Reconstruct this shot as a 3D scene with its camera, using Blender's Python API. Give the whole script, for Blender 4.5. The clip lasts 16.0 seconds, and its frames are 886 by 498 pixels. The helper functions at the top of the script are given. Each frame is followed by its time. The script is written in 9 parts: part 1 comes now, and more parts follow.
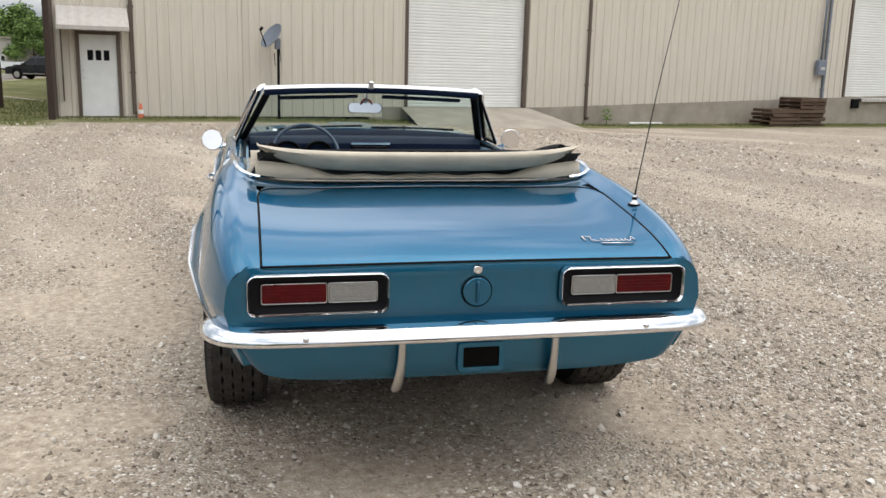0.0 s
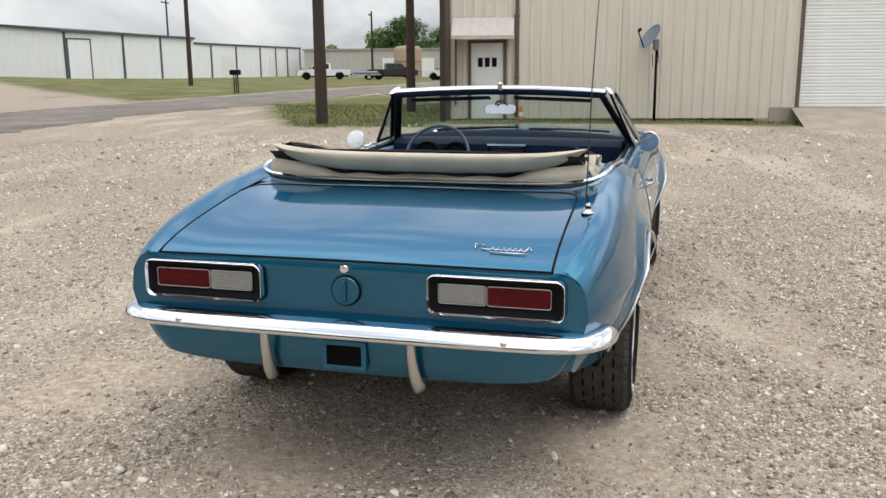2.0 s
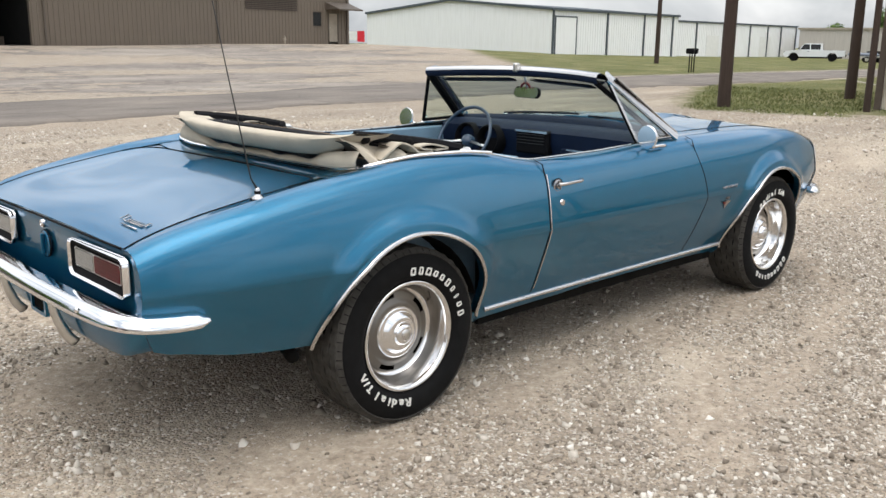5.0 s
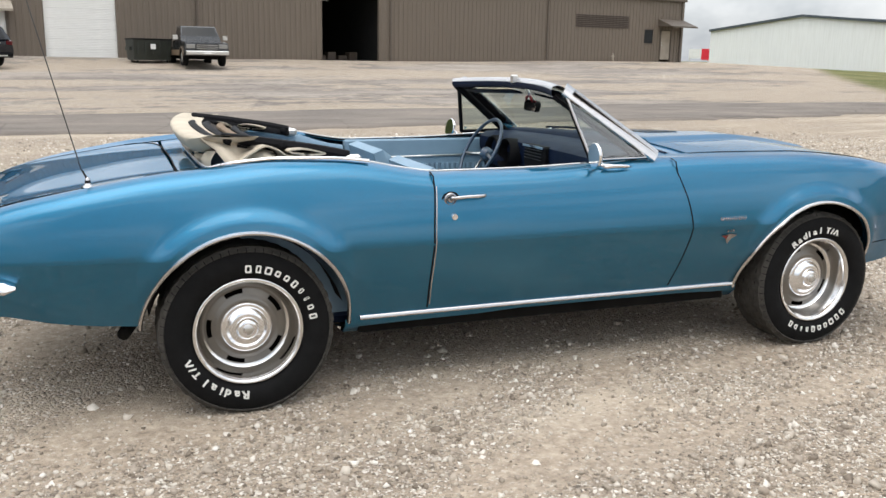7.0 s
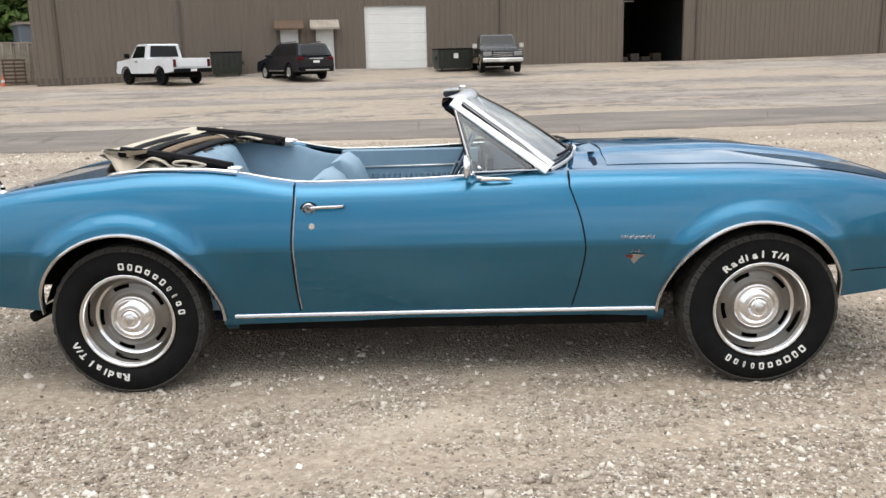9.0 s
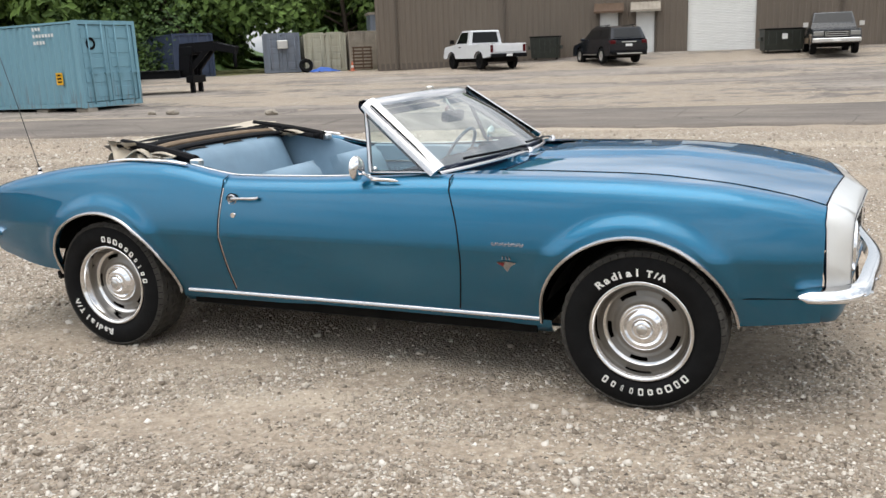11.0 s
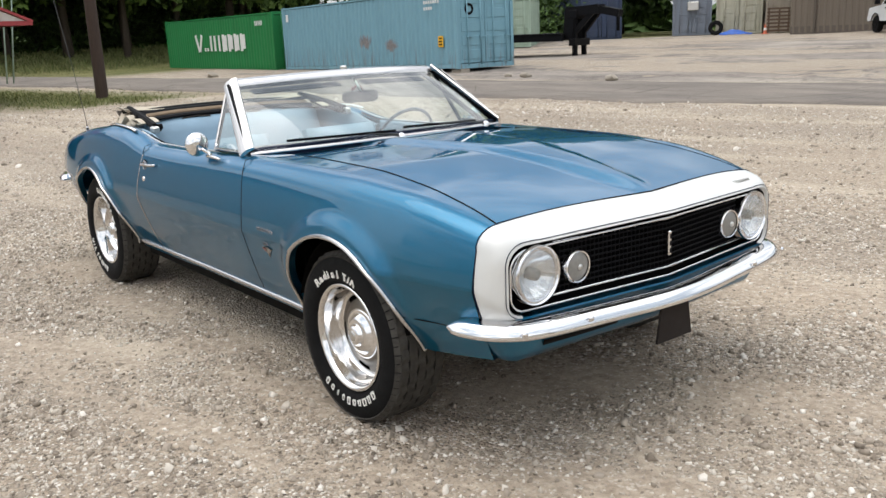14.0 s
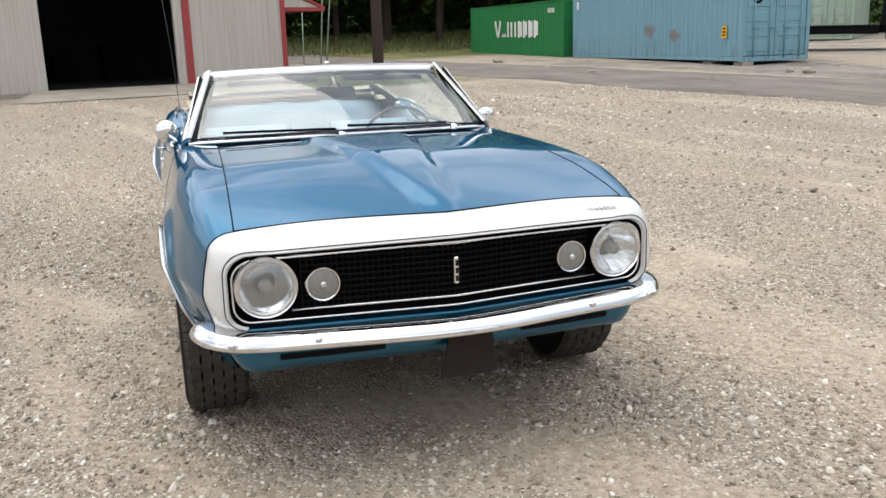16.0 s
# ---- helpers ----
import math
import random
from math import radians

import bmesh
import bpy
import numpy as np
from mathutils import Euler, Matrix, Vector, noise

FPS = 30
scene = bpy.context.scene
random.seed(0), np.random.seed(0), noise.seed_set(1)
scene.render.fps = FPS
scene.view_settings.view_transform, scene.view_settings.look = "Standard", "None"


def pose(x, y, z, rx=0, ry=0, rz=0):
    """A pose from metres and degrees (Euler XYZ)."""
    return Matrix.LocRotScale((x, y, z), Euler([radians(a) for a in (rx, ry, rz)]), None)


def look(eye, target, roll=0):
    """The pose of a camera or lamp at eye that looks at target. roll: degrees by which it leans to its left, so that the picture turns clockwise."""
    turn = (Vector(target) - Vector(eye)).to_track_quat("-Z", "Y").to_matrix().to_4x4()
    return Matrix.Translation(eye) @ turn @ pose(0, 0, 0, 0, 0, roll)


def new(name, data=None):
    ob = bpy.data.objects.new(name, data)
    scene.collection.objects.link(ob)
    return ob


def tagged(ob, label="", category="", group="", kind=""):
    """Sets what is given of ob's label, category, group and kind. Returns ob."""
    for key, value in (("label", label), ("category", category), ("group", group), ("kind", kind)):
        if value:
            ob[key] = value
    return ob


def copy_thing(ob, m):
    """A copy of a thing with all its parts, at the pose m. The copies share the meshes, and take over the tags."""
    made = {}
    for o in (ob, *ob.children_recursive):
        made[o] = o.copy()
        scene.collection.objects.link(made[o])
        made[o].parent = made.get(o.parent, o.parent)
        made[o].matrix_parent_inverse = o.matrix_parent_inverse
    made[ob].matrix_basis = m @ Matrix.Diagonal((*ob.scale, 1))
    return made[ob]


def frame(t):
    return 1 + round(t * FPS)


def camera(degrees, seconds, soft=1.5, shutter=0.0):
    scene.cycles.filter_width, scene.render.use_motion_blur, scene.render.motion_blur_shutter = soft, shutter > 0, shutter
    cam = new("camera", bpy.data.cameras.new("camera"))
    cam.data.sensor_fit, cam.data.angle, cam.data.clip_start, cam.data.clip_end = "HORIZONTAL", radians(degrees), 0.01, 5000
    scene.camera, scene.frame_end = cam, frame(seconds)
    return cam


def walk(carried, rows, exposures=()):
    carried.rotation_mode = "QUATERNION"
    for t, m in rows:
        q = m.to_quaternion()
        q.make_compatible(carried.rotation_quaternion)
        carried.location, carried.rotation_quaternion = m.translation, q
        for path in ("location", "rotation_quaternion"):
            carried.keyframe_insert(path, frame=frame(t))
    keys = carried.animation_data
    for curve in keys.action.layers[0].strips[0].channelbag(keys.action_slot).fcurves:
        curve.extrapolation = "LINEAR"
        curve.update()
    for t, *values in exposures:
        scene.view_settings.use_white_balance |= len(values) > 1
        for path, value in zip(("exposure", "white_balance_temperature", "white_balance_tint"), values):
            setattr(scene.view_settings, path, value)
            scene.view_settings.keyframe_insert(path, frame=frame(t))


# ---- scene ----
cam = camera(53.7, 16.0)
PATH = [
    (0, (-3.568, 0.696, 1.368), (-1.657, 0.265, 0.964), 1.4),
    (0.5, (-3.605, 0.244, 1.364), (-1.653, 0.077, 0.962), 0.8),
    (1, (-3.61, -0.168, 1.362), (-1.652, -0.068, 0.963), 0.5),
    (1.5, (-3.558, -0.586, 1.368), (-1.628, -0.254, 0.962), -0.1),
    (2, (-3.498, -1.024, 1.377), (-1.61, -0.505, 0.969), -0.4),
    (2.5, (-3.301, -1.379, 1.378), (-1.481, -0.667, 0.956), -0.2),
    (3, (-3.145, -1.808, 1.38), (-1.409, -0.911, 0.952), 0.3),
    (3.5, (-2.893, -2.149, 1.367), (-1.237, -1.113, 0.937), 1.0),
    (4, (-2.662, -2.542, 1.371), (-1.099, -1.369, 0.943), 1.1),
    (4.5, (-2.404, -2.889, 1.37), (-0.945, -1.594, 0.932), 1.0),
    (4.7, (-2.249, -2.999, 1.374), (-0.837, -1.656, 0.926), 0.8),
    (6.8, (-0.639, -4.053, 1.39), (0.128, -2.256, 0.963), 1.2),
    (7, (-0.46, -4.102, 1.368), (0.241, -2.278, 0.939), 1.0),
    (7.5, (-0.011, -4.271, 1.378), (0.528, -2.394, 0.948), 0.0),
    (8, (0.448, -4.381, 1.387), (0.803, -2.46, 0.961), -0.4),
    (8.5, (0.907, -4.38, 1.397), (1.072, -2.432, 0.976), -0.6),
    (9, (1.418, -4.501, 1.412), (1.397, -2.546, 0.99), -1.3),
    (9.2, (1.616, -4.489, 1.395), (1.518, -2.538, 0.969), -1.6),
    (11.3, (3.612, -4.106, 1.458), (2.736, -2.364, 1.011), -2.4),
    (11.5, (3.775, -3.979, 1.432), (2.833, -2.274, 0.978), -2.6),
    (12, (4.149, -3.712, 1.435), (3.076, -2.09, 0.969), -2.2),
    (12.5, (4.552, -3.463, 1.446), (3.33, -1.954, 0.967), -2.8),
    (13, (4.795, -3.12, 1.446), (3.475, -1.694, 0.97), -2.8),
    (13.5, (5.137, -2.835, 1.444), (3.715, -1.508, 0.981), -2.8),
    (14, (5.436, -2.511, 1.442), (3.914, -1.307, 0.958), -2.3),
    (14.5, (5.653, -2.128, 1.46), (4.038, -1.049, 0.981), -2.8),
    (15, (5.916, -1.719, 1.465), (4.204, -0.803, 0.987), -3.3),
    (15.5, (6.029, -1.287, 1.447), (4.243, -0.532, 0.958), -2.5),
    (16, (6.166, -0.874, 1.442), (4.319, -0.285, 0.952), -1.5),
]
walk(cam, [(t, look(e, g, r)) for t, e, g, r in PATH], exposures=((0.0, 0.54), (0.5, 0.6), (1.0, 0.53), (1.5, 0.5), (3.0, 0.58), (4.5, 0.6), (7.0, 0.72), (9.0, 0.72), (11.5, 0.58), (16.0, 0.6)))

# ---- world and sun ----
YARD = 10.4                      # the yard's walls and road are turned this much from the car


def make_world():
    w = bpy.data.worlds.new("overcast_sky")
    w.use_nodes = True
    nt = w.node_tree
    nt.nodes.clear()
    out = nt.nodes.new("ShaderNodeOutputWorld")
    bg = nt.nodes.new("ShaderNodeBackground")
    bg.inputs["Strength"].default_value = 0.13
    sky = nt.nodes.new("ShaderNodeTexSky")
    sky.sky_type = 'NISHITA'
    sky.sun_disc = False
    sky.sun_elevation = radians(58)
    sky.sun_rotation = radians(150)
    sky.dust_density = 3.0
    co = nt.nodes.new("ShaderNodeTexCoord")
    mp = nt.nodes.new("ShaderNodeMapping")
    mp.inputs["Scale"].default_value = (1.0, 1.0, 2.6)
    nz = nt.nodes.new("ShaderNodeTexNoise")
    nz.inputs["Scale"].default_value = 2.3
    nz.inputs["Detail"].default_value = 6.0
    nz.inputs["Roughness"].default_value = 0.55
    nz.inputs["Distortion"].default_value = 0.4
    rmp = nt.nodes.new("ShaderNodeValToRGB")
    rmp.color_ramp.elements[0].position = 0.40
    rmp.color_ramp.elements[0].color = (3.1, 3.45, 3.85, 1)
    rmp.color_ramp.elements[1].position = 0.62
    rmp.color_ramp.elements[1].color = (8.8, 8.85, 8.9, 1)
    mix = nt.nodes.new("ShaderNodeMix")
    mix.data_type = 'RGBA'
    mix.inputs[0].default_value = 0.84
    nt.links.new(co.outputs["Generated"], mp.inputs["Vector"])
    nt.links.new(mp.outputs[0], nz.inputs["Vector"])
    nt.links.new(nz.outputs[0], rmp.inputs[0])
    nt.links.new(sky.outputs[0], mix.inputs[6])
    # an overcast sky is brighter overhead than along the horizon
    sep = nt.nodes.new("ShaderNodeSeparateXYZ")
    nt.links.new(co.outputs["Generated"], sep.inputs[0])
    up = nt.nodes.new("ShaderNodeMapRange")
    up.inputs["To Min"].default_value, up.inputs["To Max"].default_value = 0.60, 1.9
    nt.links.new(sep.outputs[2], up.inputs[0])
    dim = nt.nodes.new("ShaderNodeMix")
    dim.data_type, dim.blend_type = 'RGBA', 'MULTIPLY'
    dim.inputs[0].default_value = 1.0
    nt.links.new(rmp.outputs[0], dim.inputs[6])
    nt.links.new(up.outputs[0], dim.inputs[7])
    nt.links.new(dim.outputs[2], mix.inputs[7])
    nt.links.new(mix.outputs[2], bg.inputs[0])
    nt.links.new(bg.outputs[0], out.inputs[0])
    scene.world = w


make_world()
sun_data = bpy.data.lights.new("sun", 'SUN')
sun_data.energy, sun_data.angle, sun_data.color = 0.75, radians(52), (1.0, 0.95, 0.88)
sun = new("sun", sun_data)
sun.matrix_world = look((-4, -4.5, 18), (0, 0, 0))

# ---- materials ----
def srgb(r, g, b):
    f = lambda c: ((c / 255 + 0.055) / 1.055) ** 2.4 if c > 10 else c / 255 / 12.92
    return (f(r), f(g), f(b), 1.0)


class Mat:
    """A node material with short hands for the usual chains."""

    def __init__(self, name):
        self.m = bpy.data.materials.new(name)
        self.m.use_nodes = True
        self.nt = self.m.node_tree
        self.b = self.nt.nodes["Principled BSDF"]
        self.co = self.nt.nodes.new("ShaderNodeTexCoord")

    def n(self, kind, **ins):
        nd = self.nt.nodes.new(kind)
        for k, v in ins.items():
            nd.inputs[k].default_value = v
        return nd

    def link(self, a, b):
        self.nt.links.new(a, b)

    def noise(self, scale, detail=4.0, rough=0.6, stretch=None, space="Object"):
        nd = self.n("ShaderNodeTexNoise", Scale=scale, Detail=detail, Roughness=rough)
        src = self.co.outputs[space]
        if stretch:
            mp = self.n("ShaderNodeMapping")
            mp.inputs["Scale"].default_value = stretch
            self.link(src, mp.inputs[0])
            src = mp.outputs[0]
        self.link(src, nd.inputs["Vector"])
        return nd.outputs[0]

    def ramp(self, fac, stops):
        nd = self.n("ShaderNodeValToRGB")
        e = nd.color_ramp.elements
        while len(e) < len(stops):
            e.new(0.5)
        for i, (p, c) in enumerate(stops):
            e[i].position = p
            e[i].color = c if len(c) == 4 else (*c, 1)
        self.link(fac, nd.inputs[0])
        return nd.outputs[0]

    def mix(self, fac, a, b, mode='MIX'):
        nd = self.n("ShaderNodeMix")
        nd.data_type, nd.blend_type = 'RGBA', mode
        for sock, v in ((nd.inputs[0], fac), (nd.inputs[6], a), (nd.inputs[7], b)):
            if isinstance(v, (int, float)):
                sock.default_value = v
            elif isinstance(v, tuple):
                sock.default_value = v if len(v) == 4 else (*v, 1)
            else:
                self.link(v, sock)
        return nd.outputs[2]

    def math(self, op, a, b=0.0, c=None):
        nd = self.n("ShaderNodeMath")
        nd.operation = op
        for i, v in enumerate((a, b) if c is None else (a, b, c)):
            if isinstance(v, (int, float)):
                nd.inputs[i].default_value = v
            else:
                self.link(v, nd.inputs[i])
        return nd.outputs[0]

    def base(self, v):
        if isinstance(v, tuple):
            self.b.inputs["Base Color"].default_value = v if len(v) == 4 else (*v, 1)
        else:
            self.link(v, self.b.inputs["Base Color"])
        return self

    def set(self, **kw):
        for k, v in kw.items():
            self.b.inputs[k.replace("_", " ")].default_value = v
        return self

    def bump(self, h, strength=0.3, dist=0.01):
        nd = self.n("ShaderNodeBump", Strength=strength, Distance=dist)
        self.link(h, nd.inputs["Height"])
        self.link(nd.outputs[0], self.b.inputs["Normal"])
        return self


def plain(name, col, rough=0.5, metal=0.0, vary=0.12, scale=8.0, bump=0.0, fine=60.0, coat=0.0, spec=0.5):
    """A surface with a colour, uneven at two scales, and a fine relief."""
    m = Mat(name)
    c = col if len(col) == 4 else (*col, 1)
    dark = tuple(x * (1 - vary) for x in c[:3]) + (1,)
    lite = tuple(min(1, x * (1 + vary)) for x in c[:3]) + (1,)
    a = m.ramp(m.noise(scale), [(0.3, dark), (0.7, lite)])
    b = m.mix(m.math('MULTIPLY', m.noise(fine, 3), 0.5), a, m.mix(0.35, a, dark))
    m.base(b)
    r = m.n("ShaderNodeMapRange")
    r.inputs["To Min"].default_value = max(0.02, rough - 0.07)
    r.inputs["To Max"].default_value = min(1.0, rough + 0.1)
    m.link(m.noise(scale * 2.7), r.inputs[0])
    m.link(r.outputs[0], m.b.inputs["Roughness"])
    m.set(Metallic=metal, Coat_Weight=coat, Specular_IOR_Level=spec)
    if bump:
        m.bump(m.noise(fine, 5), bump, 0.01)
    return m.m


def make_paint():
    m = Mat("blue_metallic_paint")
    flake = m.n("ShaderNodeTexVoronoi", Scale=900.0)
    m.link(m.co.outputs["Object"], flake.inputs["Vector"])
    fl = m.ramp(flake.outputs["Distance"], [(0.1, (0.018, 0.179, 0.312)), (0.75, (0.008, 0.112, 0.208))])
    dust = m.ramp(m.noise(3.0, 6), [(0.45, (0, 0, 0)), (0.8, (1, 1, 1))])
    m.base(m.mix(m.math('MULTIPLY', dust, 0.05), fl, (0.2, 0.2, 0.19, 1)))
    m.set(Metallic=0.9, Roughness=0.37, Coat_Weight=1.0, Coat_Roughness=0.02, Coat_IOR=1.5, Specular_Tint=(0.25, 0.55, 0.82, 1.0))
    m.bump(m.noise(2.2, 2), 0.03, 0.02)
    return m.m


def make_metal(name, col, rough, wear=0.3, scale=14.0):
    m = Mat(name)
    m.base(col).set(Metallic=1.0)
    r = m.n("ShaderNodeMapRange")
    r.inputs["To Min"].default_value = rough
    r.inputs["To Max"].default_value = rough + wear * 0.35
    m.link(m.noise(scale, 6), r.inputs[0])
    m.link(r.outputs[0], m.b.inputs["Roughness"])
    m.bump(m.noise(scale * 0.5, 3), 0.03, 0.01)
    return m.m


def make_glass(name, tint, rough=0.0, milk=0.0):
    m = Mat(name)
    nt = m.nt
    tr = m.n("ShaderNodeBsdfTransparent")
    tr.inputs[0].default_value = tint
    gl = m.n("ShaderNodeBsdfGlossy", Roughness=0.02 + rough)
    fr = m.n("ShaderNodeLayerWeight", Blend=0.5)
    mx = m.n("ShaderNodeMixShader")
    m.link(m.math('ADD', m.math('MULTIPLY', m.math('POWER', fr.outputs[1], 4.0), 0.85), 0.16), mx.inputs[0])
    m.link(tr.outputs[0], mx.inputs[1])
    m.link(gl.outputs[0], mx.inputs[2])
    if milk:
        df = m.n("ShaderNodeBsdfDiffuse")
        df.inputs[0].default_value = (0.75, 0.76, 0.75, 1)
        m2 = m.n("ShaderNodeMixShader")
        st = m.n("ShaderNodeTexWave", Scale=28.0)
        st.bands_direction = 'Y'
        m.link(m.co.outputs["Object"], st.inputs["Vector"])
        m.link(m.math('MULTIPLY', m.math('ADD', st.outputs[1], 0.4), milk), m2.inputs[0])
        m.link(mx.outputs[0], m2.inputs[1])
        m.link(df.outputs[0], m2.inputs[2])
        mx = m2
    m.link(mx.outputs[0], nt.nodes["Material Output"].inputs[0])
    return m.m


def make_wood(name, col, scale=3.0):
    m = Mat(name)
    g = m.noise(scale, 6, 0.7, (14, 14, 0.7))
    d = tuple(c * 0.45 for c in col)
    m.base(m.mix(m.math('MULTIPLY', m.noise(1.1), 0.5), m.ramp(g, [(0.3, d), (0.7, col)]), d))
    m.set(Roughness=0.85)
    m.bump(g, 0.4, 0.01)
    return m.m


def make_siding(name, col, stain, amount=0.35):
    """Painted sheet metal: streaks of dirt run down it, and its panels differ a little."""
    m = Mat(name)
    streak = m.ramp(m.noise(2.2, 6, 0.65, (3.0, 3.0, 0.16)), [(0.42, (0, 0, 0)), (0.75, (1, 1, 1))])
    blotch = m.noise(0.7, 5)
    c = m.mix(m.math('MULTIPLY', streak, amount), col, stain)
    m.base(m.mix(m.math('MULTIPLY', blotch, 0.22), c, tuple(x * 0.72 for x in col[:3]) + (1,)))
    m.set(Roughness=0.55, Specular_IOR_Level=0.35)
    m.bump(m.noise(1.4, 3), 0.15, 0.02)
    return m.m


def make_ground():
    """Gravel yard, with worn tan tracks; grass, bare asphalt and dirt further off, by place in the yard."""
    m = Mat("yard_ground")
    mp = m.n("ShaderNodeMapping")
    mp.vector_type = 'POINT'
    mp.inputs["Rotation"].default_value = (0, 0, radians(-YARD))
    m.link(m.co.outputs["Object"], mp.inputs[0])
    sep = m.n("ShaderNodeSeparateXYZ")
    m.link(mp.outputs[0], sep.inputs[0])
    u = sep.outputs[0]
    v = m.math('ADD', sep.outputs[1], m.math('MULTIPLY', m.math('MAXIMUM', m.math('SUBTRACT', u, 22.0), 0.0), 0.15))

    def nz(scale, detail=5, stretch=None):
        nd = m.n("ShaderNodeTexNoise", Scale=scale, Detail=detail, Roughness=0.62)
        src = mp.outputs[0]
        if stretch:
            m2 = m.n("ShaderNodeMapping")
            m2.inputs["Scale"].default_value = stretch
            m.link(src, m2.inputs[0])
            src = m2.outputs[0]
        m.link(src, nd.inputs["Vector"])
        return nd.outputs[0]

    big, mid, fine, grit = nz(0.35), nz(1.6, 6), nz(22, 6), nz(120, 4)
    vor = m.n("ShaderNodeTexVoronoi", Scale=80.0, Randomness=1.0)
    m.link(mp.outputs[0], vor.inputs["Vector"])
    cell = m.n("ShaderNodeSeparateColor")
    m.link(vor.outputs["Color"], cell.inputs[0])
    chip = m.n("ShaderNodeTexVoronoi", Scale=44.0, Randomness=1.0)
    m.link(mp.outputs[0], chip.inputs["Vector"])
    chips = m.n("ShaderNodeSeparateColor")
    m.link(chip.outputs["Color"], chips.inputs[0])
    joint = m.n("ShaderNodeTexVoronoi", Scale=80.0, Randomness=1.0)
    joint.feature = 'DISTANCE_TO_EDGE'
    m.link(mp.outputs[0], joint.inputs["Vector"])
    greys = [(0.0, srgb(82, 74, 66)), (0.22, srgb(138, 126, 112)), (0.6, srgb(176, 164, 149)), (0.85, srgb(212, 203, 190)), (1.0, srgb(238, 231, 221))]
    stones = m.mix(m.ramp(chips.outputs[1], [(0.70, (0, 0, 0)), (0.74, (1, 1, 1))]), m.ramp(cell.outputs[0], greys), m.ramp(chips.outputs[0], greys))
    # gaps between stones darkened in the colour: dirt together with painted crevice shade
    stones = m.mix(m.math('MULTIPLY', m.ramp(joint.outputs["Distance"], [(0.0, (1, 1, 1)), (0.09, (0, 0, 0))]), 0.5), stones, srgb(96, 84, 72))
    dirt = m.ramp(fine, [(0.3, srgb(136, 121, 104)), (0.7, srgb(196, 180, 160))])
    # stones lie bedded in dirt: whole cells of it show between them
    stones = m.mix(m.math('MULTIPLY', m.ramp(m.math('ADD', cell.outputs[2], m.math('MULTIPLY', m.math('SUBTRACT', mid, 0.5), 0.8)), [(0.40, (0, 0, 0)), (0.46, (1, 1, 1))]), 0.9), stones, dirt)
    worn = m.n("ShaderNodeAttribute")
    worn.attribute_name = "dust"
    tan = m.ramp(m.math('ADD', worn.outputs["Fac"], m.math('ADD', m.math('MULTIPLY', m.math('SUBTRACT', mid, 0.5), 0.9), m.math('MULTIPLY', m.math('SUBTRACT', cell.outputs[1], 0.5), 0.75))), [(0.34, (0, 0, 0)), (0.56, (1, 1, 1))])
    dirt = m.mix(m.ramp(grit, [(0.45, (0, 0, 0)), (0.7, (0.6, 0.6, 0.6))]), dirt, stones)
    grav = m.mix(m.math('MULTIPLY', tan, 0.8), stones, dirt)
    grav = m.mix(m.math('MULTIPLY', m.ramp(big, [(0.4, (0, 0, 0)), (0.65, (1, 1, 1))]), 0.2), grav, srgb(136, 127, 118))

    # long pale and dull streaks, further from the car
    run = nz(0.45, 5, (0.28, 1.5, 1))
    grav = m.mix(m.math('MULTIPLY', m.ramp(run, [(0.52, (0, 0, 0)), (0.60, (1, 1, 1))]), 0.33), grav, srgb(214, 200, 180))
    grav = m.mix(m.math('MULTIPLY', m.ramp(run, [(0.36, (1, 1, 1)), (0.44, (0, 0, 0))]), 0.24), grav, srgb(122, 113, 104))

    def band(val, a, b, soft, wob=1.0):
        """1 where val lies between a and b, with an uneven edge."""
        vv = m.math('ADD', val, m.math('MULTIPLY', m.math('SUBTRACT', mid, 0.5), wob * 2))
        lo = m.n("ShaderNodeMapRange")
        lo.inputs["From Min"].default_value, lo.inputs["From Max"].default_value = a - soft, a + soft
        m.link(vv, lo.inputs[0])
        hi = m.n("ShaderNodeMapRange")
        hi.inputs["From Min"].default_value, hi.inputs["From Max"].default_value = b + soft, b - soft
        m.link(vv, hi.inputs[0])
        return m.math('MULTIPLY', lo.outputs[0], hi.outputs[0])

    asph = m.ramp(m.math('ADD', m.math('MULTIPLY', fine, 0.4), m.math('MULTIPLY', nz(0.32, 7, (0.6, 1.25, 1)), 0.6)),
                  [(0.36, srgb(120, 113, 107)), (0.5, srgb(150, 141, 133)), (0.64, srgb(180, 170, 157))])
    crack = m.n("ShaderNodeTexVoronoi", Scale=0.35)
    crack.feature = 'DISTANCE_TO_EDGE'
    wv = m.n("ShaderNodeVectorMath")
    wn = m.n("ShaderNodeTexNoise", Scale=0.8, Detail=5.0)
    m.link(mp.outputs[0], wn.inputs["Vector"])
    ws = m.n("ShaderNodeVectorMath")
    ws.operation = 'SCALE'
    ws.inputs[3].default_value = 3.0
    m.link(wn.outputs[1], ws.inputs[0])
    m.link(mp.outputs[0], wv.inputs[0])
    m.link(ws.outputs[0], wv.inputs[1])
    m.link(wv.outputs[0], crack.inputs["Vector"])
    asph = m.mix(m.math('MULTIPLY', m.ramp(crack.outputs["Distance"], [(0.0, (1, 1, 1)), (0.016, (0, 0, 0))]), 0.55), asph, srgb(79, 75, 72))
    worn_through = m.ramp(m.math('ADD', m.math('MULTIPLY', nz(0.13, 6, (0.35, 1.3, 1)), 0.8), m.math('MULTIPLY', mid, 0.2)), [(0.485, (0, 0, 0)), (0.515, (1, 1, 1))])
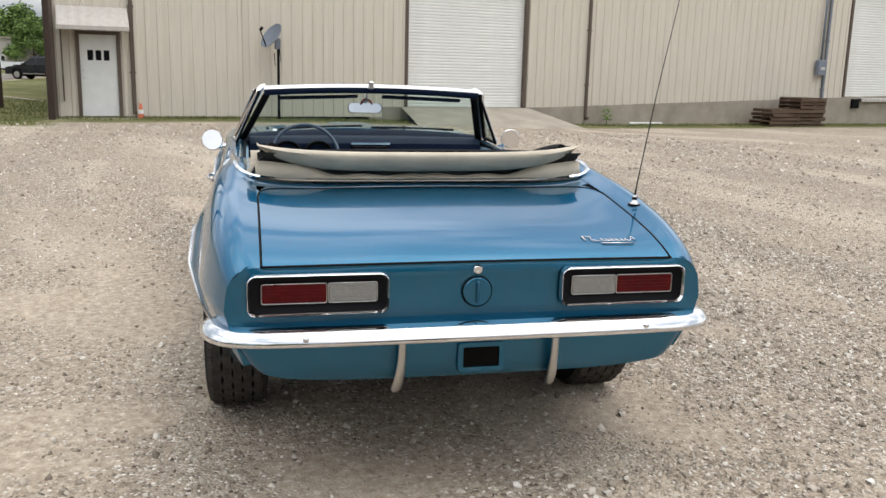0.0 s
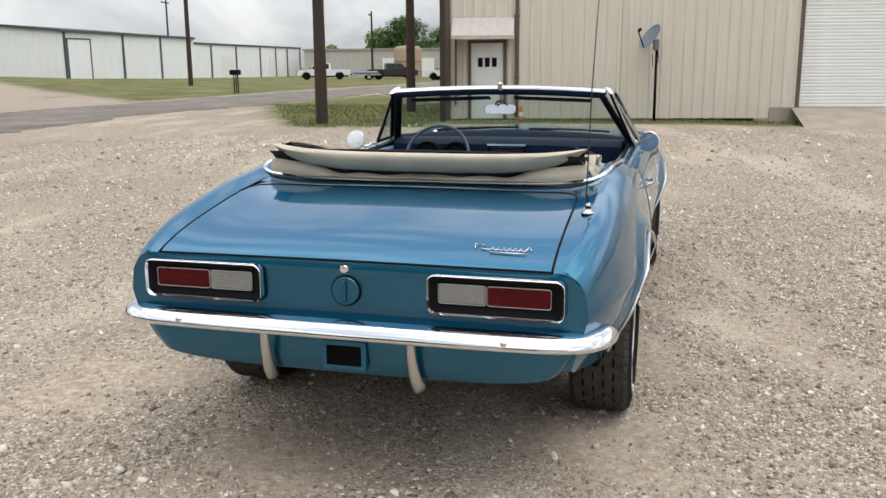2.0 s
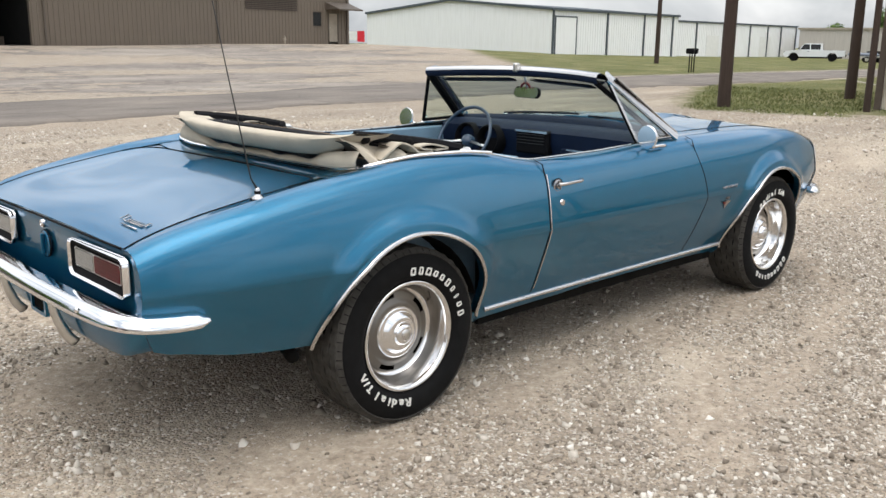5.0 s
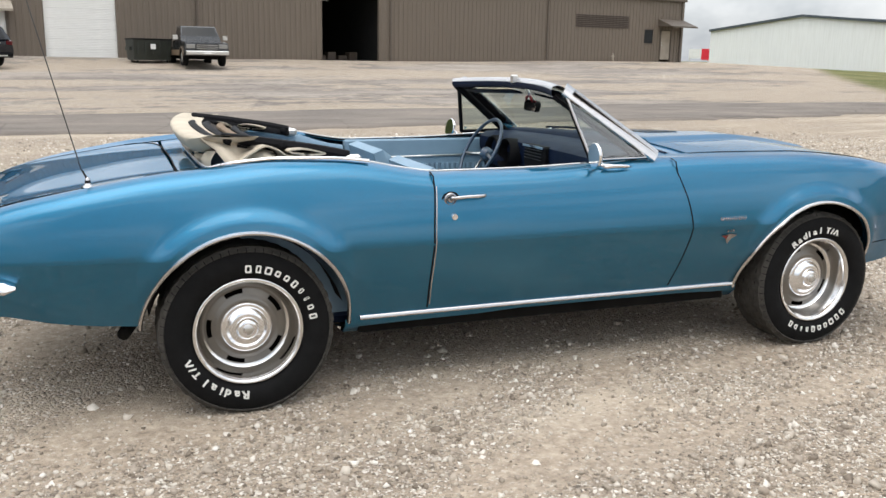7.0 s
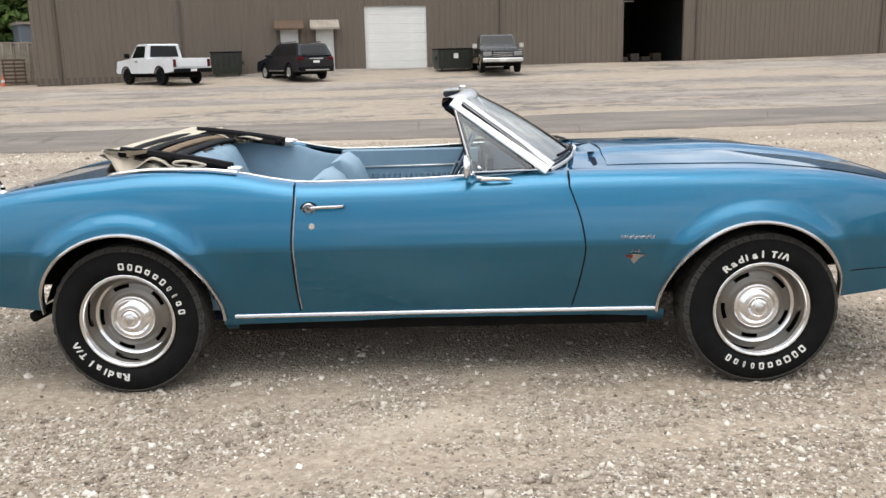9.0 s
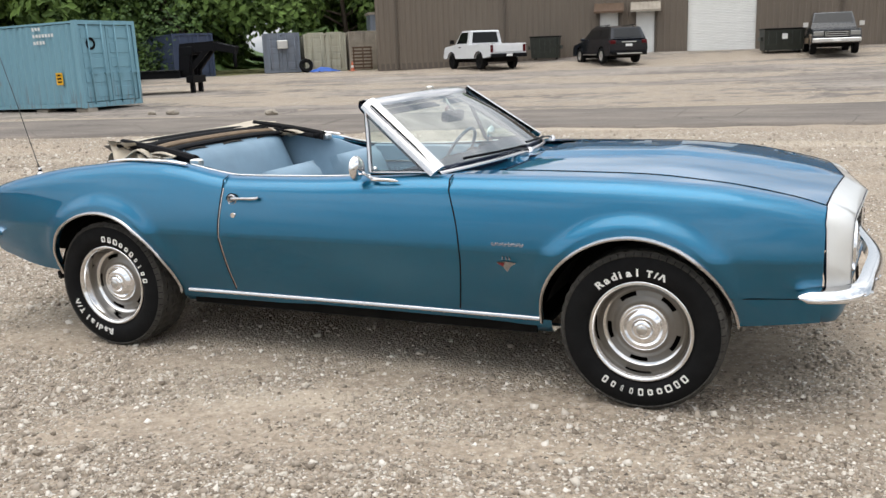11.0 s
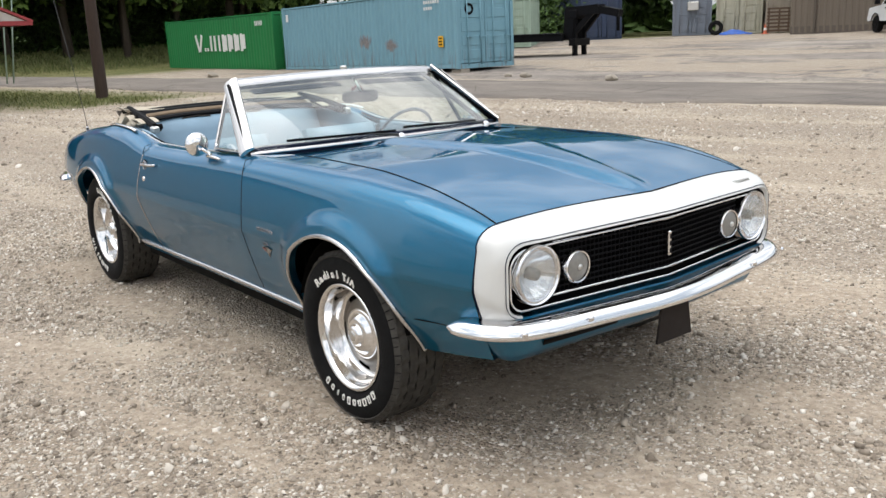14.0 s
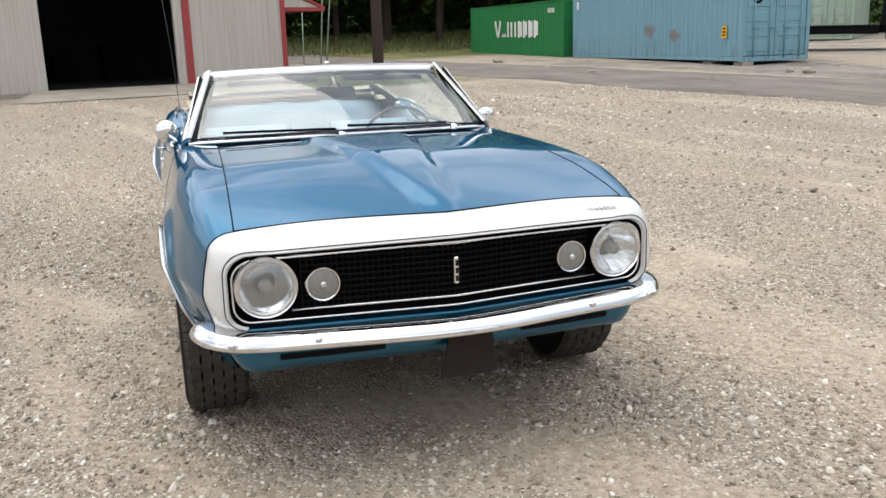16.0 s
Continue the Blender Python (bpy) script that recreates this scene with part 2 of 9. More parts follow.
    rim = m.ramp(m.math('ADD', m.math('MULTIPLY', nz(0.13, 6, (0.35, 1.3, 1)), 0.8), m.math('MULTIPLY', mid, 0.2)), [(0.465, (0, 0, 0)), (0.48, (1, 1, 1)), (0.487, (1, 1, 1)), (0.493, (0, 0, 0))])
    asph = m.mix(m.math('MULTIPLY', worn_through, 0.85), asph, m.mix(0.35, stones, dirt))
    asph = m.mix(m.math('MULTIPLY', rim, 0.45), asph, srgb(92, 86, 80))
    col = m.mix(band(v, 16.6, 44.5, 0.5), grav, asph)
    grass = m.ramp(m.math('ADD', m.math('MULTIPLY', nz(9, 5), 0.5), m.math('MULTIPLY', big, 0.5)), [(0.32, srgb(72, 78, 44)), (0.5, srgb(106, 107, 66)), (0.66, srgb(146, 136, 101))])
    g1 = m.math('MULTIPLY', band(u, 18.6, 400, 0.4, 0.5), m.math('MULTIPLY', band(v, 1.6, 11.3, 0.4), band(m.math('SUBTRACT', v, m.math('MULTIPLY', u, 0.46)), -900, -3.2, 0.4)))
    g2 = m.math('MULTIPLY', band(u, 19.9, 21.9, 0.3, 0.3), band(v, -60, 1.7, 0.5))
    g3 = m.math('MULTIPLY', band(m.math('SUBTRACT', u, m.math('MULTIPLY', v, 0.94)), 16.5, 900, 0.9, 1.2), band(v, 17.6, 900, 0.6))
    g4 = m.math('MULTIPLY', band(u, -900, -15.6, 0.9), band(v, 6.0, 10.5, 1.0))
    g5 = band(u, -900, -33.0, 2.0, 2.0)
    g6 = m.math('MULTIPLY', band(u, -900, -21.5, 1.2, 1.0), band(v, 44, 900, 1.5, 1.0))
    g7 = band(v, 49, 3000, 1.0)
    g8 = band(u, 130, 5000, 6.0)
    for g in (g1, g2, g3, g4, g5, g6, g7, g8):
        col = m.mix(g, col, grass)
    m.base(col)
    m.set(Roughness=0.95, Specular_IOR_Level=0.2)
    proud = m.math('MULTIPLY', vor.outputs["Distance"], m.math('SUBTRACT', m.math('MULTIPLY', tan, 0.75), 0.85))
    h = m.math('ADD', proud, m.math('ADD', m.math('MULTIPLY', fine, 0.3), m.math('MULTIPLY', grit, 0.3)))
    m.bump(h, 0.9, 0.018)
    return m.m


def make_stone():
    m = Mat("limestone_gravel")
    geo = m.n("ShaderNodeNewGeometry")
    c = m.ramp(geo.outputs["Random Per Island"], [(0.0, srgb(108, 98, 88)), (0.1, srgb(140, 129, 116)), (0.6, srgb(177, 166, 152)), (0.86, srgb(209, 201, 189)), (1.0, srgb(236, 230, 221))])
    m.base(m.mix(m.math('MULTIPLY', m.noise(60), 0.25), c, srgb(148, 133, 115)))
    m.set(Roughness=0.92, Specular_IOR_Level=0.25)
    m.bump(m.noise(180, 4), 0.4, 0.004)
    return m.m


def make_leaf(name, dark, lite):
    m = Mat(name)
    geo = m.n("ShaderNodeNewGeometry")
    c = m.ramp(geo.outputs["Random Per Island"], [(0.0, dark), (0.6, lite), (1.0, tuple(x * 1.35 for x in lite))])
    m.base(m.mix(m.math('MULTIPLY', m.noise(0.5), 0.6), c, dark))
    m.set(Roughness=0.7, Specular_IOR_Level=0.2)
    return m.m


def make_road():
    m = Mat("worn_asphalt")
    a = m.ramp(m.math('ADD', m.math('MULTIPLY', m.noise(40, 5), 0.4), m.math('MULTIPLY', m.noise(0.7, 7, 0.62, (0.5, 1.3, 1)), 0.6)),
               [(0.36, srgb(95, 89, 85)), (0.55, srgb(124, 116, 108)), (0.72, srgb(150, 140, 129))])
    crack = m.n("ShaderNodeTexVoronoi", Scale=0.5)
    crack.feature = 'DISTANCE_TO_EDGE'
    m.link(m.co.outputs["Object"], crack.inputs["Vector"])
    m.base(m.mix(m.math('MULTIPLY', m.ramp(crack.outputs["Distance"], [(0, (1, 1, 1)), (0.01, (0, 0, 0))]), 0.5), a, srgb(63, 60, 57)))
    m.set(Roughness=0.93, Specular_IOR_Level=0.2)
    m.bump(m.noise(70, 5), 0.6, 0.01)
    return m.m


PAINT = make_paint()
CHROME = make_metal("chrome", (0.82, 0.82, 0.83, 1), 0.05, 0.25)
LIP = make_metal("polished_wheel_lip", (0.76, 0.75, 0.74, 1), 0.07, 0.15)
TRIM = make_metal("bright_stainless", (0.56, 0.55, 0.545, 1), 0.16, 0.3)
SCRIPT = make_metal("dulled_chrome", (0.34, 0.34, 0.35, 1), 0.2, 0.3)
STEEL = make_metal("brushed_steel", (0.62, 0.61, 0.59, 1), 0.22, 0.4)
WHEEL_GREY = plain("wheel_silver_paint", srgb(122, 118, 112), 0.32, 0.75, 0.1, 10)
RUBBER = plain("tyre_rubber", (0.007, 0.007, 0.0072), 0.8, 0, 0.25, 20, 0.2, 200, spec=0.14)
TREAD = plain("dusty_tread_rubber", (0.060, 0.056, 0.050), 0.85, 0, 0.3, 30, 0.2, 200, spec=0.12)
BLACK = plain("black_trim", (0.005, 0.005, 0.006), 0.62, 0, 0.2, 12, spec=0.1)
DARK = plain("underbody_and_shade_black", (0.006, 0.0055, 0.005), 0.9, 0, 0.4, 8, spec=0.08)
WHITE_STRIPE = plain("white_nose_paint", (0.63, 0.63, 0.61), 0.3, 0, 0.04, 6, coat=0.8)
WHITE = plain("white_paint", (0.72, 0.72, 0.70), 0.45, 0, 0.06, 3)
LETTER = plain("white_tyre_lettering", (0.75, 0.74, 0.70), 0.6, 0, 0.08, 30)
RED_LENS = plain("red_lens", (0.075, 0.0022, 0.004), 0.3, 0, 0.25, 40, coat=0.1, spec=0.15)
CLEAR_LENS = plain("white_lens", (0.23, 0.225, 0.21), 0.2, 0, 0.12, 60, coat=0.3)
HEAD_GLASS = make_glass("fluted_lamp_glass", (0.9, 0.92, 0.92, 1), 0.03, 0.13)
GLASS = make_glass("windscreen_glass", (0.80, 0.90, 0.84, 1))
VINYL_DARK = plain("blue_wheel_rim", srgb(46, 66, 86), 0.3, 0, 0.08, 6, coat=0.4)
VINYL = plain("blue_vinyl", srgb(120, 147, 166), 0.5, 0, 0.1, 5, 0.15, 180)
DASH = plain("dark_blue_dash", srgb(13, 27, 50), 0.55, 0, 0.15, 6, 0.1, 150, spec=0.18)
CLOTH = plain("beige_top_cloth", srgb(190, 179, 161), 0.9, 0, 0.14, 5, 0.35, 220)
BOW_TAN = plain("tan_bow_cloth", srgb(120, 102, 82), 0.9, 0, 0.2, 8, 0.3, 200)
TOPLINER = plain("dark_top_lining", srgb(52, 46, 40), 0.9, 0, 0.25, 6, 0.3, 150)
GROUND = make_ground()
STONE = make_stone()
ROAD = make_road()
BEIGE = make_siding("beige_siding", srgb(210, 202, 188), srgb(176, 164, 146))
BEIGE_TRIM = plain("brown_trim", srgb(88, 76, 66), 0.6)
TAUPE = make_siding("taupe_siding", srgb(110, 100, 89), srgb(85, 76, 68))
TAUPE_TRIM = plain("taupe_trim", srgb(88, 79, 70), 0.6)
PALE = make_siding("white_siding", srgb(240, 241, 240), srgb(196, 196, 190), 0.3)
GREYWALL = make_siding("grey_siding", srgb(187, 181, 174), srgb(143, 133, 122), 0.4)
RED_TRIM = plain("red_trim", srgb(152, 56, 58), 0.55)
CONCRETE = plain("concrete", srgb(156, 147, 134), 0.9, 0, 0.2, 1.5, 0.4, 40)
ROLLUP = plain("white_door_steel", srgb(226, 226, 222), 0.45, 0, 0.05, 2)
POLE_WOOD = make_wood("pole_wood", srgb(70, 54, 45))
PALLET_WOOD = make_wood("pallet_wood", srgb(112, 90, 72))
ROOF_DARK = plain("dark_roof_edge", srgb(70, 78, 84), 0.6)
# near black: the darkness inside the open bays is put into this colour
BAY_SHADE = plain("bay_shade_black", (0.008, 0.0078, 0.0075), 0.95, 0, 0.3, 1)
C_GREEN = make_siding("container_green", srgb(34, 122, 66), srgb(48, 88, 52), 0.4)
C_NAVY = make_siding("container_navy", srgb(52, 64, 88), srgb(60, 58, 58), 0.4)
C_GREY = make_siding("container_grey", srgb(118, 126, 138), srgb(96, 92, 88), 0.4)
C_CREAM = make_siding("container_cream", srgb(178, 176, 158), srgb(130, 116, 96), 0.5)
C_PALEGREEN = make_siding("container_pale_green", srgb(158, 176, 160), srgb(110, 116, 96), 0.5)
YELLOW = plain("yellow_sticker", srgb(226, 172, 40), 0.5)
CAR_WHITE = plain("white_truck_paint", (0.7, 0.71, 0.72), 0.3, 0, 0.04, 3, coat=0.8)
CAR_DARK = plain("dark_truck_paint", (0.011, 0.012, 0.014), 0.25, 0, 0.1, 3, coat=0.6, spec=0.3)
CAR_NAVY = plain("dark_blue_suv_paint", (0.004, 0.0055, 0.010), 0.22, 0, 0.1, 3, coat=0.6, spec=0.3)
CAR_TAN = plain("tan_lower_paint", srgb(120, 104, 86), 0.4, 0, 0.1, 3)
CAR_GLASS = plain("dark_car_glass", (0.006, 0.007, 0.008), 0.12, 0, 0.1, 3, spec=0.3)
DUMPSTER = plain("dark_green_dumpster", srgb(44, 48, 42), 0.6, 0, 0.25, 4, 0.2)
LEAF_A = make_leaf("leaf_mid", srgb(54, 72, 36), srgb(112, 136, 70))
LEAF_B = make_leaf("leaf_dark", srgb(40, 56, 30), srgb(84, 108, 56))
GRASS = make_leaf("grass_blades", srgb(80, 88, 50), srgb(120, 122, 78))
WHIP = plain("dull_whip", (0.05, 0.05, 0.05), 0.4, 0.6)
BARK = make_wood("bark", srgb(84, 72, 60))
ORANGE = plain("orange_plastic", srgb(206, 112, 82), 0.6)
BLUE_TARP = plain("blue_tarp", srgb(30, 84, 170), 0.5, 0, 0.2, 8)
RED_BADGE = plain("red_enamel", srgb(112, 30, 32), 0.3)

# ---- mesh helpers ----
class G:
    """Collects vertices and faces of one mesh."""

    def __init__(self):
        self.v, self.f = [], []

    def add(self, vs, fs, m=None):
        o = len(self.v)
        self.v += [tuple(m @ Vector(p)) for p in vs] if m is not None else [tuple(p) for p in vs]
        self.f += [tuple(i + o for i in f) for f in fs]
        return self

    def box(self, x0, x1, y0, y1, z0, z1, m=None, c=0.0):
        """A box, with edges chamfered by c."""
        if c <= 0:
            vs = [(x, y, z) for z in (z0, z1) for y in (y0, y1) for x in (x0, x1)]
            return self.add(vs, [(0, 2, 3, 1), (4, 5, 7, 6), (0, 1, 5, 4), (2, 6, 7, 3), (0, 4, 6, 2), (1, 3, 7, 5)], m)
        c = min(c, (x1 - x0) * 0.45, (y1 - y0) * 0.45, (z1 - z0) * 0.45)
        vs, ix = [], {}
        lo, hi = (x0, y0, z0), (x1, y1, z1)
        for sx in (0, 1):
            for sy in (0, 1):
                for sz in (0, 1):
                    s = (sx, sy, sz)
                    for a in range(3):
                        p = [(hi[k] - (0 if k == a else c)) if s[k] else (lo[k] + (0 if k == a else c)) for k in range(3)]
                        ix[(s, a)] = len(vs)
                        vs.append(p)
        fs = []
        for a in range(3):
            b, d = (a + 1) % 3, (a + 2) % 3
            for side in (0, 1):
                q = []
                for (i, j) in ((0, 0), (1, 0), (1, 1), (0, 1)):
                    s = [0, 0, 0]
                    s[a], s[b], s[d] = side, i, j
                    q.append(ix[(tuple(s), a)])
                fs.append(q if side else q[::-1])
            for i in (0, 1):
                for j in (0, 1):
                    s0, s1 = [0, 0, 0], [0, 0, 0]
                    s0[b], s0[d], s1[b], s1[d] = i, j, i, j
                    s0[a], s1[a] = 0, 1
                    q = [ix[(tuple(s0), b)], ix[(tuple(s1), b)], ix[(tuple(s1), d)], ix[(tuple(s0), d)]]
                    fs.append(q if (i == j) else q[::-1])
        for sx in (0, 1):
            for sy in (0, 1):
                for sz in (0, 1):
                    s = (sx, sy, sz)
                    q = [ix[(s, 0)], ix[(s, 1)], ix[(s, 2)]]
                    fs.append(q if (sx + sy + sz) % 2 else q[::-1])
        return self.add(vs, fs, m)

    def grid(self, rows, closed=False, flip=False):
        """Quads over rows of points, all of one length."""
        o, n = len(self.v), len(rows[0])
        for r in rows:
            self.v += [tuple(p) for p in r]
        for i in range(len(rows) - 1):
            for j in range(n if closed else n - 1):
                k = (j + 1) % n
                q = (o + i * n + j, o + i * n + k, o + (i + 1) * n + k, o + (i + 1) * n + j)
                self.f.append(q[::-1] if flip else q)
        return self

    def cap(self, ring, flip=False):
        o = len(self.v)
        self.v += [tuple(p) for p in ring]
        idx = tuple(range(o, o + len(ring)))
        self.f.append(idx[::-1] if flip else idx)
        return self

    def cyl(self, p0, p1, r0, r1=None, n=16, caps=True):
        r1 = r0 if r1 is None else r1
        a, b = Vector(p0), Vector(p1)
        d = (b - a).normalized()
        x = d.orthogonal().normalized()
        y = d.cross(x)
        rings = [[p + (x * math.cos(t) + y * math.sin(t)) * r for t in (2 * math.pi * i / n for i in range(n))] for p, r in ((a, r0), (b, r1))]
        self.grid(rings, closed=True)
        if caps:
            self.cap(rings[0], True)
            self.cap(rings[1])
        return self

    def tube(self, pts, r, n=8, caps=True, closed=False, flat=1.0):
        """A round bar along points; r may be a list."""
        P = [Vector(p) for p in pts]
        rr = r if isinstance(r, (list, tuple)) else [r] * len(P)
        rows, up = [], None
        for i, p in enumerate(P):
            if closed:
                d = (P[(i + 1) % len(P)] - P[i - 1]).normalized()
            else:
                d = (P[min(i + 1, len(P) - 1)] - P[max(i - 1, 0)]).normalized()
            if up is None:
                up = d.orthogonal().normalized()
            up = (up - d * up.dot(d)).normalized()
            s = d.cross(up)
            rows.append([p + (up * math.cos(t) + s * math.sin(t) * flat) * rr[i] for t in (2 * math.pi * k / n for k in range(n))])
        if closed:
            rows.append(rows[0])
        self.grid(rows, closed=True)
        if caps and not closed:
            self.cap(rows[0], True)
            self.cap(rows[-1])
        return self

    def lathe(self, prof, n=32, m=None, closed=False):
        """Turns (radius, height) pairs about z."""
        rows = []
        for k in range(n + 1):
            t = 2 * math.pi * k / n
            rows.append([(r * math.cos(t), r * math.sin(t), h) for r, h in prof])
        g = G().grid(rows, flip=False)
        return self.add(g.v, g.f, m)

    def ob(self, name, mat, parent=None, smooth=False, label="", weld=True):
        me = bpy.data.meshes.new(name)
        me.from_pydata(self.v, [], self.f)
        if weld:
            bm = bmesh.new()
            bm.from_mesh(me)
            bmesh.ops.remove_doubles(bm, verts=bm.verts, dist=1e-5)
            bmesh.ops.recalc_face_normals(bm, faces=bm.faces)
            bm.to_mesh(me)
            bm.free()
        me.update()
        if smooth:
            me.shade_smooth()
            if smooth is not True:
                me.set_sharp_from_angle(angle=radians(smooth))
        for x in (mat if isinstance(mat, (list, tuple)) else [mat]):
            me.materials.append(x)
        o = new(name, me)
        if parent:
            o.parent = parent
        if label:
            o["label"] = label
        return o


def thing(name, label, category, m=None, group="", kind=""):
    e = new(name)
    e.empty_display_size = 0.2
    if m is not None:
        e.matrix_world = m
    return tagged(e, label, category, group, kind)


def curve(pairs):
    """A smooth monotone-ish curve through (x, y) pairs."""
    xs = [p[0] for p in pairs]
    ys = [p[1] for p in pairs]
    n = len(xs)
    h = [xs[i + 1] - xs[i] for i in range(n - 1)]
    dl = [(ys[i + 1] - ys[i]) / h[i] for i in range(n - 1)]
    d = [dl[0]] + [0.0] * (n - 2) + [dl[-1]]
    for i in range(1, n - 1):
        if dl[i - 1] * dl[i] > 0:
            w1, w2 = 2 * h[i] + h[i - 1], h[i] + 2 * h[i - 1]
            d[i] = (w1 + w2) / (w1 / dl[i - 1] + w2 / dl[i])

    def f(x):
        if x <= xs[0]:
            return ys[0]
        if x >= xs[-1]:
            return ys[-1]
        i = 0
        while x > xs[i + 1]:
            i += 1
        t = (x - xs[i]) / h[i]
        a, b = 2 * t ** 3 - 3 * t ** 2 + 1, t ** 3 - 2 * t ** 2 + t
        c, e = -2 * t ** 3 + 3 * t ** 2, t ** 3 - t ** 2
        return a * ys[i] + b * h[i] * d[i] + c * ys[i + 1] + e * h[i] * d[i + 1]
    return f


def spline(pts, n):
    """n + 1 points along a smooth line through 3D points."""
    P = [Vector(p) for p in pts]
    L = [0.0]
    for a, b in zip(P, P[1:]):
        L.append(L[-1] + (b - a).length)
    fs = [curve(list(zip(L, [p[k] for p in P]))) for k in range(3)]
    return [Vector([f(L[-1] * i / n) for f in fs]) for i in range(n + 1)]


def rrect(w, h, r, n=5):
    """Rounded rectangle round the origin, in two axes."""
    out = []
    for cx, cy, a in ((w / 2 - r, h / 2 - r, 0), (-w / 2 + r, h / 2 - r, 90), (-w / 2 + r, -h / 2 + r, 180), (w / 2 - r, -h / 2 + r, 270)):
        for i in range(n + 1):
            t = radians(a + 90 * i / n)
            out.append((cx + r * math.cos(t), cy + r * math.sin(t)))
    return out


CA, SA = math.cos(radians(YARD)), math.sin(radians(YARD))


def yard(u, v, z=0.0, turn=0.0):
    """A pose in the yard's own directions: u along the road, v across it."""
    return pose(u * CA - v * SA, u * SA + v * CA, z, 0, 0, YARD + turn)


def clamp01(t):
    return max(0.0, min(1.0, t))


def ease(a, b, x):
    t = clamp01((x - a) / (b - a))
    return t * t * (3 - 2 * t)


def ground_z(x, y):
    u, v = x * CA + y * SA, -x * SA + y * CA
    z = (0.52 * clamp01((v - 16.0) / 22.5) + 0.56 * ease(37.0, 43.4, v) * (1 - 0.95 * ease(4, -12, u)) + 0.009 * ease(25, 38, v) * max(-12.0, min(20.0, u + 5)) * (1 - ease(38, 43, v))) * (1 - 0.55 * ease(46, 75, u)) * (1 - 0.6 * ease(70, 110, u)) * (1 - 0.75 * ease(-13, -32, u) * (1 - ease(26, 40, v)))
    z += 0.25 * ease(20, 48, u) * ease(30, 43, v)
    z -= 0.13 * ease(8, 20, u) * (1 - ease(8, 14, v))
    z -= 0.22 * ease(10, 20, u) * ease(-2, -16, v)
    z += 0.85 * ease(-42, -52, u) * ease(-8, 2, v) * (1 - ease(34, 42, v))
    even = ease(1.6, 4.0, math.hypot((x - 1.37) * 0.7, y))
    z += 0.012 * even * noise.noise(Vector((x * 0.35, y * 0.35, 0))) + 0.004 * noise.noise(Vector((x * 1.7, y * 1.7, 3)))
    return z

# ---- the ground, road and grass ----
def spread(lo, hi, near_lo, near_hi, step, grow):
    """Coordinates: even steps where the car stands, growing ones out to the horizon."""
    mid = [near_lo + step * i for i in range(int(round((near_hi - near_lo) / step)) + 1)]
    out, s = [], step
    x = mid[-1]
    while x < hi:
        s *= grow
        x += s
        out.append(x)
    back, s = [], step
    x = mid[0]
    while x > lo:
        s *= grow
        x -= s
        back.append(x)
    return back[::-1] + mid + out


# worn wheel tracks beside the car: from, to, half width
TRACKS = (((0.6, -1.85), (1.31, -1.27), 0.15), ((1.31, -1.27), (1.66, -0.8), 0.14), ((1.15, -1.68), (2.1, -1.47), 0.13), ((2.1, -1.47), (3.05, -1.18), 0.14), ((3.05, -1.18), (3.9, -0.45), 0.16),
          ((-0.6, -0.84), (-0.2, -0.95), 0.15), ((-0.38, -0.6), (-0.68, -0.98), 0.16), ((0.42, -0.98), (0.9, -0.87), 0.13), ((2.05, -1.0), (2.62, -0.88), 0.14), ((2.9, -0.39), (3.15, 0.25), 0.18),
          ((-0.14, 1.5), (-0.2, 1.15), 0.14), ((-0.5, 1.6), (-0.56, 1.28), 0.15), ((-0.78, 0.46), (-0.92, 0.22), 0.18), ((1.55, -1.26), (0.58, -1.71), 0.13), ((1.7, 2.2), (1.25, 1.4), 0.3), ((3.6, 0.4), (5.6, 1.4), 0.25))


def dust(x, y):
    """How far the gravel is worn down to tan dirt, 0 to 1: long tracks and patches."""
    u, v = x * CA + y * SA, -x * SA + y * CA
    track = 0.0
    for (ax, ay), (bx, by), w in TRACKS:
        t = clamp01(((x - ax) * (bx - ax) + (y - ay) * (by - ay)) / ((bx - ax) ** 2 + (by - ay) ** 2))
        d = math.hypot(x - ax - t * (bx - ax), y - ay - t * (by - ay)) / w
        track = max(track, math.exp(-d * d))
    return clamp01(0.95 * track + (1 - 0.4 * track) * (0.24 + 0.66 * noise.noise(Vector((u * 0.17, v * 0.75, 4.0))) + 0.42 * noise.noise(Vector((u * 0.7, v * 1.5, 1.0)))))


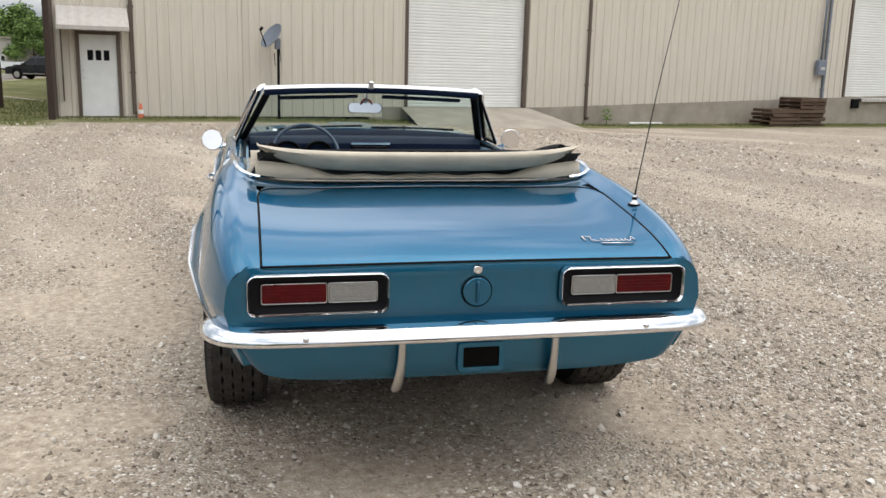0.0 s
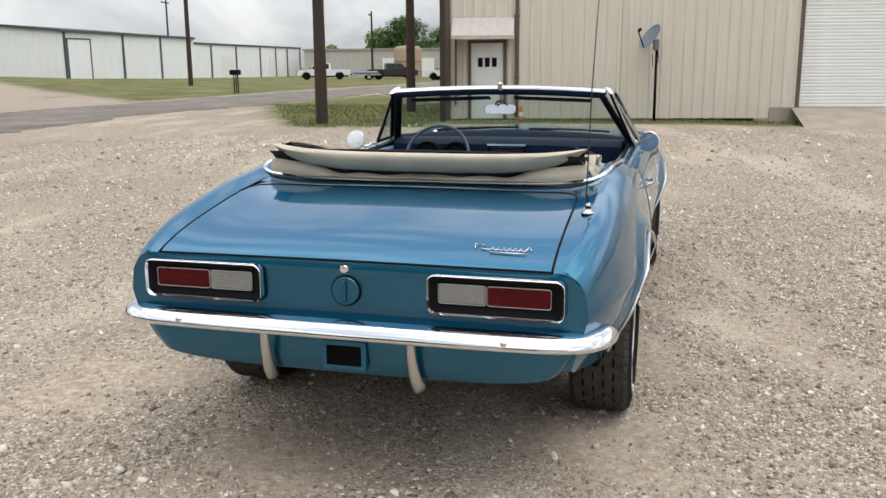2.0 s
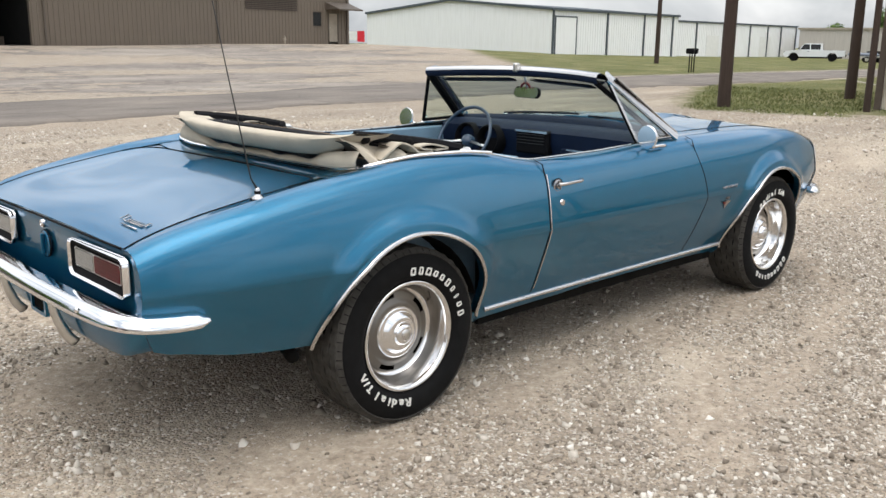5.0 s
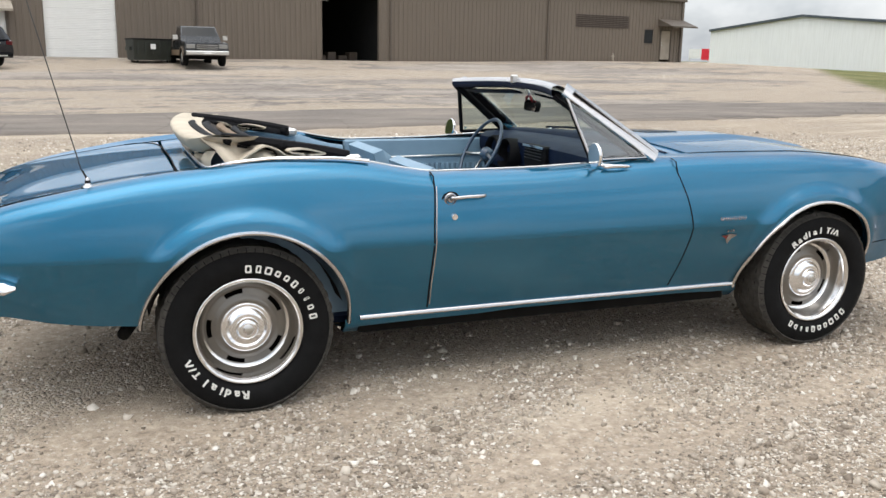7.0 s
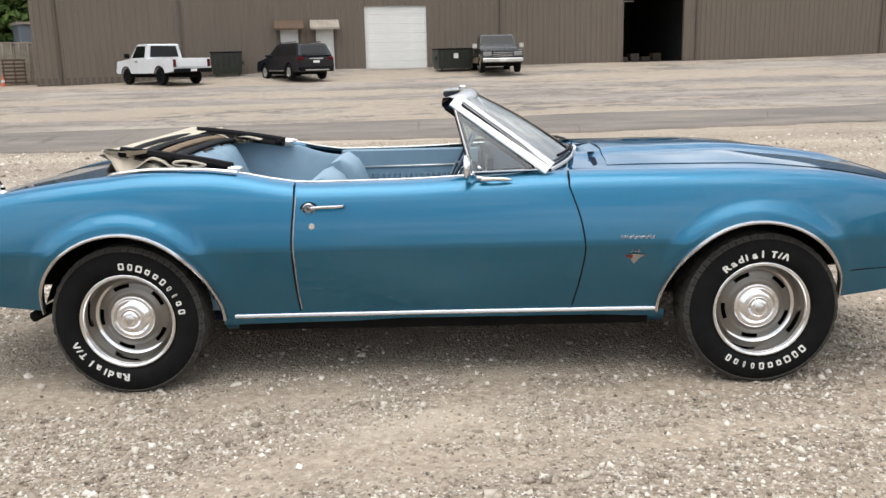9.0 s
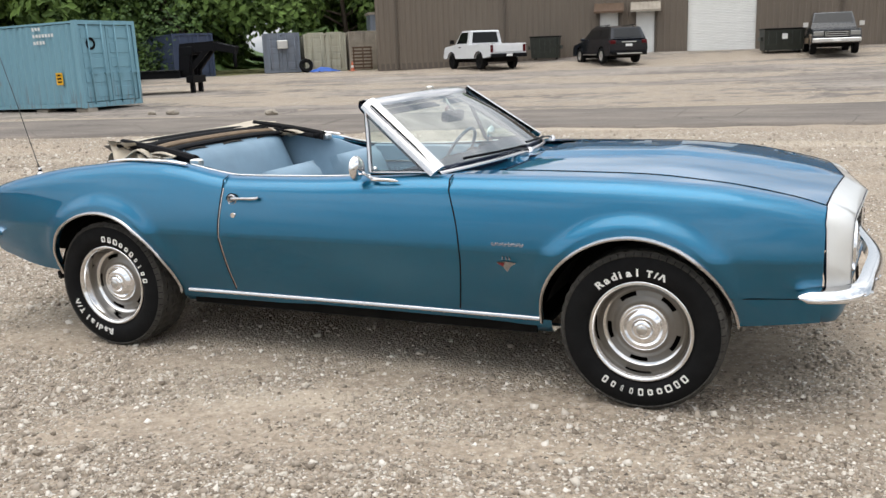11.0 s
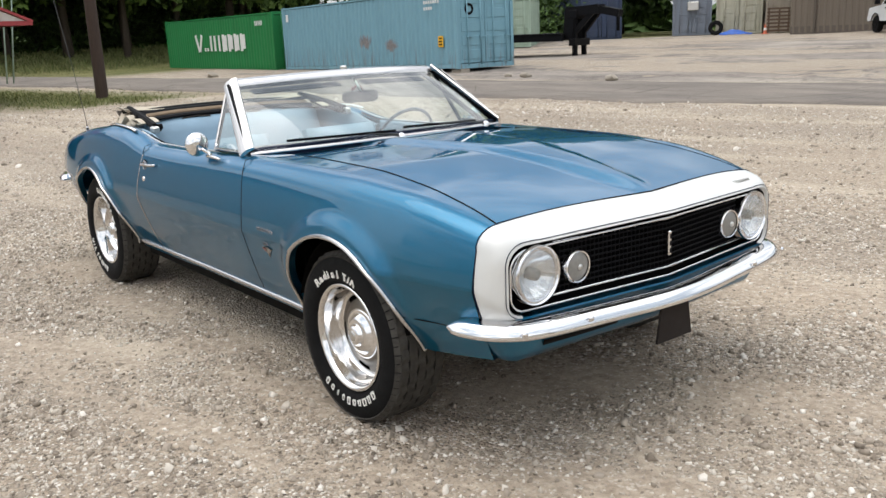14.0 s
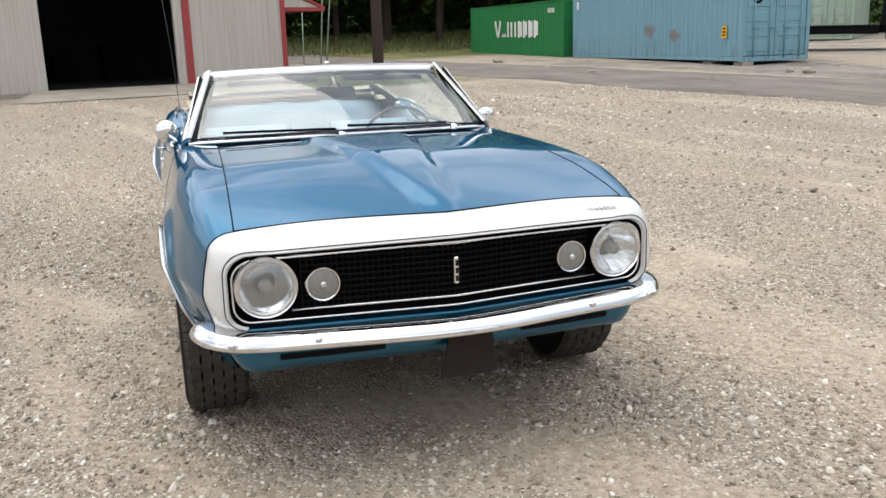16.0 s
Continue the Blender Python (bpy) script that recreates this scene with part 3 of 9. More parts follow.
def build_ground():
    xs = spread(-1800, 1800, -7, 9, 0.15, 1.08)
    ys = spread(-1800, 1800, -7, 7, 0.15, 1.08)
    g = G().grid([[(x, y, ground_z(x, y)) for x in xs] for y in ys], flip=True)
    gr = g.ob("ground", GROUND, smooth=True, weld=False)
    at = gr.data.attributes.new("dust", 'FLOAT', 'POINT')
    at.data.foreach_set("value", [dust(p[0], p[1]) for p in g.v])
    tagged(gr, "crushed pale limestone gravel yard with worn tan tracks and grass edges", "ground", kind="structure")
    us = spread(-900, 900, -34, 60, 0.16, 1.12)
    rows = []
    for u in us:
        wob = noise.noise(Vector((u * 0.35, 1.5, 0))) * 0.55 + noise.noise(Vector((u * 1.5, 7, 0))) * 0.22 + noise.noise(Vector((u * 4.3, 3, 0))) * 0.10
        wob2 = noise.noise(Vector((u * 0.3, 9.5, 0))) * 0.5
        far = ease(45, 80, u)
        v0, v1 = 11.5 + wob * (1 - far), 16.4 + wob2
        row = []
        for k in range(15):
            v = v0 + (v1 - v0) * (0.006 if k == 1 else 0.994 if k == 13 else k / 14)
            p = yard(u, v - 0.15 * max(0.0, u - 22.0)).translation
            crown = 0.022 * (1 - (2 * k / 14 - 1) ** 2) + (0.0 if k in (0, 14) else 0.020)
            row.append((p.x, p.y, ground_z(p.x, p.y) + crown - (0.03 if k in (0, 14) else 0)))
        rows.append(row)
    tagged(G().grid(rows).ob("road", ROAD, smooth=True, weld=False), "cracked grey asphalt road with ragged edges", "road", kind="structure")


def build_stones():
    """Loose crushed stone over the yard, one object."""
    rng = np.random.default_rng(4)
    zones = ((130000, -5.5, 8.5, -7.2, 4.5, 0.95), (52000, -2.6, 5.4, -3.6, -0.7, 0.9), (16000, -3.0, -0.9, -1.2, 2.2, 0.9), (14000, 3.3, 5.6, -1.6, 1.8, 0.9), (24000, -13, 14, 3.5, 11.0, 1.7), (16000, 8.0, 19, -9, 8, 1.8), (14000, -16, -5.5, -8, 8, 1.8), (9000, -8, 14, -13, -7, 1.8))
    x = np.concatenate([rng.uniform(q[1], q[2], q[0]) for q in zones])
    y = np.concatenate([rng.uniform(q[3], q[4], q[0]) for q in zones])
    big = np.concatenate([np.full(q[0], q[5]) for q in zones])
    bare = np.array([dust(a, b) for a, b in zip(x, y)])
    keep = rng.uniform(0.0, 1.0, len(x)) < 1.04 - 0.95 * bare
    x, y, big = x[keep], y[keep], big[keep]
    n = len(x)
    size = np.clip(rng.lognormal(-5.02, 0.52, n), 0.003, 0.027) * big
    z = np.array([ground_z(a, b) for a, b in zip(x, y)])
    cube = np.array([[-1, -1, -1], [1, -1, -1], [1, 1, -1], [-1, 1, -1], [-1, -1, 1], [1, -1, 1], [1, 1, 1], [-1, 1, 1]], float) * 0.62
    V = cube[None] * (1 + rng.uniform(-0.85, 0.5, (n, 8, 3)))
    ang = rng.uniform(0, 6.283, (n, 2))
    c, s = np.cos(ang[:, :1]), np.sin(ang[:, :1])
    V = np.stack([V[..., 0] * c - V[..., 1] * s, V[..., 0] * s + V[..., 1] * c, V[..., 2] * 0.72], -1)
    c, s = np.cos(ang[:, 1:] * 0.2), np.sin(ang[:, 1:] * 0.2)
    V = np.stack([V[..., 0], V[..., 1] * c - V[..., 2] * s, V[..., 1] * s + V[..., 2] * c], -1)
    V = V * size[:, None, None] + np.stack([x, y, z + size * 0.12], -1)[:, None]
    q = np.array([[4, 5, 6, 7], [0, 1, 5, 4], [1, 2, 6, 5], [2, 3, 7, 6], [3, 0, 4, 7]])
    F = (q[None] + 8 * np.arange(n)[:, None, None]).reshape(-1)
    me = bpy.data.meshes.new("gravel")
    me.vertices.add(n * 8)
    me.vertices.foreach_set("co", V.reshape(-1))
    me.loops.add(len(F))
    me.loops.foreach_set("vertex_index", F)
    me.polygons.add(n * 5)
    me.polygons.foreach_set("loop_start", np.arange(n * 5) * 4)
    me.update(calc_edges=True)
    me.materials.append(STONE)
    tagged(new("gravel", me), "loose crushed limestone gravel in greys and cream", "gravel", kind="stuff")


def blades(name, spots, mat, label, h0, h1, seed, wide=0.02):
    """Tufts of thin blades: spots are (x, y, count, spread)."""
    rnd = random.Random(seed)
    g = G()
    for x, y, cnt, sp in spots:
        for _ in range(cnt):
            a, b = x + rnd.gauss(0, sp), y + rnd.gauss(0, sp)
            z = ground_z(a, b) - 0.01
            h, t = rnd.uniform(h0, h1), rnd.uniform(0, 6.28)
            w = wide * rnd.uniform(0.6, 1.4)
            dx, dy = math.cos(t) * w, math.sin(t) * w
            lx, ly = rnd.gauss(0, h * 0.4), rnd.gauss(0, h * 0.4)
            g.add([(a - dx, b - dy, z), (a + dx, b + dy, z), (a + lx * 0.4 + dx * 0.6, b + ly * 0.4 + dy * 0.6, z + h * 0.6), (a + lx, b + ly, z + h)], [(0, 1, 2), (0, 2, 3)])
    tagged(g.ob(name, mat, weld=False), label, "grass", kind="stuff")


def build_grass():
    rnd = random.Random(11)
    spots = []
    for _ in range(2600):
        u, v = rnd.uniform(18.6, 32), rnd.uniform(1.9, 9.6)
        if v > 5.8 + 0.31 * (u - 20):
            continue
        p = yard(u, v).translation
        spots.append((p.x, p.y, 4, 0.12))
    for _ in range(1500):
        p = yard(rnd.gauss(21.3, 0.35), rnd.uniform(-30, 1.5)).translation
        spots.append((p.x, p.y, 4, 0.12))
    for _ in range(1300):
        p = yard(rnd.uniform(-26, -15.2), rnd.gauss(8.0, 1.1)).translation
        spots.append((p.x, p.y, 4, 0.14))
    for _ in range(1500):
        p = yard(rnd.uniform(-60, -38), rnd.uniform(4, 34)).translation
        spots.append((p.x, p.y, 4, 0.3))
    for _ in range(900):
        p = yard(rnd.uniform(-60, -24), rnd.uniform(45, 52)).translation
        spots.append((p.x, p.y, 4, 0.3))
    blades("grass", spots, GRASS, "patchy rough green grass with dry straw", 0.03, 0.10, 5, 0.014)
    spots = []
    for _ in range(3200):
        p = yard(rnd.uniform(-53, -43), rnd.uniform(0, 36)).translation
        spots.append((p.x, p.y, 4, 0.5))
    blades("tall_grass", spots, GRASS, "tall rough green grass on a low bank before the trees", 0.15, 0.42, 6, 0.028)


# ---- parts of buildings ----
def ribbed(g, x0, x1, z0, z1, pitch, depth, m=None, y=0.0, wide=0.3):
    """Ribbed sheet in the x-z plane, facing -y: flat pans with raised ribs. z0, z1: numbers or functions of x."""
    f0 = z0 if callable(z0) else (lambda x: z0)
    f1 = z1 if callable(z1) else (lambda x: z1)
    xs = []
    k = 0
    while x0 + k * pitch < x1:
        a = x0 + k * pitch
        for t, d in ((0.0, 0), (0.5 - wide / 2 - 0.06, 0), (0.5 - wide / 2, 1), (0.5 + wide / 2, 1), (0.5 + wide / 2 + 0.06, 0)):
            if a + t * pitch < x1:
                xs.append((a + t * pitch, d))
        k += 1
    xs.append((x1, 0))
    rows = [[(x, y - d * depth, f0(x)) for x, d in xs], [(x, y - d * depth, f1(x)) for x, d in xs]]
    h = G().grid(rows)
    return g.add(h.v, h.f, m)


def wall_with_openings(x0, x1, z0, z1, openings, name, mat, parent, thick=0.2, pitch=0.3, depth=0.02, zlow=None, label=""):
    """A ribbed wall facing -y with openings (x0, x1, z0, z1) cut through it."""
    wall = new(name)
    wall.parent = parent
    if label:
        wall["label"] = label
    cuts = sorted({x0, x1, *[o[0] for o in openings], *[o[1] for o in openings]})
    for a, b in zip(cuts, cuts[1:]):
        g = G()
        hole = [o for o in openings if o[0] <= a + 1e-6 and o[1] >= b - 1e-6]
        lo = zlow if zlow else z0
        if hole:
            o = hole[0]
            base = lo((a + b) / 2) if callable(lo) else lo
            if o[2] > base + 0.02:
                ribbed(g, a, b, lo, o[2], pitch, depth)
                g.box(a, b, 0.002, thick, base, o[2])
            ribbed(g, a, b, o[3], z1, pitch, depth)
            g.box(a, b, 0.002, thick, o[3], z1 if not callable(z1) else z1(a))
        else:
            ribbed(g, a, b, lo, z1, pitch, depth)
            g.box(a, b, 0.002, thick, (lo(a) if callable(lo) else lo), z1 if not callable(z1) else min(z1(a), z1(b)))
        g.ob("wall_panel", mat, wall, weld=False)
    return wall


def sectional_door(name, w, h, parent, x, z, y=0.06, rows=7, label=""):
    """White roll-up door of horizontal ribbed sections; each section is a part."""
    d = new(name)
    d.parent = parent
    d.location = (x, y, z)
    if label:
        d["label"] = label
    sh = h / rows
    g = G()
    n = 6
    prof = [(0.0, 0.004)]
    for k in range(n):
        a = sh * (k + 0.15) / n
        prof += [(a, 0.0), (a + sh * 0.55 / n, 0.0), (a + sh * 0.62 / n, 0.012), (a + sh * 0.78 / n, 0.012)]
    prof.append((sh - 0.004, 0.004))
    g.grid([[(-w / 2, q, p) for p, q in prof], [(w / 2, q, p) for p, q in prof]])
    first = g.ob("door_section", ROLLUP, d, weld=False)
    for k in range(1, rows):
        o = new("door_section", first.data)
        o.parent = d
        o.location = (0, 0, k * sh)
    return d


def downspout(parent, x, z0, z1, mat, y=-0.1):
    g = G().box(x - 0.05, x + 0.05, y, y + 0.075, z0 + 0.15, z1, c=0.012)
    g.box(x - 0.05, x + 0.05, y - 0.12, y + 0.05, z0 + 0.06, z0 + 0.17, c=0.012)
    for k in range(3):
        z = z0 + (z1 - z0) * (0.2 + 0.3 * k)
        g.box(x - 0.08, x + 0.08, y - 0.006, y + 0.1, z, z + 0.04)
    return g.ob("downspout", mat, parent, weld=False)


def awning(parent, x, z, w, out, drop, mat, y=0.0):
    """A small corrugated lean-to over a door, with its closed sides."""
    g = G()
    n = 28
    top, low = [], []
    for i in range(n + 1):
        xx = -w / 2 + w * i / n
        b = 0.012 * (1 if i % 4 in (1, 2) else 0)
        top.append((x + xx, y - 0.01, z + drop + b))
        low.append((x + xx, y - out, z + b))
    g.grid([low, top])
    g.grid([[(a, b, c - 0.02) for a, b, c in low], [(a, b, c - 0.02) for a, b, c in top]], flip=True)
    g.box(x - w / 2, x + w / 2, y - out - 0.02, y - out, z - 0.09, z + 0.016)
    for s in (-1, 1):
        g.add([(x + s * w / 2, y - out, z), (x + s * w / 2, y, z), (x + s * w / 2, y, z + drop)], [(0, 1, 2)])
    return g.ob("awning", mat, parent, weld=False)


def door_leaf(parent, x, z, w, h, mat, frame_mat, y=0.04, name="door"):
    d = G().box(x - w / 2, x + w / 2, y, y + 0.045, z, z + h, c=0.006).ob(name, mat, parent)
    g = G()
    for s in (-1, 1):
        g.box(x + s * (w / 2 + 0.045) - 0.045, x + s * (w / 2 + 0.045) + 0.045, y - 0.06, y + 0.06, z, z + h + 0.09)
    g.box(x - w / 2, x + w / 2, y - 0.06, y + 0.06, z + h + 0.004, z + h + 0.09)
    g.ob("frame", frame_mat, d)
    h_ = G().cyl((x - w / 2 + 0.07, y, z + 1.0), (x - w / 2 + 0.07, y - 0.05, z + 1.0), 0.025, n=10)
    h_.box(x - w / 2 + 0.06, x - w / 2 + 0.18, y - 0.06, y - 0.045, z + 0.99, z + 1.01)
    h_.cyl((x - w / 2 + 0.07, y, z + 1.2), (x - w / 2 + 0.07, y - 0.02, z + 1.2), 0.025, n=10)
    h_.ob("handle", STEEL, d)
    return d


def rail_box(g, a, b, w, h):
    """A square bar from a to b."""
    a, b = Vector(a), Vector(b)
    d = (b - a)
    q = d.to_track_quat('X', 'Z').to_matrix().to_4x4()
    return g.box(0, d.length, -w / 2, w / 2, -h / 2, h / 2, Matrix.Translation(a) @ q)


# ---- warehouse 1: beige, with the personnel door and roll-up doors ----
def build_beige_warehouse():
    # local x runs along the wall (to -v), y into the building
    m = yard(21.9, 1.65, 0, -90)
    b = thing("warehouse", "beige ribbed metal warehouse with white doors and brown trim", "building", m, kind="structure")
    zlow = lambda x: -0.1 if x < 9 else 0.2 + max(0.0, (x - 14) * 0.034)
    H = 5.6
    ops = [(0.62, 1.60, -0.2, 2.04), (9.75, 13.8, 0.2, 4.05), (27.5, 31.6, 0.68, 4.6)]
    wall_with_openings(0, 44, -0.1, H, ops, "wall", BEIGE, b, pitch=0.305, depth=0.025, zlow=zlow)
    G().box(0, 0.2, 0.205, 30, -0.3, H).box(43.8, 44, 0.205, 30, -0.5, H).box(0.205, 43.795, 29.8, 30, -0.5, H).ob("wall", BEIGE, b, label="plain end walls")
    G().box(0, 44, 0, 30.2, H + 0.002, H + 0.22).ob("roof", BEIGE_TRIM, b)
    g = G()
    for a, c in ((8.6, 9.74), (9.74, 13.81), (13.81, 27.49), (27.49, 31.61), (31.61, 44)):
        n = 36
        for k in range(n):
            p, q = a + (c - a) * k / n, a + (c - a) * (k + 1) / n
            zt = min(zlow(p), zlow(q)) if not (9.7 < p < 13.8) else 0.198
            g.box(p, q, -0.05, 0.19, -1.0, zt - 0.004)
    g.ob("foundation", CONCRETE, b, weld=False)
    # corner and panel trims
    for x, w in ((-0.02, 0.16),):
        G().box(x - w / 2, x + w / 2, -0.05, 0.1, -0.15, H).ob("corner_trim", BEIGE_TRIM, b)
    for x in (4.9,):
        G().box(x - 0.02, x + 0.02, -0.032, 0.0, zlow(x), H).ob("seam_trim", BEIGE, b)
    for x in (1.95, 16.1, 26.4):
        downspout(b, x, -0.1 if x < 9 else -0.25, H, BEIGE_TRIM if x < 20 else C_GREY)
    for a, c, z0, z1 in ops[1:]:
        sectional_door("rollup_door", c - a, z1 - z0, b, (a + c) / 2, z0, 0.1, 7, "white sectional roll-up door")
        g = G()
        for s in (a, c):
            g.box(s - 0.05, s + 0.05, -0.06, 0.14, z0, z1 + 0.08)
        g.box(a + 0.05, c - 0.05, -0.06, 0.14, z1, z1 + 0.08)
        g.ob("door_trim", BEIGE_TRIM, b)
    d = door_leaf(b, 1.11, -0.1, 0.92, 2.12, WHITE, BEIGE_TRIM, 0.0)
    # the door's number, as three plain bars
    for k in range(3):
        G().box(1.11 - 0.27 + k * 0.2, 1.11 - 0.27 + k * 0.2 + 0.14, -0.006, -0.001, 1.36, 1.62).ob("number_bar", BLACK, d)
    G().box(0.3, 2.0, -0.7, -0.055, -0.32, -0.13, c=0.02).ob("door_slab", CONCRETE, b)
    awning(b, 1.0, 2.2, 1.72, 0.75, 0.52, GREYWALL, -0.026)
    G().box(0.2, 0.24, -0.3, 0, 0.3, 2.2).ob("awning_bracket", BEIGE_TRIM, b)
    # ramp of stained concrete before the roll-up door
    r = G()
    r.grid([[(9.2, -3.0, -0.33), (14.6, -3.0, -0.36)], [(9.6, -0.052, 0.19), (13.95, -0.052, 0.19)]], flip=True)
    r.grid([[(9.2, -3.0, -0.6), (14.6, -3.0, -0.6)], [(9.2, -3.0, -0.33), (14.6, -3.0, -0.36)]])
    r.ob("ramp", CONCRETE, b)
    # dock bumpers under the high door
    for x in (27.9, 31.0):
        G().box(x, x + 0.35, -0.16, -0.052, 0.25, 0.6, c=0.02).ob("dock_bumper", BLACK, b)
    G().box(28.3, 30.9, -0.2, -0.052, 0.5, 0.64, c=0.01).ob("dock_leveller", STEEL, b)
    # electric box with its conduit
    e = thing("electric_box", "grey steel electric box with conduit on the beige wall", "electric box", m @ pose(26.1, -0.06, 1.45))
    G().box(-0.2, 0.2, -0.2, -0.012, 0, 0.55, c=0.015).ob("cabinet", C_GREY, e)
    G().cyl((0.0, -0.08, 0.55), (0.0, -0.08, 4.0), 0.045, n=10).ob("conduit", C_GREY, e, True)
    G().box(-0.1, 0.1, -0.215, -0.201, 0.2, 0.3).ob("hasp", STEEL, e)
    return m


def build_dish(m):
    d = thing("satellite_dish", "grey satellite dish on a dark post beside the beige wall", "satellite dish", m @ pose(5.78, -0.45, -0.12))
    G().cyl((0, 0, -0.1), (0, 0, 2.0), 0.04, 0.035, 12).ob("post", BLACK, d, True)
    p = pose(-0.16, -0.10, 2.22, 55, 0, -66) @ Matrix.Diagonal((0.86, 0.86, 0.86, 1))
    prof = [(0.0, 0.0)] + [(0.4 * k / 8, 0.09 * (k / 8) ** 2) for k in range(1, 9)] + [(0.41, 0.1), (0.405, 0.08)] + [(0.4 * k / 8, 0.09 * (k / 8) ** 2 - 0.014) for k in range(8, -1, -1)]
    G().lathe(prof, 28, p @ Matrix.Diagonal((1, 1.12, 1, 1))).ob("reflector", C_GREY, d, True)
    a, c = p @ Vector((0, -0.4, 0.06)), p @ Vector((0, -0.12, 0.52))
    G().cyl(a, c, 0.016, n=8).cyl(c, p @ Vector((0, 0.0, 0.5)), 0.035, 0.045, 10).ob("feed_arm", BLACK, d, True)
    G().box(-0.1, 0.05, -0.12, 0.05, 1.9, 2.2, c=0.02).ob("bracket", C_GREY, d)
    G().tube([(0.03, -0.03, 1.9), (0.06, -0.05, 1.6), (-0.1, -0.05, 1.45), (-0.12, -0.03, 1.8)], 0.012, 6).ob("cable", BLACK, d, True)


def build_pallets(m):
    z = -0.42
    for k in range(8):
        rnd = random.Random(k)
        p = thing("wooden_pallet", "weathered brown wooden pallet in a stack by the wall", "pallet", m @ pose(24.6 + rnd.uniform(-0.12, 0.12), -0.95 + rnd.uniform(-0.08, 0.08), z + 0.135 * k, 0, 0, rnd.uniform(-5, 5)), group="stacked pallets")
        for y in (-0.5, 0, 0.5):
            G().box(-0.6, 0.6, y - 0.02, y + 0.02, 0.02, 0.11).ob("stringer", PALLET_WOOD, p)
        base = None
        for i in range(7):
            x = -0.55 + 1.1 * i / 6
            if base is None:
                base = G().box(-0.045, 0.045, -0.52, 0.52, 0.112, 0.131, c=0.003).ob("board", PALLET_WOOD, p)
                base.location = (x, 0, 0)
            else:
                o = new("board", base.data)
                o.parent = p
                o.location = (x, rnd.uniform(-0.02, 0.02), 0)
        for x in (-0.55, 0, 0.55):
            o = new("board", base.data)
            o.parent = p
            o.location = (x, 0, -0.112)
    # a second pile beside it
    for k in range(5):
        rnd = random.Random(50 + k)
        p = thing("wooden_pallet", "weathered brown wooden pallet in a low stack by the wall", "pallet", m @ pose(23.35 + rnd.uniform(-0.1, 0.1), -0.95, z + 0.135 * k, 0, 0, rnd.uniform(-6, 6)), group="stacked pallets")
        for y in (-0.5, 0, 0.5):
            G().box(-0.6, 0.6, y - 0.02, y + 0.02, 0.02, 0.11).ob("stringer", PALLET_WOOD, p)
        for i in range(7):
            o = new("board", base.data)
            o.parent = p
            o.location = (-0.55 + 1.1 * i / 6, 0, 0)


def utility_pole(u, v, h, r, z=-0.3, arms=0, label="dark weathered wooden utility pole standing in the grass"):
    p = thing("utility_pole", label, "utility pole", yard(u, v, z))
    n = 14
    rows = []
    for k in range(9):
        t = k / 8
        rr = r * (1 - 0.3 * t)
        rows.append([(rr * math.cos(a) * (1 + 0.04 * noise.noise(Vector((a, t * 9, u)))), rr * math.sin(a), t * h) for a in (2 * math.pi * i / n for i in range(n))])
    g = G().grid(rows, closed=True)
    g.cap(rows[-1])
    g.ob("pole", POLE_WOOD, p, True)
    for k in range(arms):
        c = G().box(-1.2, 1.2, r * 0.7, r * 0.7 + 0.1, h - 0.5 - 0.9 * k, h - 0.38 - 0.9 * k)
        a = c.ob("crossarm", POLE_WOOD, p)
        for x in (-1.1, -0.6, 0.6, 1.1):
            G().cyl((x, r * 0.7 + 0.05, h - 0.38 - 0.9 * k), (x, r * 0.7 + 0.05, h - 0.2 - 0.9 * k), 0.05, 0.03, 8).ob("insulator", STEEL, a, True)
    return p


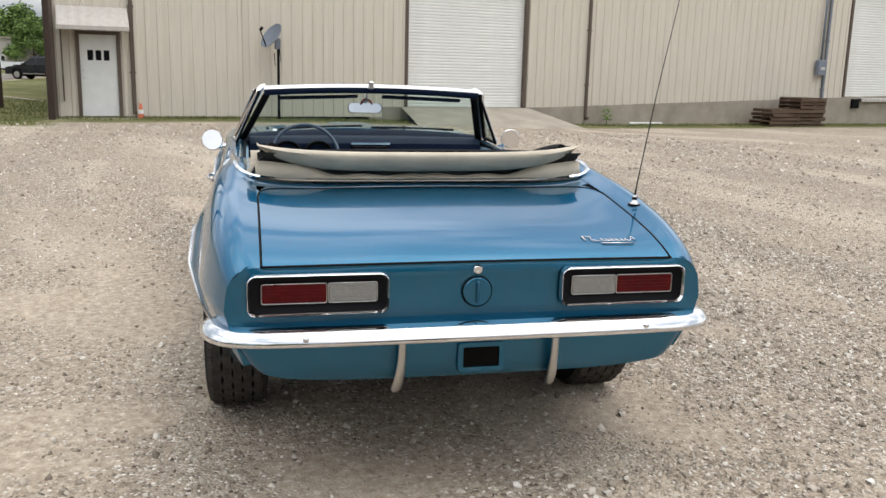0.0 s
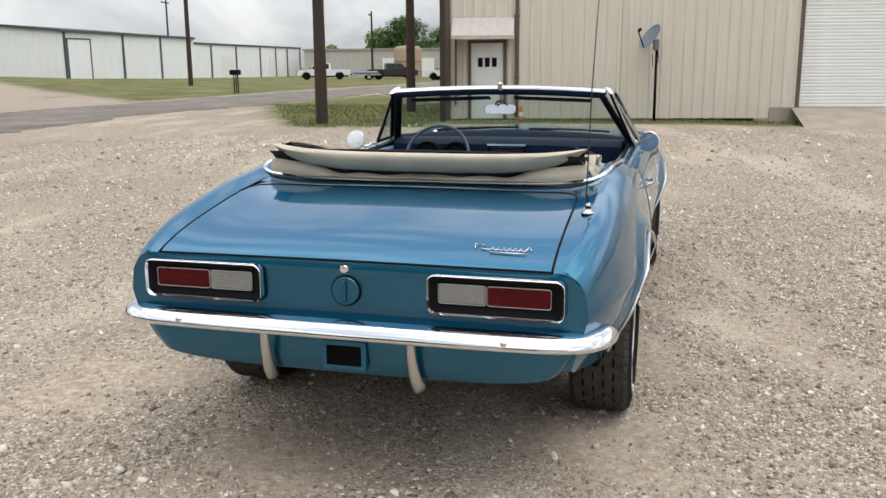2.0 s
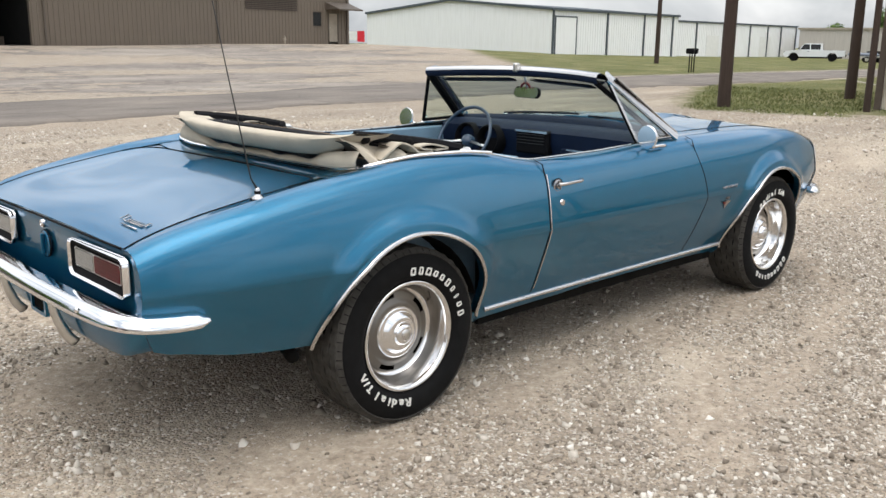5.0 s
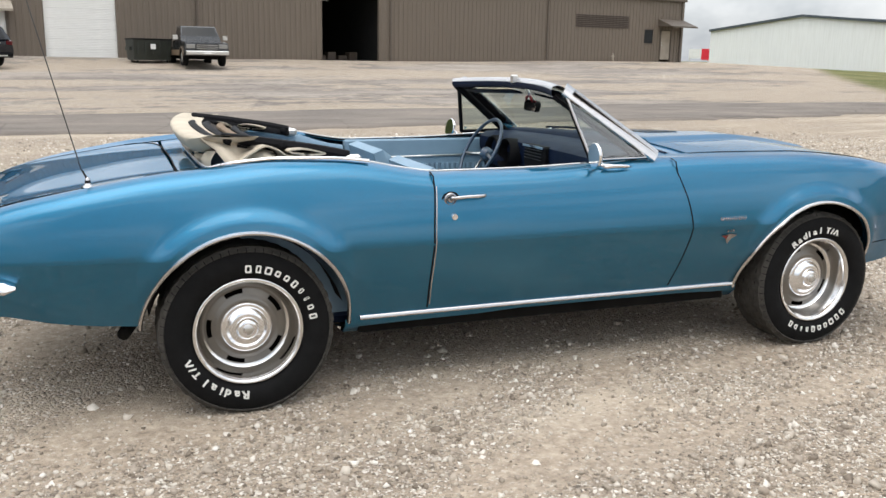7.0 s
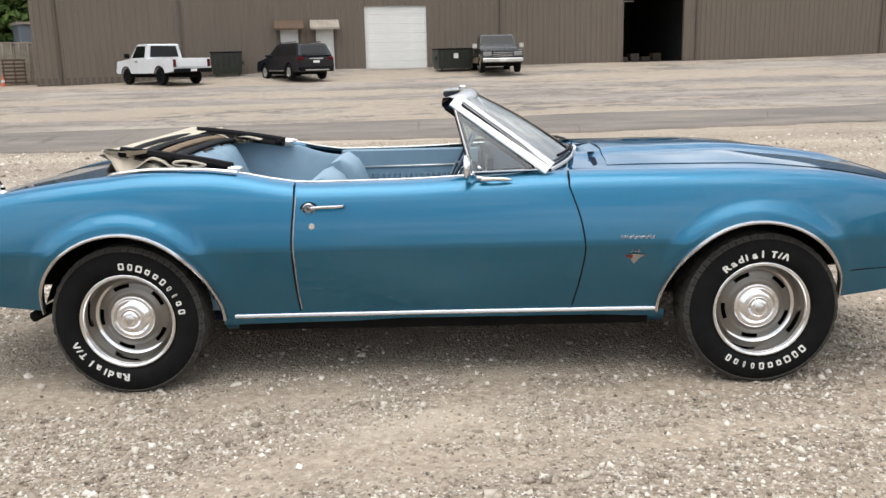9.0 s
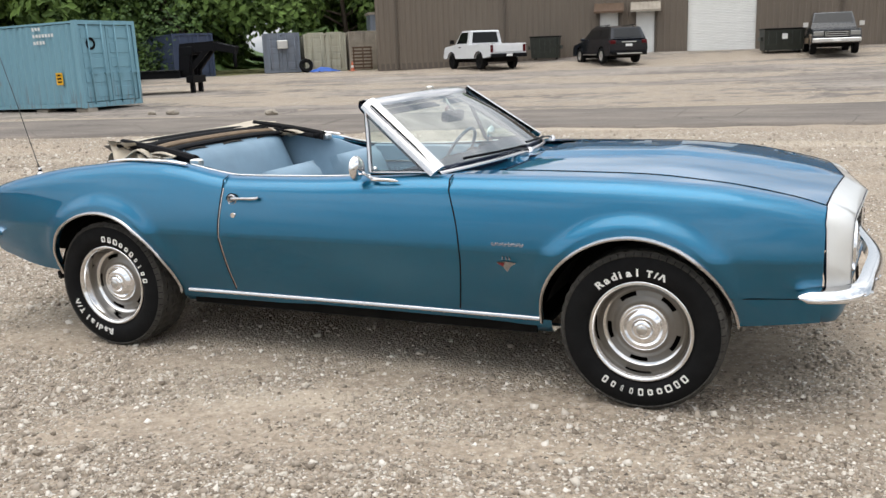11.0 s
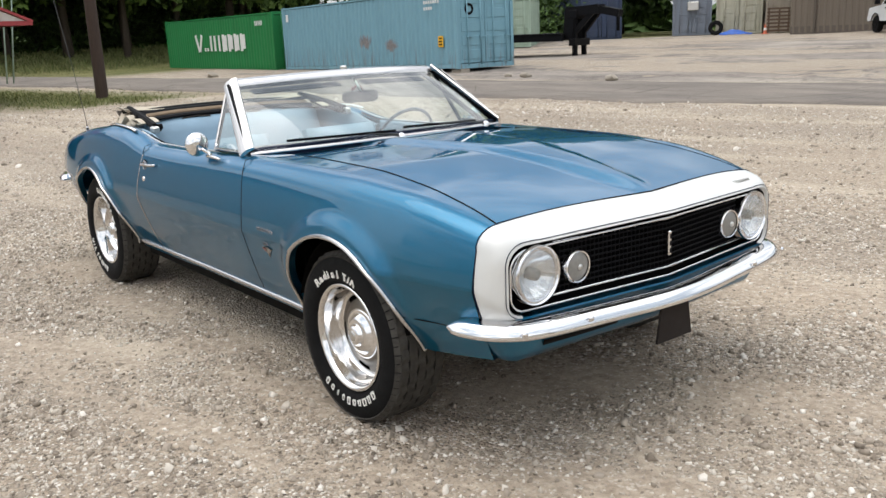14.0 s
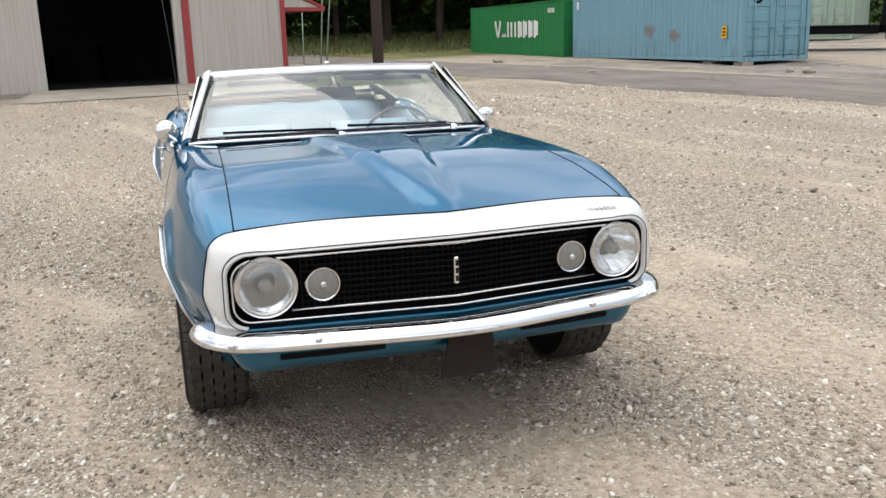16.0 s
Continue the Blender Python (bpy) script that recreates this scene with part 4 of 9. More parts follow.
# ---- warehouse 2: taupe, across the road ----
def build_taupe_warehouse():
    m = yard(0, 43.3, 0, 0)
    b = thing("warehouse", "long taupe ribbed metal warehouse with an open bay", "building", m, kind="structure")
    X0, X1 = -11.8, 47.9
    zl = lambda x: 0.62 + 0.0085 * (x + 12)
    ze = 5.65
    ops = [(0.45, 1.4, 0.9, 3.15), (2.3, 3.25, 0.9, 3.15), (4.9, 8.25, 0.9, 4.3), (19.4, 23.0, 0.9, 5.0), (45.7, 46.65, 0.9, 3.45), (44.1, 44.95, 2.55, 3.5)]
    wall_with_openings(X0, X1, 0.9, ze, ops, "wall", TAUPE, b, pitch=0.305, depth=0.03, zlow=zl)
    G().box(X0, X0 + 0.2, 0.205, 30, 0.5, ze).box(X1 - 0.2, X1, 0.205, 30, 0.5, ze).box(X0 + 0.205, X1 - 0.205, 29.8, 30, 0.5, ze).ob("wall", TAUPE, b, label="plain end walls")
    r = G()
    pts = [(-0.15, ze + 0.001), (15, ze + 2.4), (30.3, ze + 0.001)]
    for x in (X0 - 0.1, X1 + 0.1):
        r.add([(x, y, z) for y, z in pts], [(0, 1, 2)])
    r.grid([[(X0 - 0.1, y, z) for y, z in pts], [(X1 + 0.1, y, z) for y, z in pts]])
    r.ob("roof", ROOF_DARK, b)
    G().box(X0 - 0.05, X1 + 0.05, -0.2, -0.04, ze - 0.12, ze + 0.06, c=0.02).ob("gutter", TAUPE_TRIM, b)
    for x in (X0 + 1.2, -4.6, 12.3, 23.75, 35.4, X1 - 0.3):
        downspout(b, x, zl(x), ze - 0.12, TAUPE_TRIM, -0.12)
    sectional_door("rollup_door", 3.35, 3.4, b, 6.57, 0.95, 0.1, 7, "white sectional roll-up door")
    G().box(4.9, 8.25, -1.7, -0.05, 0.2, 1.02, c=0.02).ob("door_apron", CONCRETE, b)
    for x in (0.92, 2.77):
        door_leaf(b, x, 1.05, 0.93, 2.1, WHITE, TAUPE_TRIM, 0.0)
        awning(b, x, 3.2, 1.5, 0.8, 0.42, PALLET_WOOD if x < 2 else CONCRETE, -0.04)
    door_leaf(b, 46.17, 1.45, 0.93, 2.0, CONCRETE, TAUPE_TRIM, 0.0)
    awning(b, 46.6, 3.75, 2.5, 1.4, 0.5, TAUPE_TRIM, -0.04)
    w = G().box(44.12, 44.93, 0.03, 0.06, 2.57, 3.48).ob("window", CAR_GLASS, b)
    G().box(44.1, 44.95, -0.05, -0.03, 3.5, 3.58).box(44.1, 44.95, -0.05, -0.03, 2.47, 2.55).ob("window_frame", TAUPE_TRIM, w)
    # the louvre
    l = G()
    for k in range(7):
        l.box(37.8, 42.5, -0.06, -0.032, 3.52 + 0.12 * k, 3.60 + 0.12 * k)
    l.ob("louvre", plain("dark_louvre", srgb(66, 56, 49), 0.7), b)
    # what the open bay lets one see; its lining is coloured near black as shade
    i = G()
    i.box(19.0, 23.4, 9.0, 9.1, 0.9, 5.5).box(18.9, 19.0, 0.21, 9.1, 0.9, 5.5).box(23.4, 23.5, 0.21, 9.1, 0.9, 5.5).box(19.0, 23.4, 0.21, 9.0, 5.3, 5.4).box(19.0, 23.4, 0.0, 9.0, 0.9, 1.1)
    i.ob("bay_lining", BAY_SHADE, b)
    s = G()
    for k in range(4):
        s.box(20.2 + k * 0.7, 20.75 + k * 0.7, 2.6, 3.2, 1.1, 1.35 + 0.2 * (k % 2), c=0.03)
    tagged(s.ob("crates", BEIGE_TRIM, b, weld=False), "dim stored crates in the bay")
    G().box(20.0, 21.6, 4.0, 4.1, 4.6, 4.66).ob("strip_light", STEEL, b)
    G().box(X0, X1, -0.02, 0.19, -0.5, 0.94).ob("foundation", TAUPE_TRIM, b)
    f = thing("fire_hydrant", "small pale standpipe at the taupe wall", "hydrant", yard(40.9, 42.9, ground_z(*yard(40.9, 42.9).translation[:2])))
    G().cyl((0, 0, -0.1), (0, 0, 0.42), 0.07, n=10).cyl((0, 0, 0.42), (0, 0, 0.54), 0.09, 0.03, 10).ob("barrel", CONCRETE, f, True)
    G().cyl((-0.15, 0, 0.3), (0.15, 0, 0.3), 0.045, n=8).ob("outlet", CONCRETE, f, True)


# ---- warehouse 3: long white, far off ----
def build_white_warehouse():
    m = yard(71, 39, 0.2, -8.5)
    b = thing("warehouse", "long white metal warehouse with dark trims, far off", "building", m, kind="structure")
    W, L, H, P = 26.5, 22.5, 4.45, 5.55
    g = G()
    # gable end at x = 0, long side at y = 0
    n = 26
    cols = [(0.0, W * k / n) for k in range(n + 1)]
    f = lambda y: H + (P - H) * (1 - abs(2 * y / W - 1))
    g.grid([[(0.0 + (0.02 if k % 2 else 0), y, 0) for k, (x, y) in enumerate(cols)], [(0.0 + (0.02 if k % 2 else 0), y, f(y)) for k, (x, y) in enumerate(cols)]])
    ribbed(g, 0, L, 0, H, 0.4, 0.03)
    g.box(0.05, L, 0.01, W - 0.05, -1.5, H - 0.02)
    g.ob("wall", PALE, b, weld=False)
    r = G().grid([[(-0.2, -0.2, H), (L + 0.1, -0.2, H)], [(-0.2, W / 2, P + 0.05), (L + 0.1, W / 2, P + 0.05)], [(-0.2, W + 0.2, H), (L + 0.1, W + 0.2, H)]])
    r.ob("roof", ROOF_DARK, b)
    t = G().box(-0.25, L, -0.25, -0.05, H - 0.12, H + 0.1)
    t.ob("gutter", ROOF_DARK, b)
    e = G()
    rail_box(e, (-0.15, 0, H + 0.02), (-0.15, W / 2, P + 0.05), 0.25, 0.22)
    rail_box(e, (-0.15, W / 2, P + 0.05), (-0.15, W, H + 0.02), 0.25, 0.22)
    e.ob("rake_trim", ROOF_DARK, b)
    for x in (0.15, 8.9, 15.6, 21.3):
        G().box(x - 0.12, x + 0.12, -0.12, -0.035, 0, H - 0.1).ob("downspout", ROOF_DARK, b)
    d = G().box(0.55, 3.7, -0.06, -0.036, 0.0, 3.75).ob("sliding_door", PALE, b)
    G().box(0.43, 0.55, -0.1, -0.036, 0, 3.87).box(3.7, 3.84, -0.1, -0.036, 0, 3.87).box(0.55, 3.7, -0.1, -0.036, 3.75, 3.87).ob("door_trim", ROOF_DARK, d)
    # the lower hall beyond
    m2 = yard(71, 39, 0.1, -8.5) @ pose(L + 0.2, 1.5, 0)
    c = thing("warehouse", "lower white metal warehouse with dark trims, far off", "building", m2, kind="structure")
    g = ribbed(G(), 0, 34, -0.5, 4.0, 0.4, 0.03)
    g.box(0, 34, 0.01, 20, -1.5, 4.0)
    g.ob("wall", PALE, c, weld=False)
    G().box(-0.1, 34.1, -0.15, 20.1, 4.002, 4.2).ob("roof", ROOF_DARK, c)
    for x in (0.2, 6.5, 13.0, 20.0, 25.0, 29.0, 33.7):
        G().box(x - 0.12, x + 0.12, -0.12, -0.035, -0.4, 3.95).ob("downspout", ROOF_DARK, c)
    for x in (9.0, 23.0):
        G().box(x, x + 3.0, -0.06, -0.036, -0.3, 2.6).ob("rollup_door", ROLLUP, c)
    # grey hall and a tan tank at the road's far end
    k = thing("warehouse", "low grey metal hall at the road's far end", "building", yard(121, 22, 0, 0), kind="structure")
    ribbed(G(), 0, 20, -0.5, 3.7, 0.4, 0.03, pose(0, 0, 0, 0, 0, -90)).box(0.01, 16, -20, 8, -1, 3.7).ob("wall", GREYWALL, k, weld=False)
    G().box(-0.2, 16.2, -20.2, 8.2, 3.702, 3.95).ob("roof", CONCRETE, k)
    for y in (-10.5, -6.0):
        G().box(-0.08, -0.035, y, y + 2.8, -0.2, 2.6).ob("rollup_door", ROLLUP, k)
    s = thing("water_tank", "tan upright tank beside the grey hall", "tank", yard(108, 13.6, -0.4))
    prof = [(0, 4.4), (1.4, 4.3), (1.75, 3.9), (1.75, 0.0)]
    G().lathe(prof, 20).ob("shell", plain("tan_tank", srgb(150, 128, 104), 0.7), s, 50)
    for z in (1.2, 2.4):
        G().lathe([(1.76, z), (1.79, z + 0.03), (1.76, z + 0.08)], 20).ob("hoop", BEIGE_TRIM, s, True)


# ---- shed with red trims ----
def build_shed():
    m = yard(-18.4, 6.1, 0, 90)
    # local x runs to +v, y into the shed (-u)
    b = thing("shed", "pale grey ribbed metal shed with red trims and an open bay", "building", m, kind="structure")
    H = 4.6
    ops = [(-6.2, -2.95, -0.2, 3.4)]
    wall_with_openings(-16, 0, 0.12, H, ops, "wall", GREYWALL, b, pitch=0.305, depth=0.022)
    G().box(-16, -15.8, 0.205, 12, -0.3, H).box(-0.2, 0, 0.205, 12, -0.3, H).box(-15.795, -0.205, 11.8, 12, -0.3, H).ob("wall", GREYWALL, b, label="plain end walls")
    G().box(-16.2, 0.25, -0.35, 12.2, H + 0.002, H + 0.2).ob("roof", RED_TRIM, b)
    G().box(-0.05, 0.08, -0.07, 0.06, 0, H).ob("corner_trim", RED_TRIM, b)
    g = G().box(-2.72, -2.54, -0.06, 0.1, 0.0, 3.4).box(-6.4, -2.54, -0.06, 0.1, 3.402, 3.55)
    g.ob("door_trim", RED_TRIM, b)
    # bay lining and floor, coloured near black for the shade inside
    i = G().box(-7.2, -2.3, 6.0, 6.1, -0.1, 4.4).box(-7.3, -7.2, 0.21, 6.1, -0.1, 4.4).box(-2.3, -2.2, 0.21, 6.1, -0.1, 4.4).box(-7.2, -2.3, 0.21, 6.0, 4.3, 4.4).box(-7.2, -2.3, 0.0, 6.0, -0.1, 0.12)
    i.ob("bay_lining", BAY_SHADE, b)
    # goods coloured near black too, standing for the bay's shade on them
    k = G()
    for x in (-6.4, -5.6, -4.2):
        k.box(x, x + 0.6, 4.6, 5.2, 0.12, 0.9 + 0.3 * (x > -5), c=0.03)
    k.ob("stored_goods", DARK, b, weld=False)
    G().box(-16.0, -6.22, -0.02, 0.19, -0.5, 0.118).box(-2.93, 0.0, -0.02, 0.19, -0.5, 0.118).ob("foundation", CONCRETE, b)
    r = G().grid([[(-7.2, -2.1, 0.015), (-2.3, -2.1, 0.015)], [(-6.5, -0.03, 0.16), (-2.6, -0.03, 0.16)]])
    r.ob("ramp", CONCRETE, b)
    # lean-to roof at the corner: pale gable end, red rake and fascia
    lean = G()
    lean.grid([[(0.085, 0.14, 2.62), (1.3, 0.14, 2.12)], [(0.085, 6.0, 2.62), (1.3, 6.0, 2.12)]])
    lean.grid([[(0.085, 0.14, 2.56), (1.3, 0.14, 2.06)], [(0.085, 6.0, 2.56), (1.3, 6.0, 2.06)]], flip=True)
    lean.grid([[(1.3, 0.14, 2.06), (1.3, 6.0, 2.06)], [(1.3, 0.14, 2.12), (1.3, 6.0, 2.12)]])
    lt = lean.ob("lean_to", RED_TRIM, b)
    gb = [[(0.085, y, 2.105), (1.14, y, 2.105), (0.085, y, 2.545)] for y in (0.115, 0.15)]
    G().grid(gb, closed=True).cap(gb[0]).cap(gb[1], True).ob("gable", GREYWALL, lt, label="pale gable panel")
    rake = G()
    rail_box(rake, (0.085, 0.105, 2.615), (1.32, 0.105, 2.085), 0.06, 0.07)
    rake.ob("rake", RED_TRIM, lt)
    G().box(0.085, 1.31, 0.08, 0.135, 1.995, 2.10).ob("fascia", RED_TRIM, lt)
    G().box(1.27, 1.31, 0.137, 6.0, 1.995, 2.055).ob("fascia", RED_TRIM, lt)


build_ground()
build_stones()
build_grass()
WM = build_beige_warehouse()
build_dish(WM)
build_pallets(WM)
utility_pole(20.2, 5.0, 9.5, 0.17)
utility_pole(26.5, 3.3, 9.5, 0.16)
utility_pole(21.0, 1.74, 9.0, 0.085)
utility_pole(56.9, 22.5, 10.0, 0.17, 0.2)
utility_pole(-18.1, 8.85, 9.0, 0.17)
utility_pole(105, 17.6, 8.2, 0.15, -0.2, 1, "far wooden utility pole with a crossarm")
utility_pole(112, 46, 10.5, 0.15, -0.2, 1, "far wooden utility pole with a crossarm")
build_taupe_warehouse()
build_white_warehouse()
build_shed()

# ---- the convertible ----
# x runs forward from the rear axle, y to the car's left, z up; all in metres
HALF_W = curve([(-1.02, .745), (-.97, .775), (-.85, .815), (-.6, .862), (-.2, .893), (.2, .902), (.8, .893), (1.5, .888), (2.1, .89), (2.7, .897), (3.05, .872), (3.3, .826), (3.45, .782), (3.55, .748)])
SHOULDER = curve([(-1.02, .745), (-.95, .782), (-.8, .832), (-.54, .888), (-.3, .928), (-.1, .950), (.15, .972), (.35, .970), (.5, .955), (.65, .926), (.8, .908), (1.2, .911), (1.5, .922), (1.85, .936), (2.2, .938), (2.6, .936), (3.0, .915), (3.25, .875), (3.42, .832), (3.55, .79)])
CREST = curve([(-1.02, .748), (-.95, .785), (-.8, .828), (-.6, .862), (-.4, .89), (-.2, .908), (-.05, .918), (1.8, .93), (2.0, .945), (2.3, .958), (2.7, .958), (3.0, .932), (3.3, .886), (3.5, .848)])
CREASE = 0.635
ARCH = ((0.008, 0.322, 0.402), (2.712, 0.322, 0.402))


def side_y(x, z):
    """Half width of the body at a height: widest at the crease, tucked in below, leaning in above, with flared arches."""
    d = z - CREASE
    y = HALF_W(x) - (0.10 * d + 0.62 * d * d if d > 0 else -0.27 * d + 0.30 * d * d)
    y -= 0.16 * max(0.0, 0.53 - z) * ease(-0.5, -0.85, x)
    for cx, cz, r in ARCH:
        q = math.hypot(x - cx, (z - cz)) - r
        if q < 0.13 and z > 0.3:
            y += 0.019 * (1 - ease(0.03, 0.095, q)) * ease(0.36, 0.52, z)
    return y


def side_bottom(x):
    z = curve([(-1.0, .56), (-.935, .55), (-.92, .45), (-.83, .428), (-.65, .392), (-.35, .365), (.45, .30), (2.3, .295), (3.1, .356), (3.45, .385)])(x)
    for cx, cz, r in ARCH:
        if abs(x - cx) < r:
            z = max(z, cz + math.sqrt(r * r - (x - cx) ** 2))
    return z


def top_z(x, y):
    """Height of hood and deck."""
    ys = side_y(x, SHOULDER(x) - 0.05) - 0.075
    t = min(1.0, abs(y) / ys)
    z = CREST(x) + (SHOULDER(x) - CREST(x)) * t ** 5 - 0.012 * t * t * (1 - t ** 6)
    if x > 1.9:
        w = 0.025 + 0.2 * clamp01((3.5 - x) / 1.4)
        z += 0.019 * (1 - ease(w - 0.022, w + 0.034, abs(y))) * ease(3.5, 3.3, x)
    return z


def stations(x0, x1, step=0.045):
    """Stations along the car, close together where a wheel arch turns upright."""
    cuts = [x0, x1]
    for cx, cz, r in ARCH:
        for k in range(33):
            x = cx - r * 0.9999 * math.cos(math.pi * k / 32)
            if x0 < x < x1:
                cuts.append(x)
    cuts.sort()
    out = [cuts[0]]
    for a, b in zip(cuts, cuts[1:]):
        n = max(1, int((b - a) / step))
        out += [a + (b - a) * (i + 1) / n for i in range(n)]
    return out


DOOR_REAR = curve([(.3, .752), (.5, .742), (.65, .742), (.85, .756), (.95, .762)])
DOOR_FRONT = curve([(.3, 1.925), (.37, 1.94), (.5, 1.965), (.62, 1.978), (.72, 1.965), (.85, 1.925), (.95, 1.885)])


def side_panel(name, x0, x1, parent, sgn, bend=None, inner=None, label=""):
    """One outer panel, from its lower edge over the shoulder to the inner edge."""
    rows = []
    for x in stations(x0, x1):
        zb, s = side_bottom(x), SHOULDER(x)
        zs = s - 0.075
        row = []
        pts = []
        # rows lie on the crease where it clears the arch, so that it stays hard
        zc = max(CREASE, zb + 0.04)
        for k in range(9):
            z = zb + (zc - 0.004 - zb) * k / 8
            pts.append((side_y(x, z), z))
        for k in range(10):
            z = zc + (zs - zc) * k / 9
            pts.append((side_y(x, z), z))
        y1, z1 = pts[-1]
        slope = (pts[-1][0] - pts[-2][0]) / (pts[-1][1] - pts[-2][1])
        yin = inner(x) if inner else 0.70
        ytop = y1 + slope * 0.075 - 0.068
        for k in range(1, 8):
            t = k / 7
            a = (1 - t) ** 2
            b = 2 * t * (1 - t)
            c = t * t
            pts.append((a * y1 + b * (y1 + slope * 0.07) + c * ytop, a * z1 + b * (s - 0.004) + c * (s if x < -0.1 or x > 1.9 else s)))
        for k in range(1, 6):
            t = k / 5
            y = ytop + (yin - ytop) * t
            if x < -0.08 or x > 1.9:
                z0 = top_z(x, ytop)
                z = top_z(x, y) + (s - z0) * (1 - t)
            else:
                z = s - 0.012 * t * t
            pts.append((y, z))
        for y, z in pts:
            xx = x
            if bend:
                for f, ref in bend:
                    xx += (f(z) - ref) * clamp01(1 - abs(x - ref) / 0.28)
            row.append((xx, sgn * y, z))
        # a folded-in return at the lower edge
        e = row[0]
        row = [(e[0], e[1] - sgn * 0.03, e[2] + 0.004)] + row
        rows.append(row)
    return G().grid(rows).ob(name, PAINT, parent, 40, label)


def strip(pts, w, h, name, mat, parent, normal=(0, 0, 1), smooth=40, label="", crown=0.5):
    """A flat moulding of width w and height h along points; it bulges by crown."""
    N = Vector(normal).normalized()
    rows = []
    for i, p in enumerate(pts):
        p = Vector(p)
        d = (Vector(pts[min(i + 1, len(pts) - 1)]) - Vector(pts[max(i - 1, 0)])).normalized()
        s = d.cross(N).normalized()
        n = s.cross(d).normalized()
        rows.append([p - s * w / 2, p - s * w / 2 + n * h * crown, p - s * w / 5 + n * h, p + s * w / 5 + n * h, p + s * w / 2 + n * h * crown, p + s * w / 2])
    g = G().grid(rows, closed=True)
    g.cap(rows[0])
    g.cap(rows[-1])
    return g.ob(name, mat, parent, smooth, label)


def glyph(ch, size, thick):
    """A letter of the built-in font as a mesh."""
    cu = bpy.data.curves.new("glyph", 'FONT')
    cu.body, cu.size, cu.extrude, cu.align_x, cu.resolution_u = ch, size, thick, 'CENTER', 2
    cu.offset = 0.0012
    ob = bpy.data.objects.new("glyph", cu)
    me = bpy.data.meshes.new_from_object(ob)
    bpy.data.objects.remove(ob)
    return me


def build_wheel(parent, x, y, sgn, first=None, steer=0.0):
    """A wheel: axis along y, its face to the outside. sgn: -1 on the car's right."""
    if first:
        w = copy_thing(first, pose(x, y, 0.33, 0, 0, 180 if sgn > 0 else 0) @ pose(0, 0, 0, 0, steer, 0))
        w.parent = parent
        return w
    w = new("wheel")
    w.parent = parent
    w.matrix_world = pose(x, y, 0.33)
    turn = pose(0, 0, 0, 90)           # lathe axis z -> -y
    R = 0.326
    prof = [(0.205, 0.07), (0.213, 0.100), (0.235, 0.117), (0.262, 0.122), (0.285, 0.119), (0.304, 0.112), (0.317, 0.104), (R, 0.094), (R, 0.0), (R, -0.094), (0.31, -0.108), (0.26, -0.116), (0.21, -0.1), (0.205, -0.07)]
    G().lathe(prof, 72, turn).ob("tyre", RUBBER, w, 50, "black radial tyre with raised white lettering")
    # five ribs with a stepped edge, narrow grooves between them, and cut shoulders
    tr = G()
    n = 124
    for h, wd, ph in ((-0.0765, 0.034, 0), (-0.0375, 0.035, 1), (0.0, 0.034, 0), (0.0375, 0.035, 1), (0.0765, 0.034, 0)):
        rows = []
        for i in range(n):
            c = 0.0022 if (i + 2 * ph) % 4 < 2 else -0.0022
            t = 0.0075 if i % 3 else 0.0042
            rows.append([turn @ Matrix.Rotation(2 * math.pi * i / n, 4, 'Z') @ Vector((r, 0, h + c + q)) for r, q in ((R - 0.003, -wd / 2), (R + t, -wd / 2 + 0.001), (R + t, wd / 2 - 0.001), (R - 0.003, wd / 2))])
        tr.grid(rows + [rows[0]])
    for i in range(62):
        for side in (1, -1):
            m = turn @ pose(0, 0, 0, 0, 0, 360 * i / 62) @ pose(0.3195, 0, side * 0.1005, 0, -38 * side)
            tr.box(-0.002, 0.0035, -0.0142, 0.0142, -0.011, 0.011, m)
    tr.ob("tread", TREAD, w, weld=False)
    # lettering, as plain blocks along two arcs of the side wall
    on_tyre = lambda deg: turn @ Matrix.Rotation(radians(deg), 4, 'Z') @ pose(0.2495, 0, 0.1195, 0, 0, -90)
    wds = [0.024, 0.020, 0.027, 0.021, 0.021, 0.021, 0.014, 0.008, 0.018, 0.020]
    for i, wd in enumerate(wds):
        m = on_tyre(50 + 44 - 8.8 * (i + 0.5))
        tall = 0.030 if i < 3 or i in (5, 9) else 0.024
        e = min(0.012, wd * 0.55)
        ring = [[m @ Vector((p, q, h)) for p, q in rrect(wd - d, tall - d, min(0.005, (wd - d) * 0.4), 3)] for d, h in ((0.0, -0.004), (0.0, 0.003), (e, 0.003), (e, -0.004))]
        G().grid(ring, closed=True).ob("white_block", LETTER, w)
    for i, ch in enumerate("Radial"):
        letter = glyph(ch, 0.042, 0.003)
        letter.transform(on_tyre(236 + 33 - 8.0 * (i + 0.5) + (2.0 if i > 2 else 0)) @ Matrix.Translation((0, -0.014, 0)) @ Matrix.Diagonal((1.2, 1, 1, 1)))
        letter.materials.append(LETTER)
        o = new("letter", letter)
        o.parent = w
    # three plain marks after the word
    m = on_tyre(216)
    G().box(-0.012, 0.012, 0.008, 0.0145, -0.004, 0.003, m).box(-0.0035, 0.0035, -0.0145, 0.0075, -0.004, 0.003, m).ob("white_block", LETTER, w)
    m = on_tyre(210) @ pose(0, 0, 0, 0, 0, -20)
    G().box(-0.003, 0.003, -0.0145, 0.0145, -0.004, 0.003, m).ob("white_block", LETTER, w)
    g = G()
    for q in (-1, 1):
        g.box(-0.0035, 0.0035, -0.0145, 0.0145, -0.004, 0.003, on_tyre(204) @ pose(0.0065 * q, 0, 0, 0, 0, 22 * q))
    g.ob("white_block", LETTER, w)
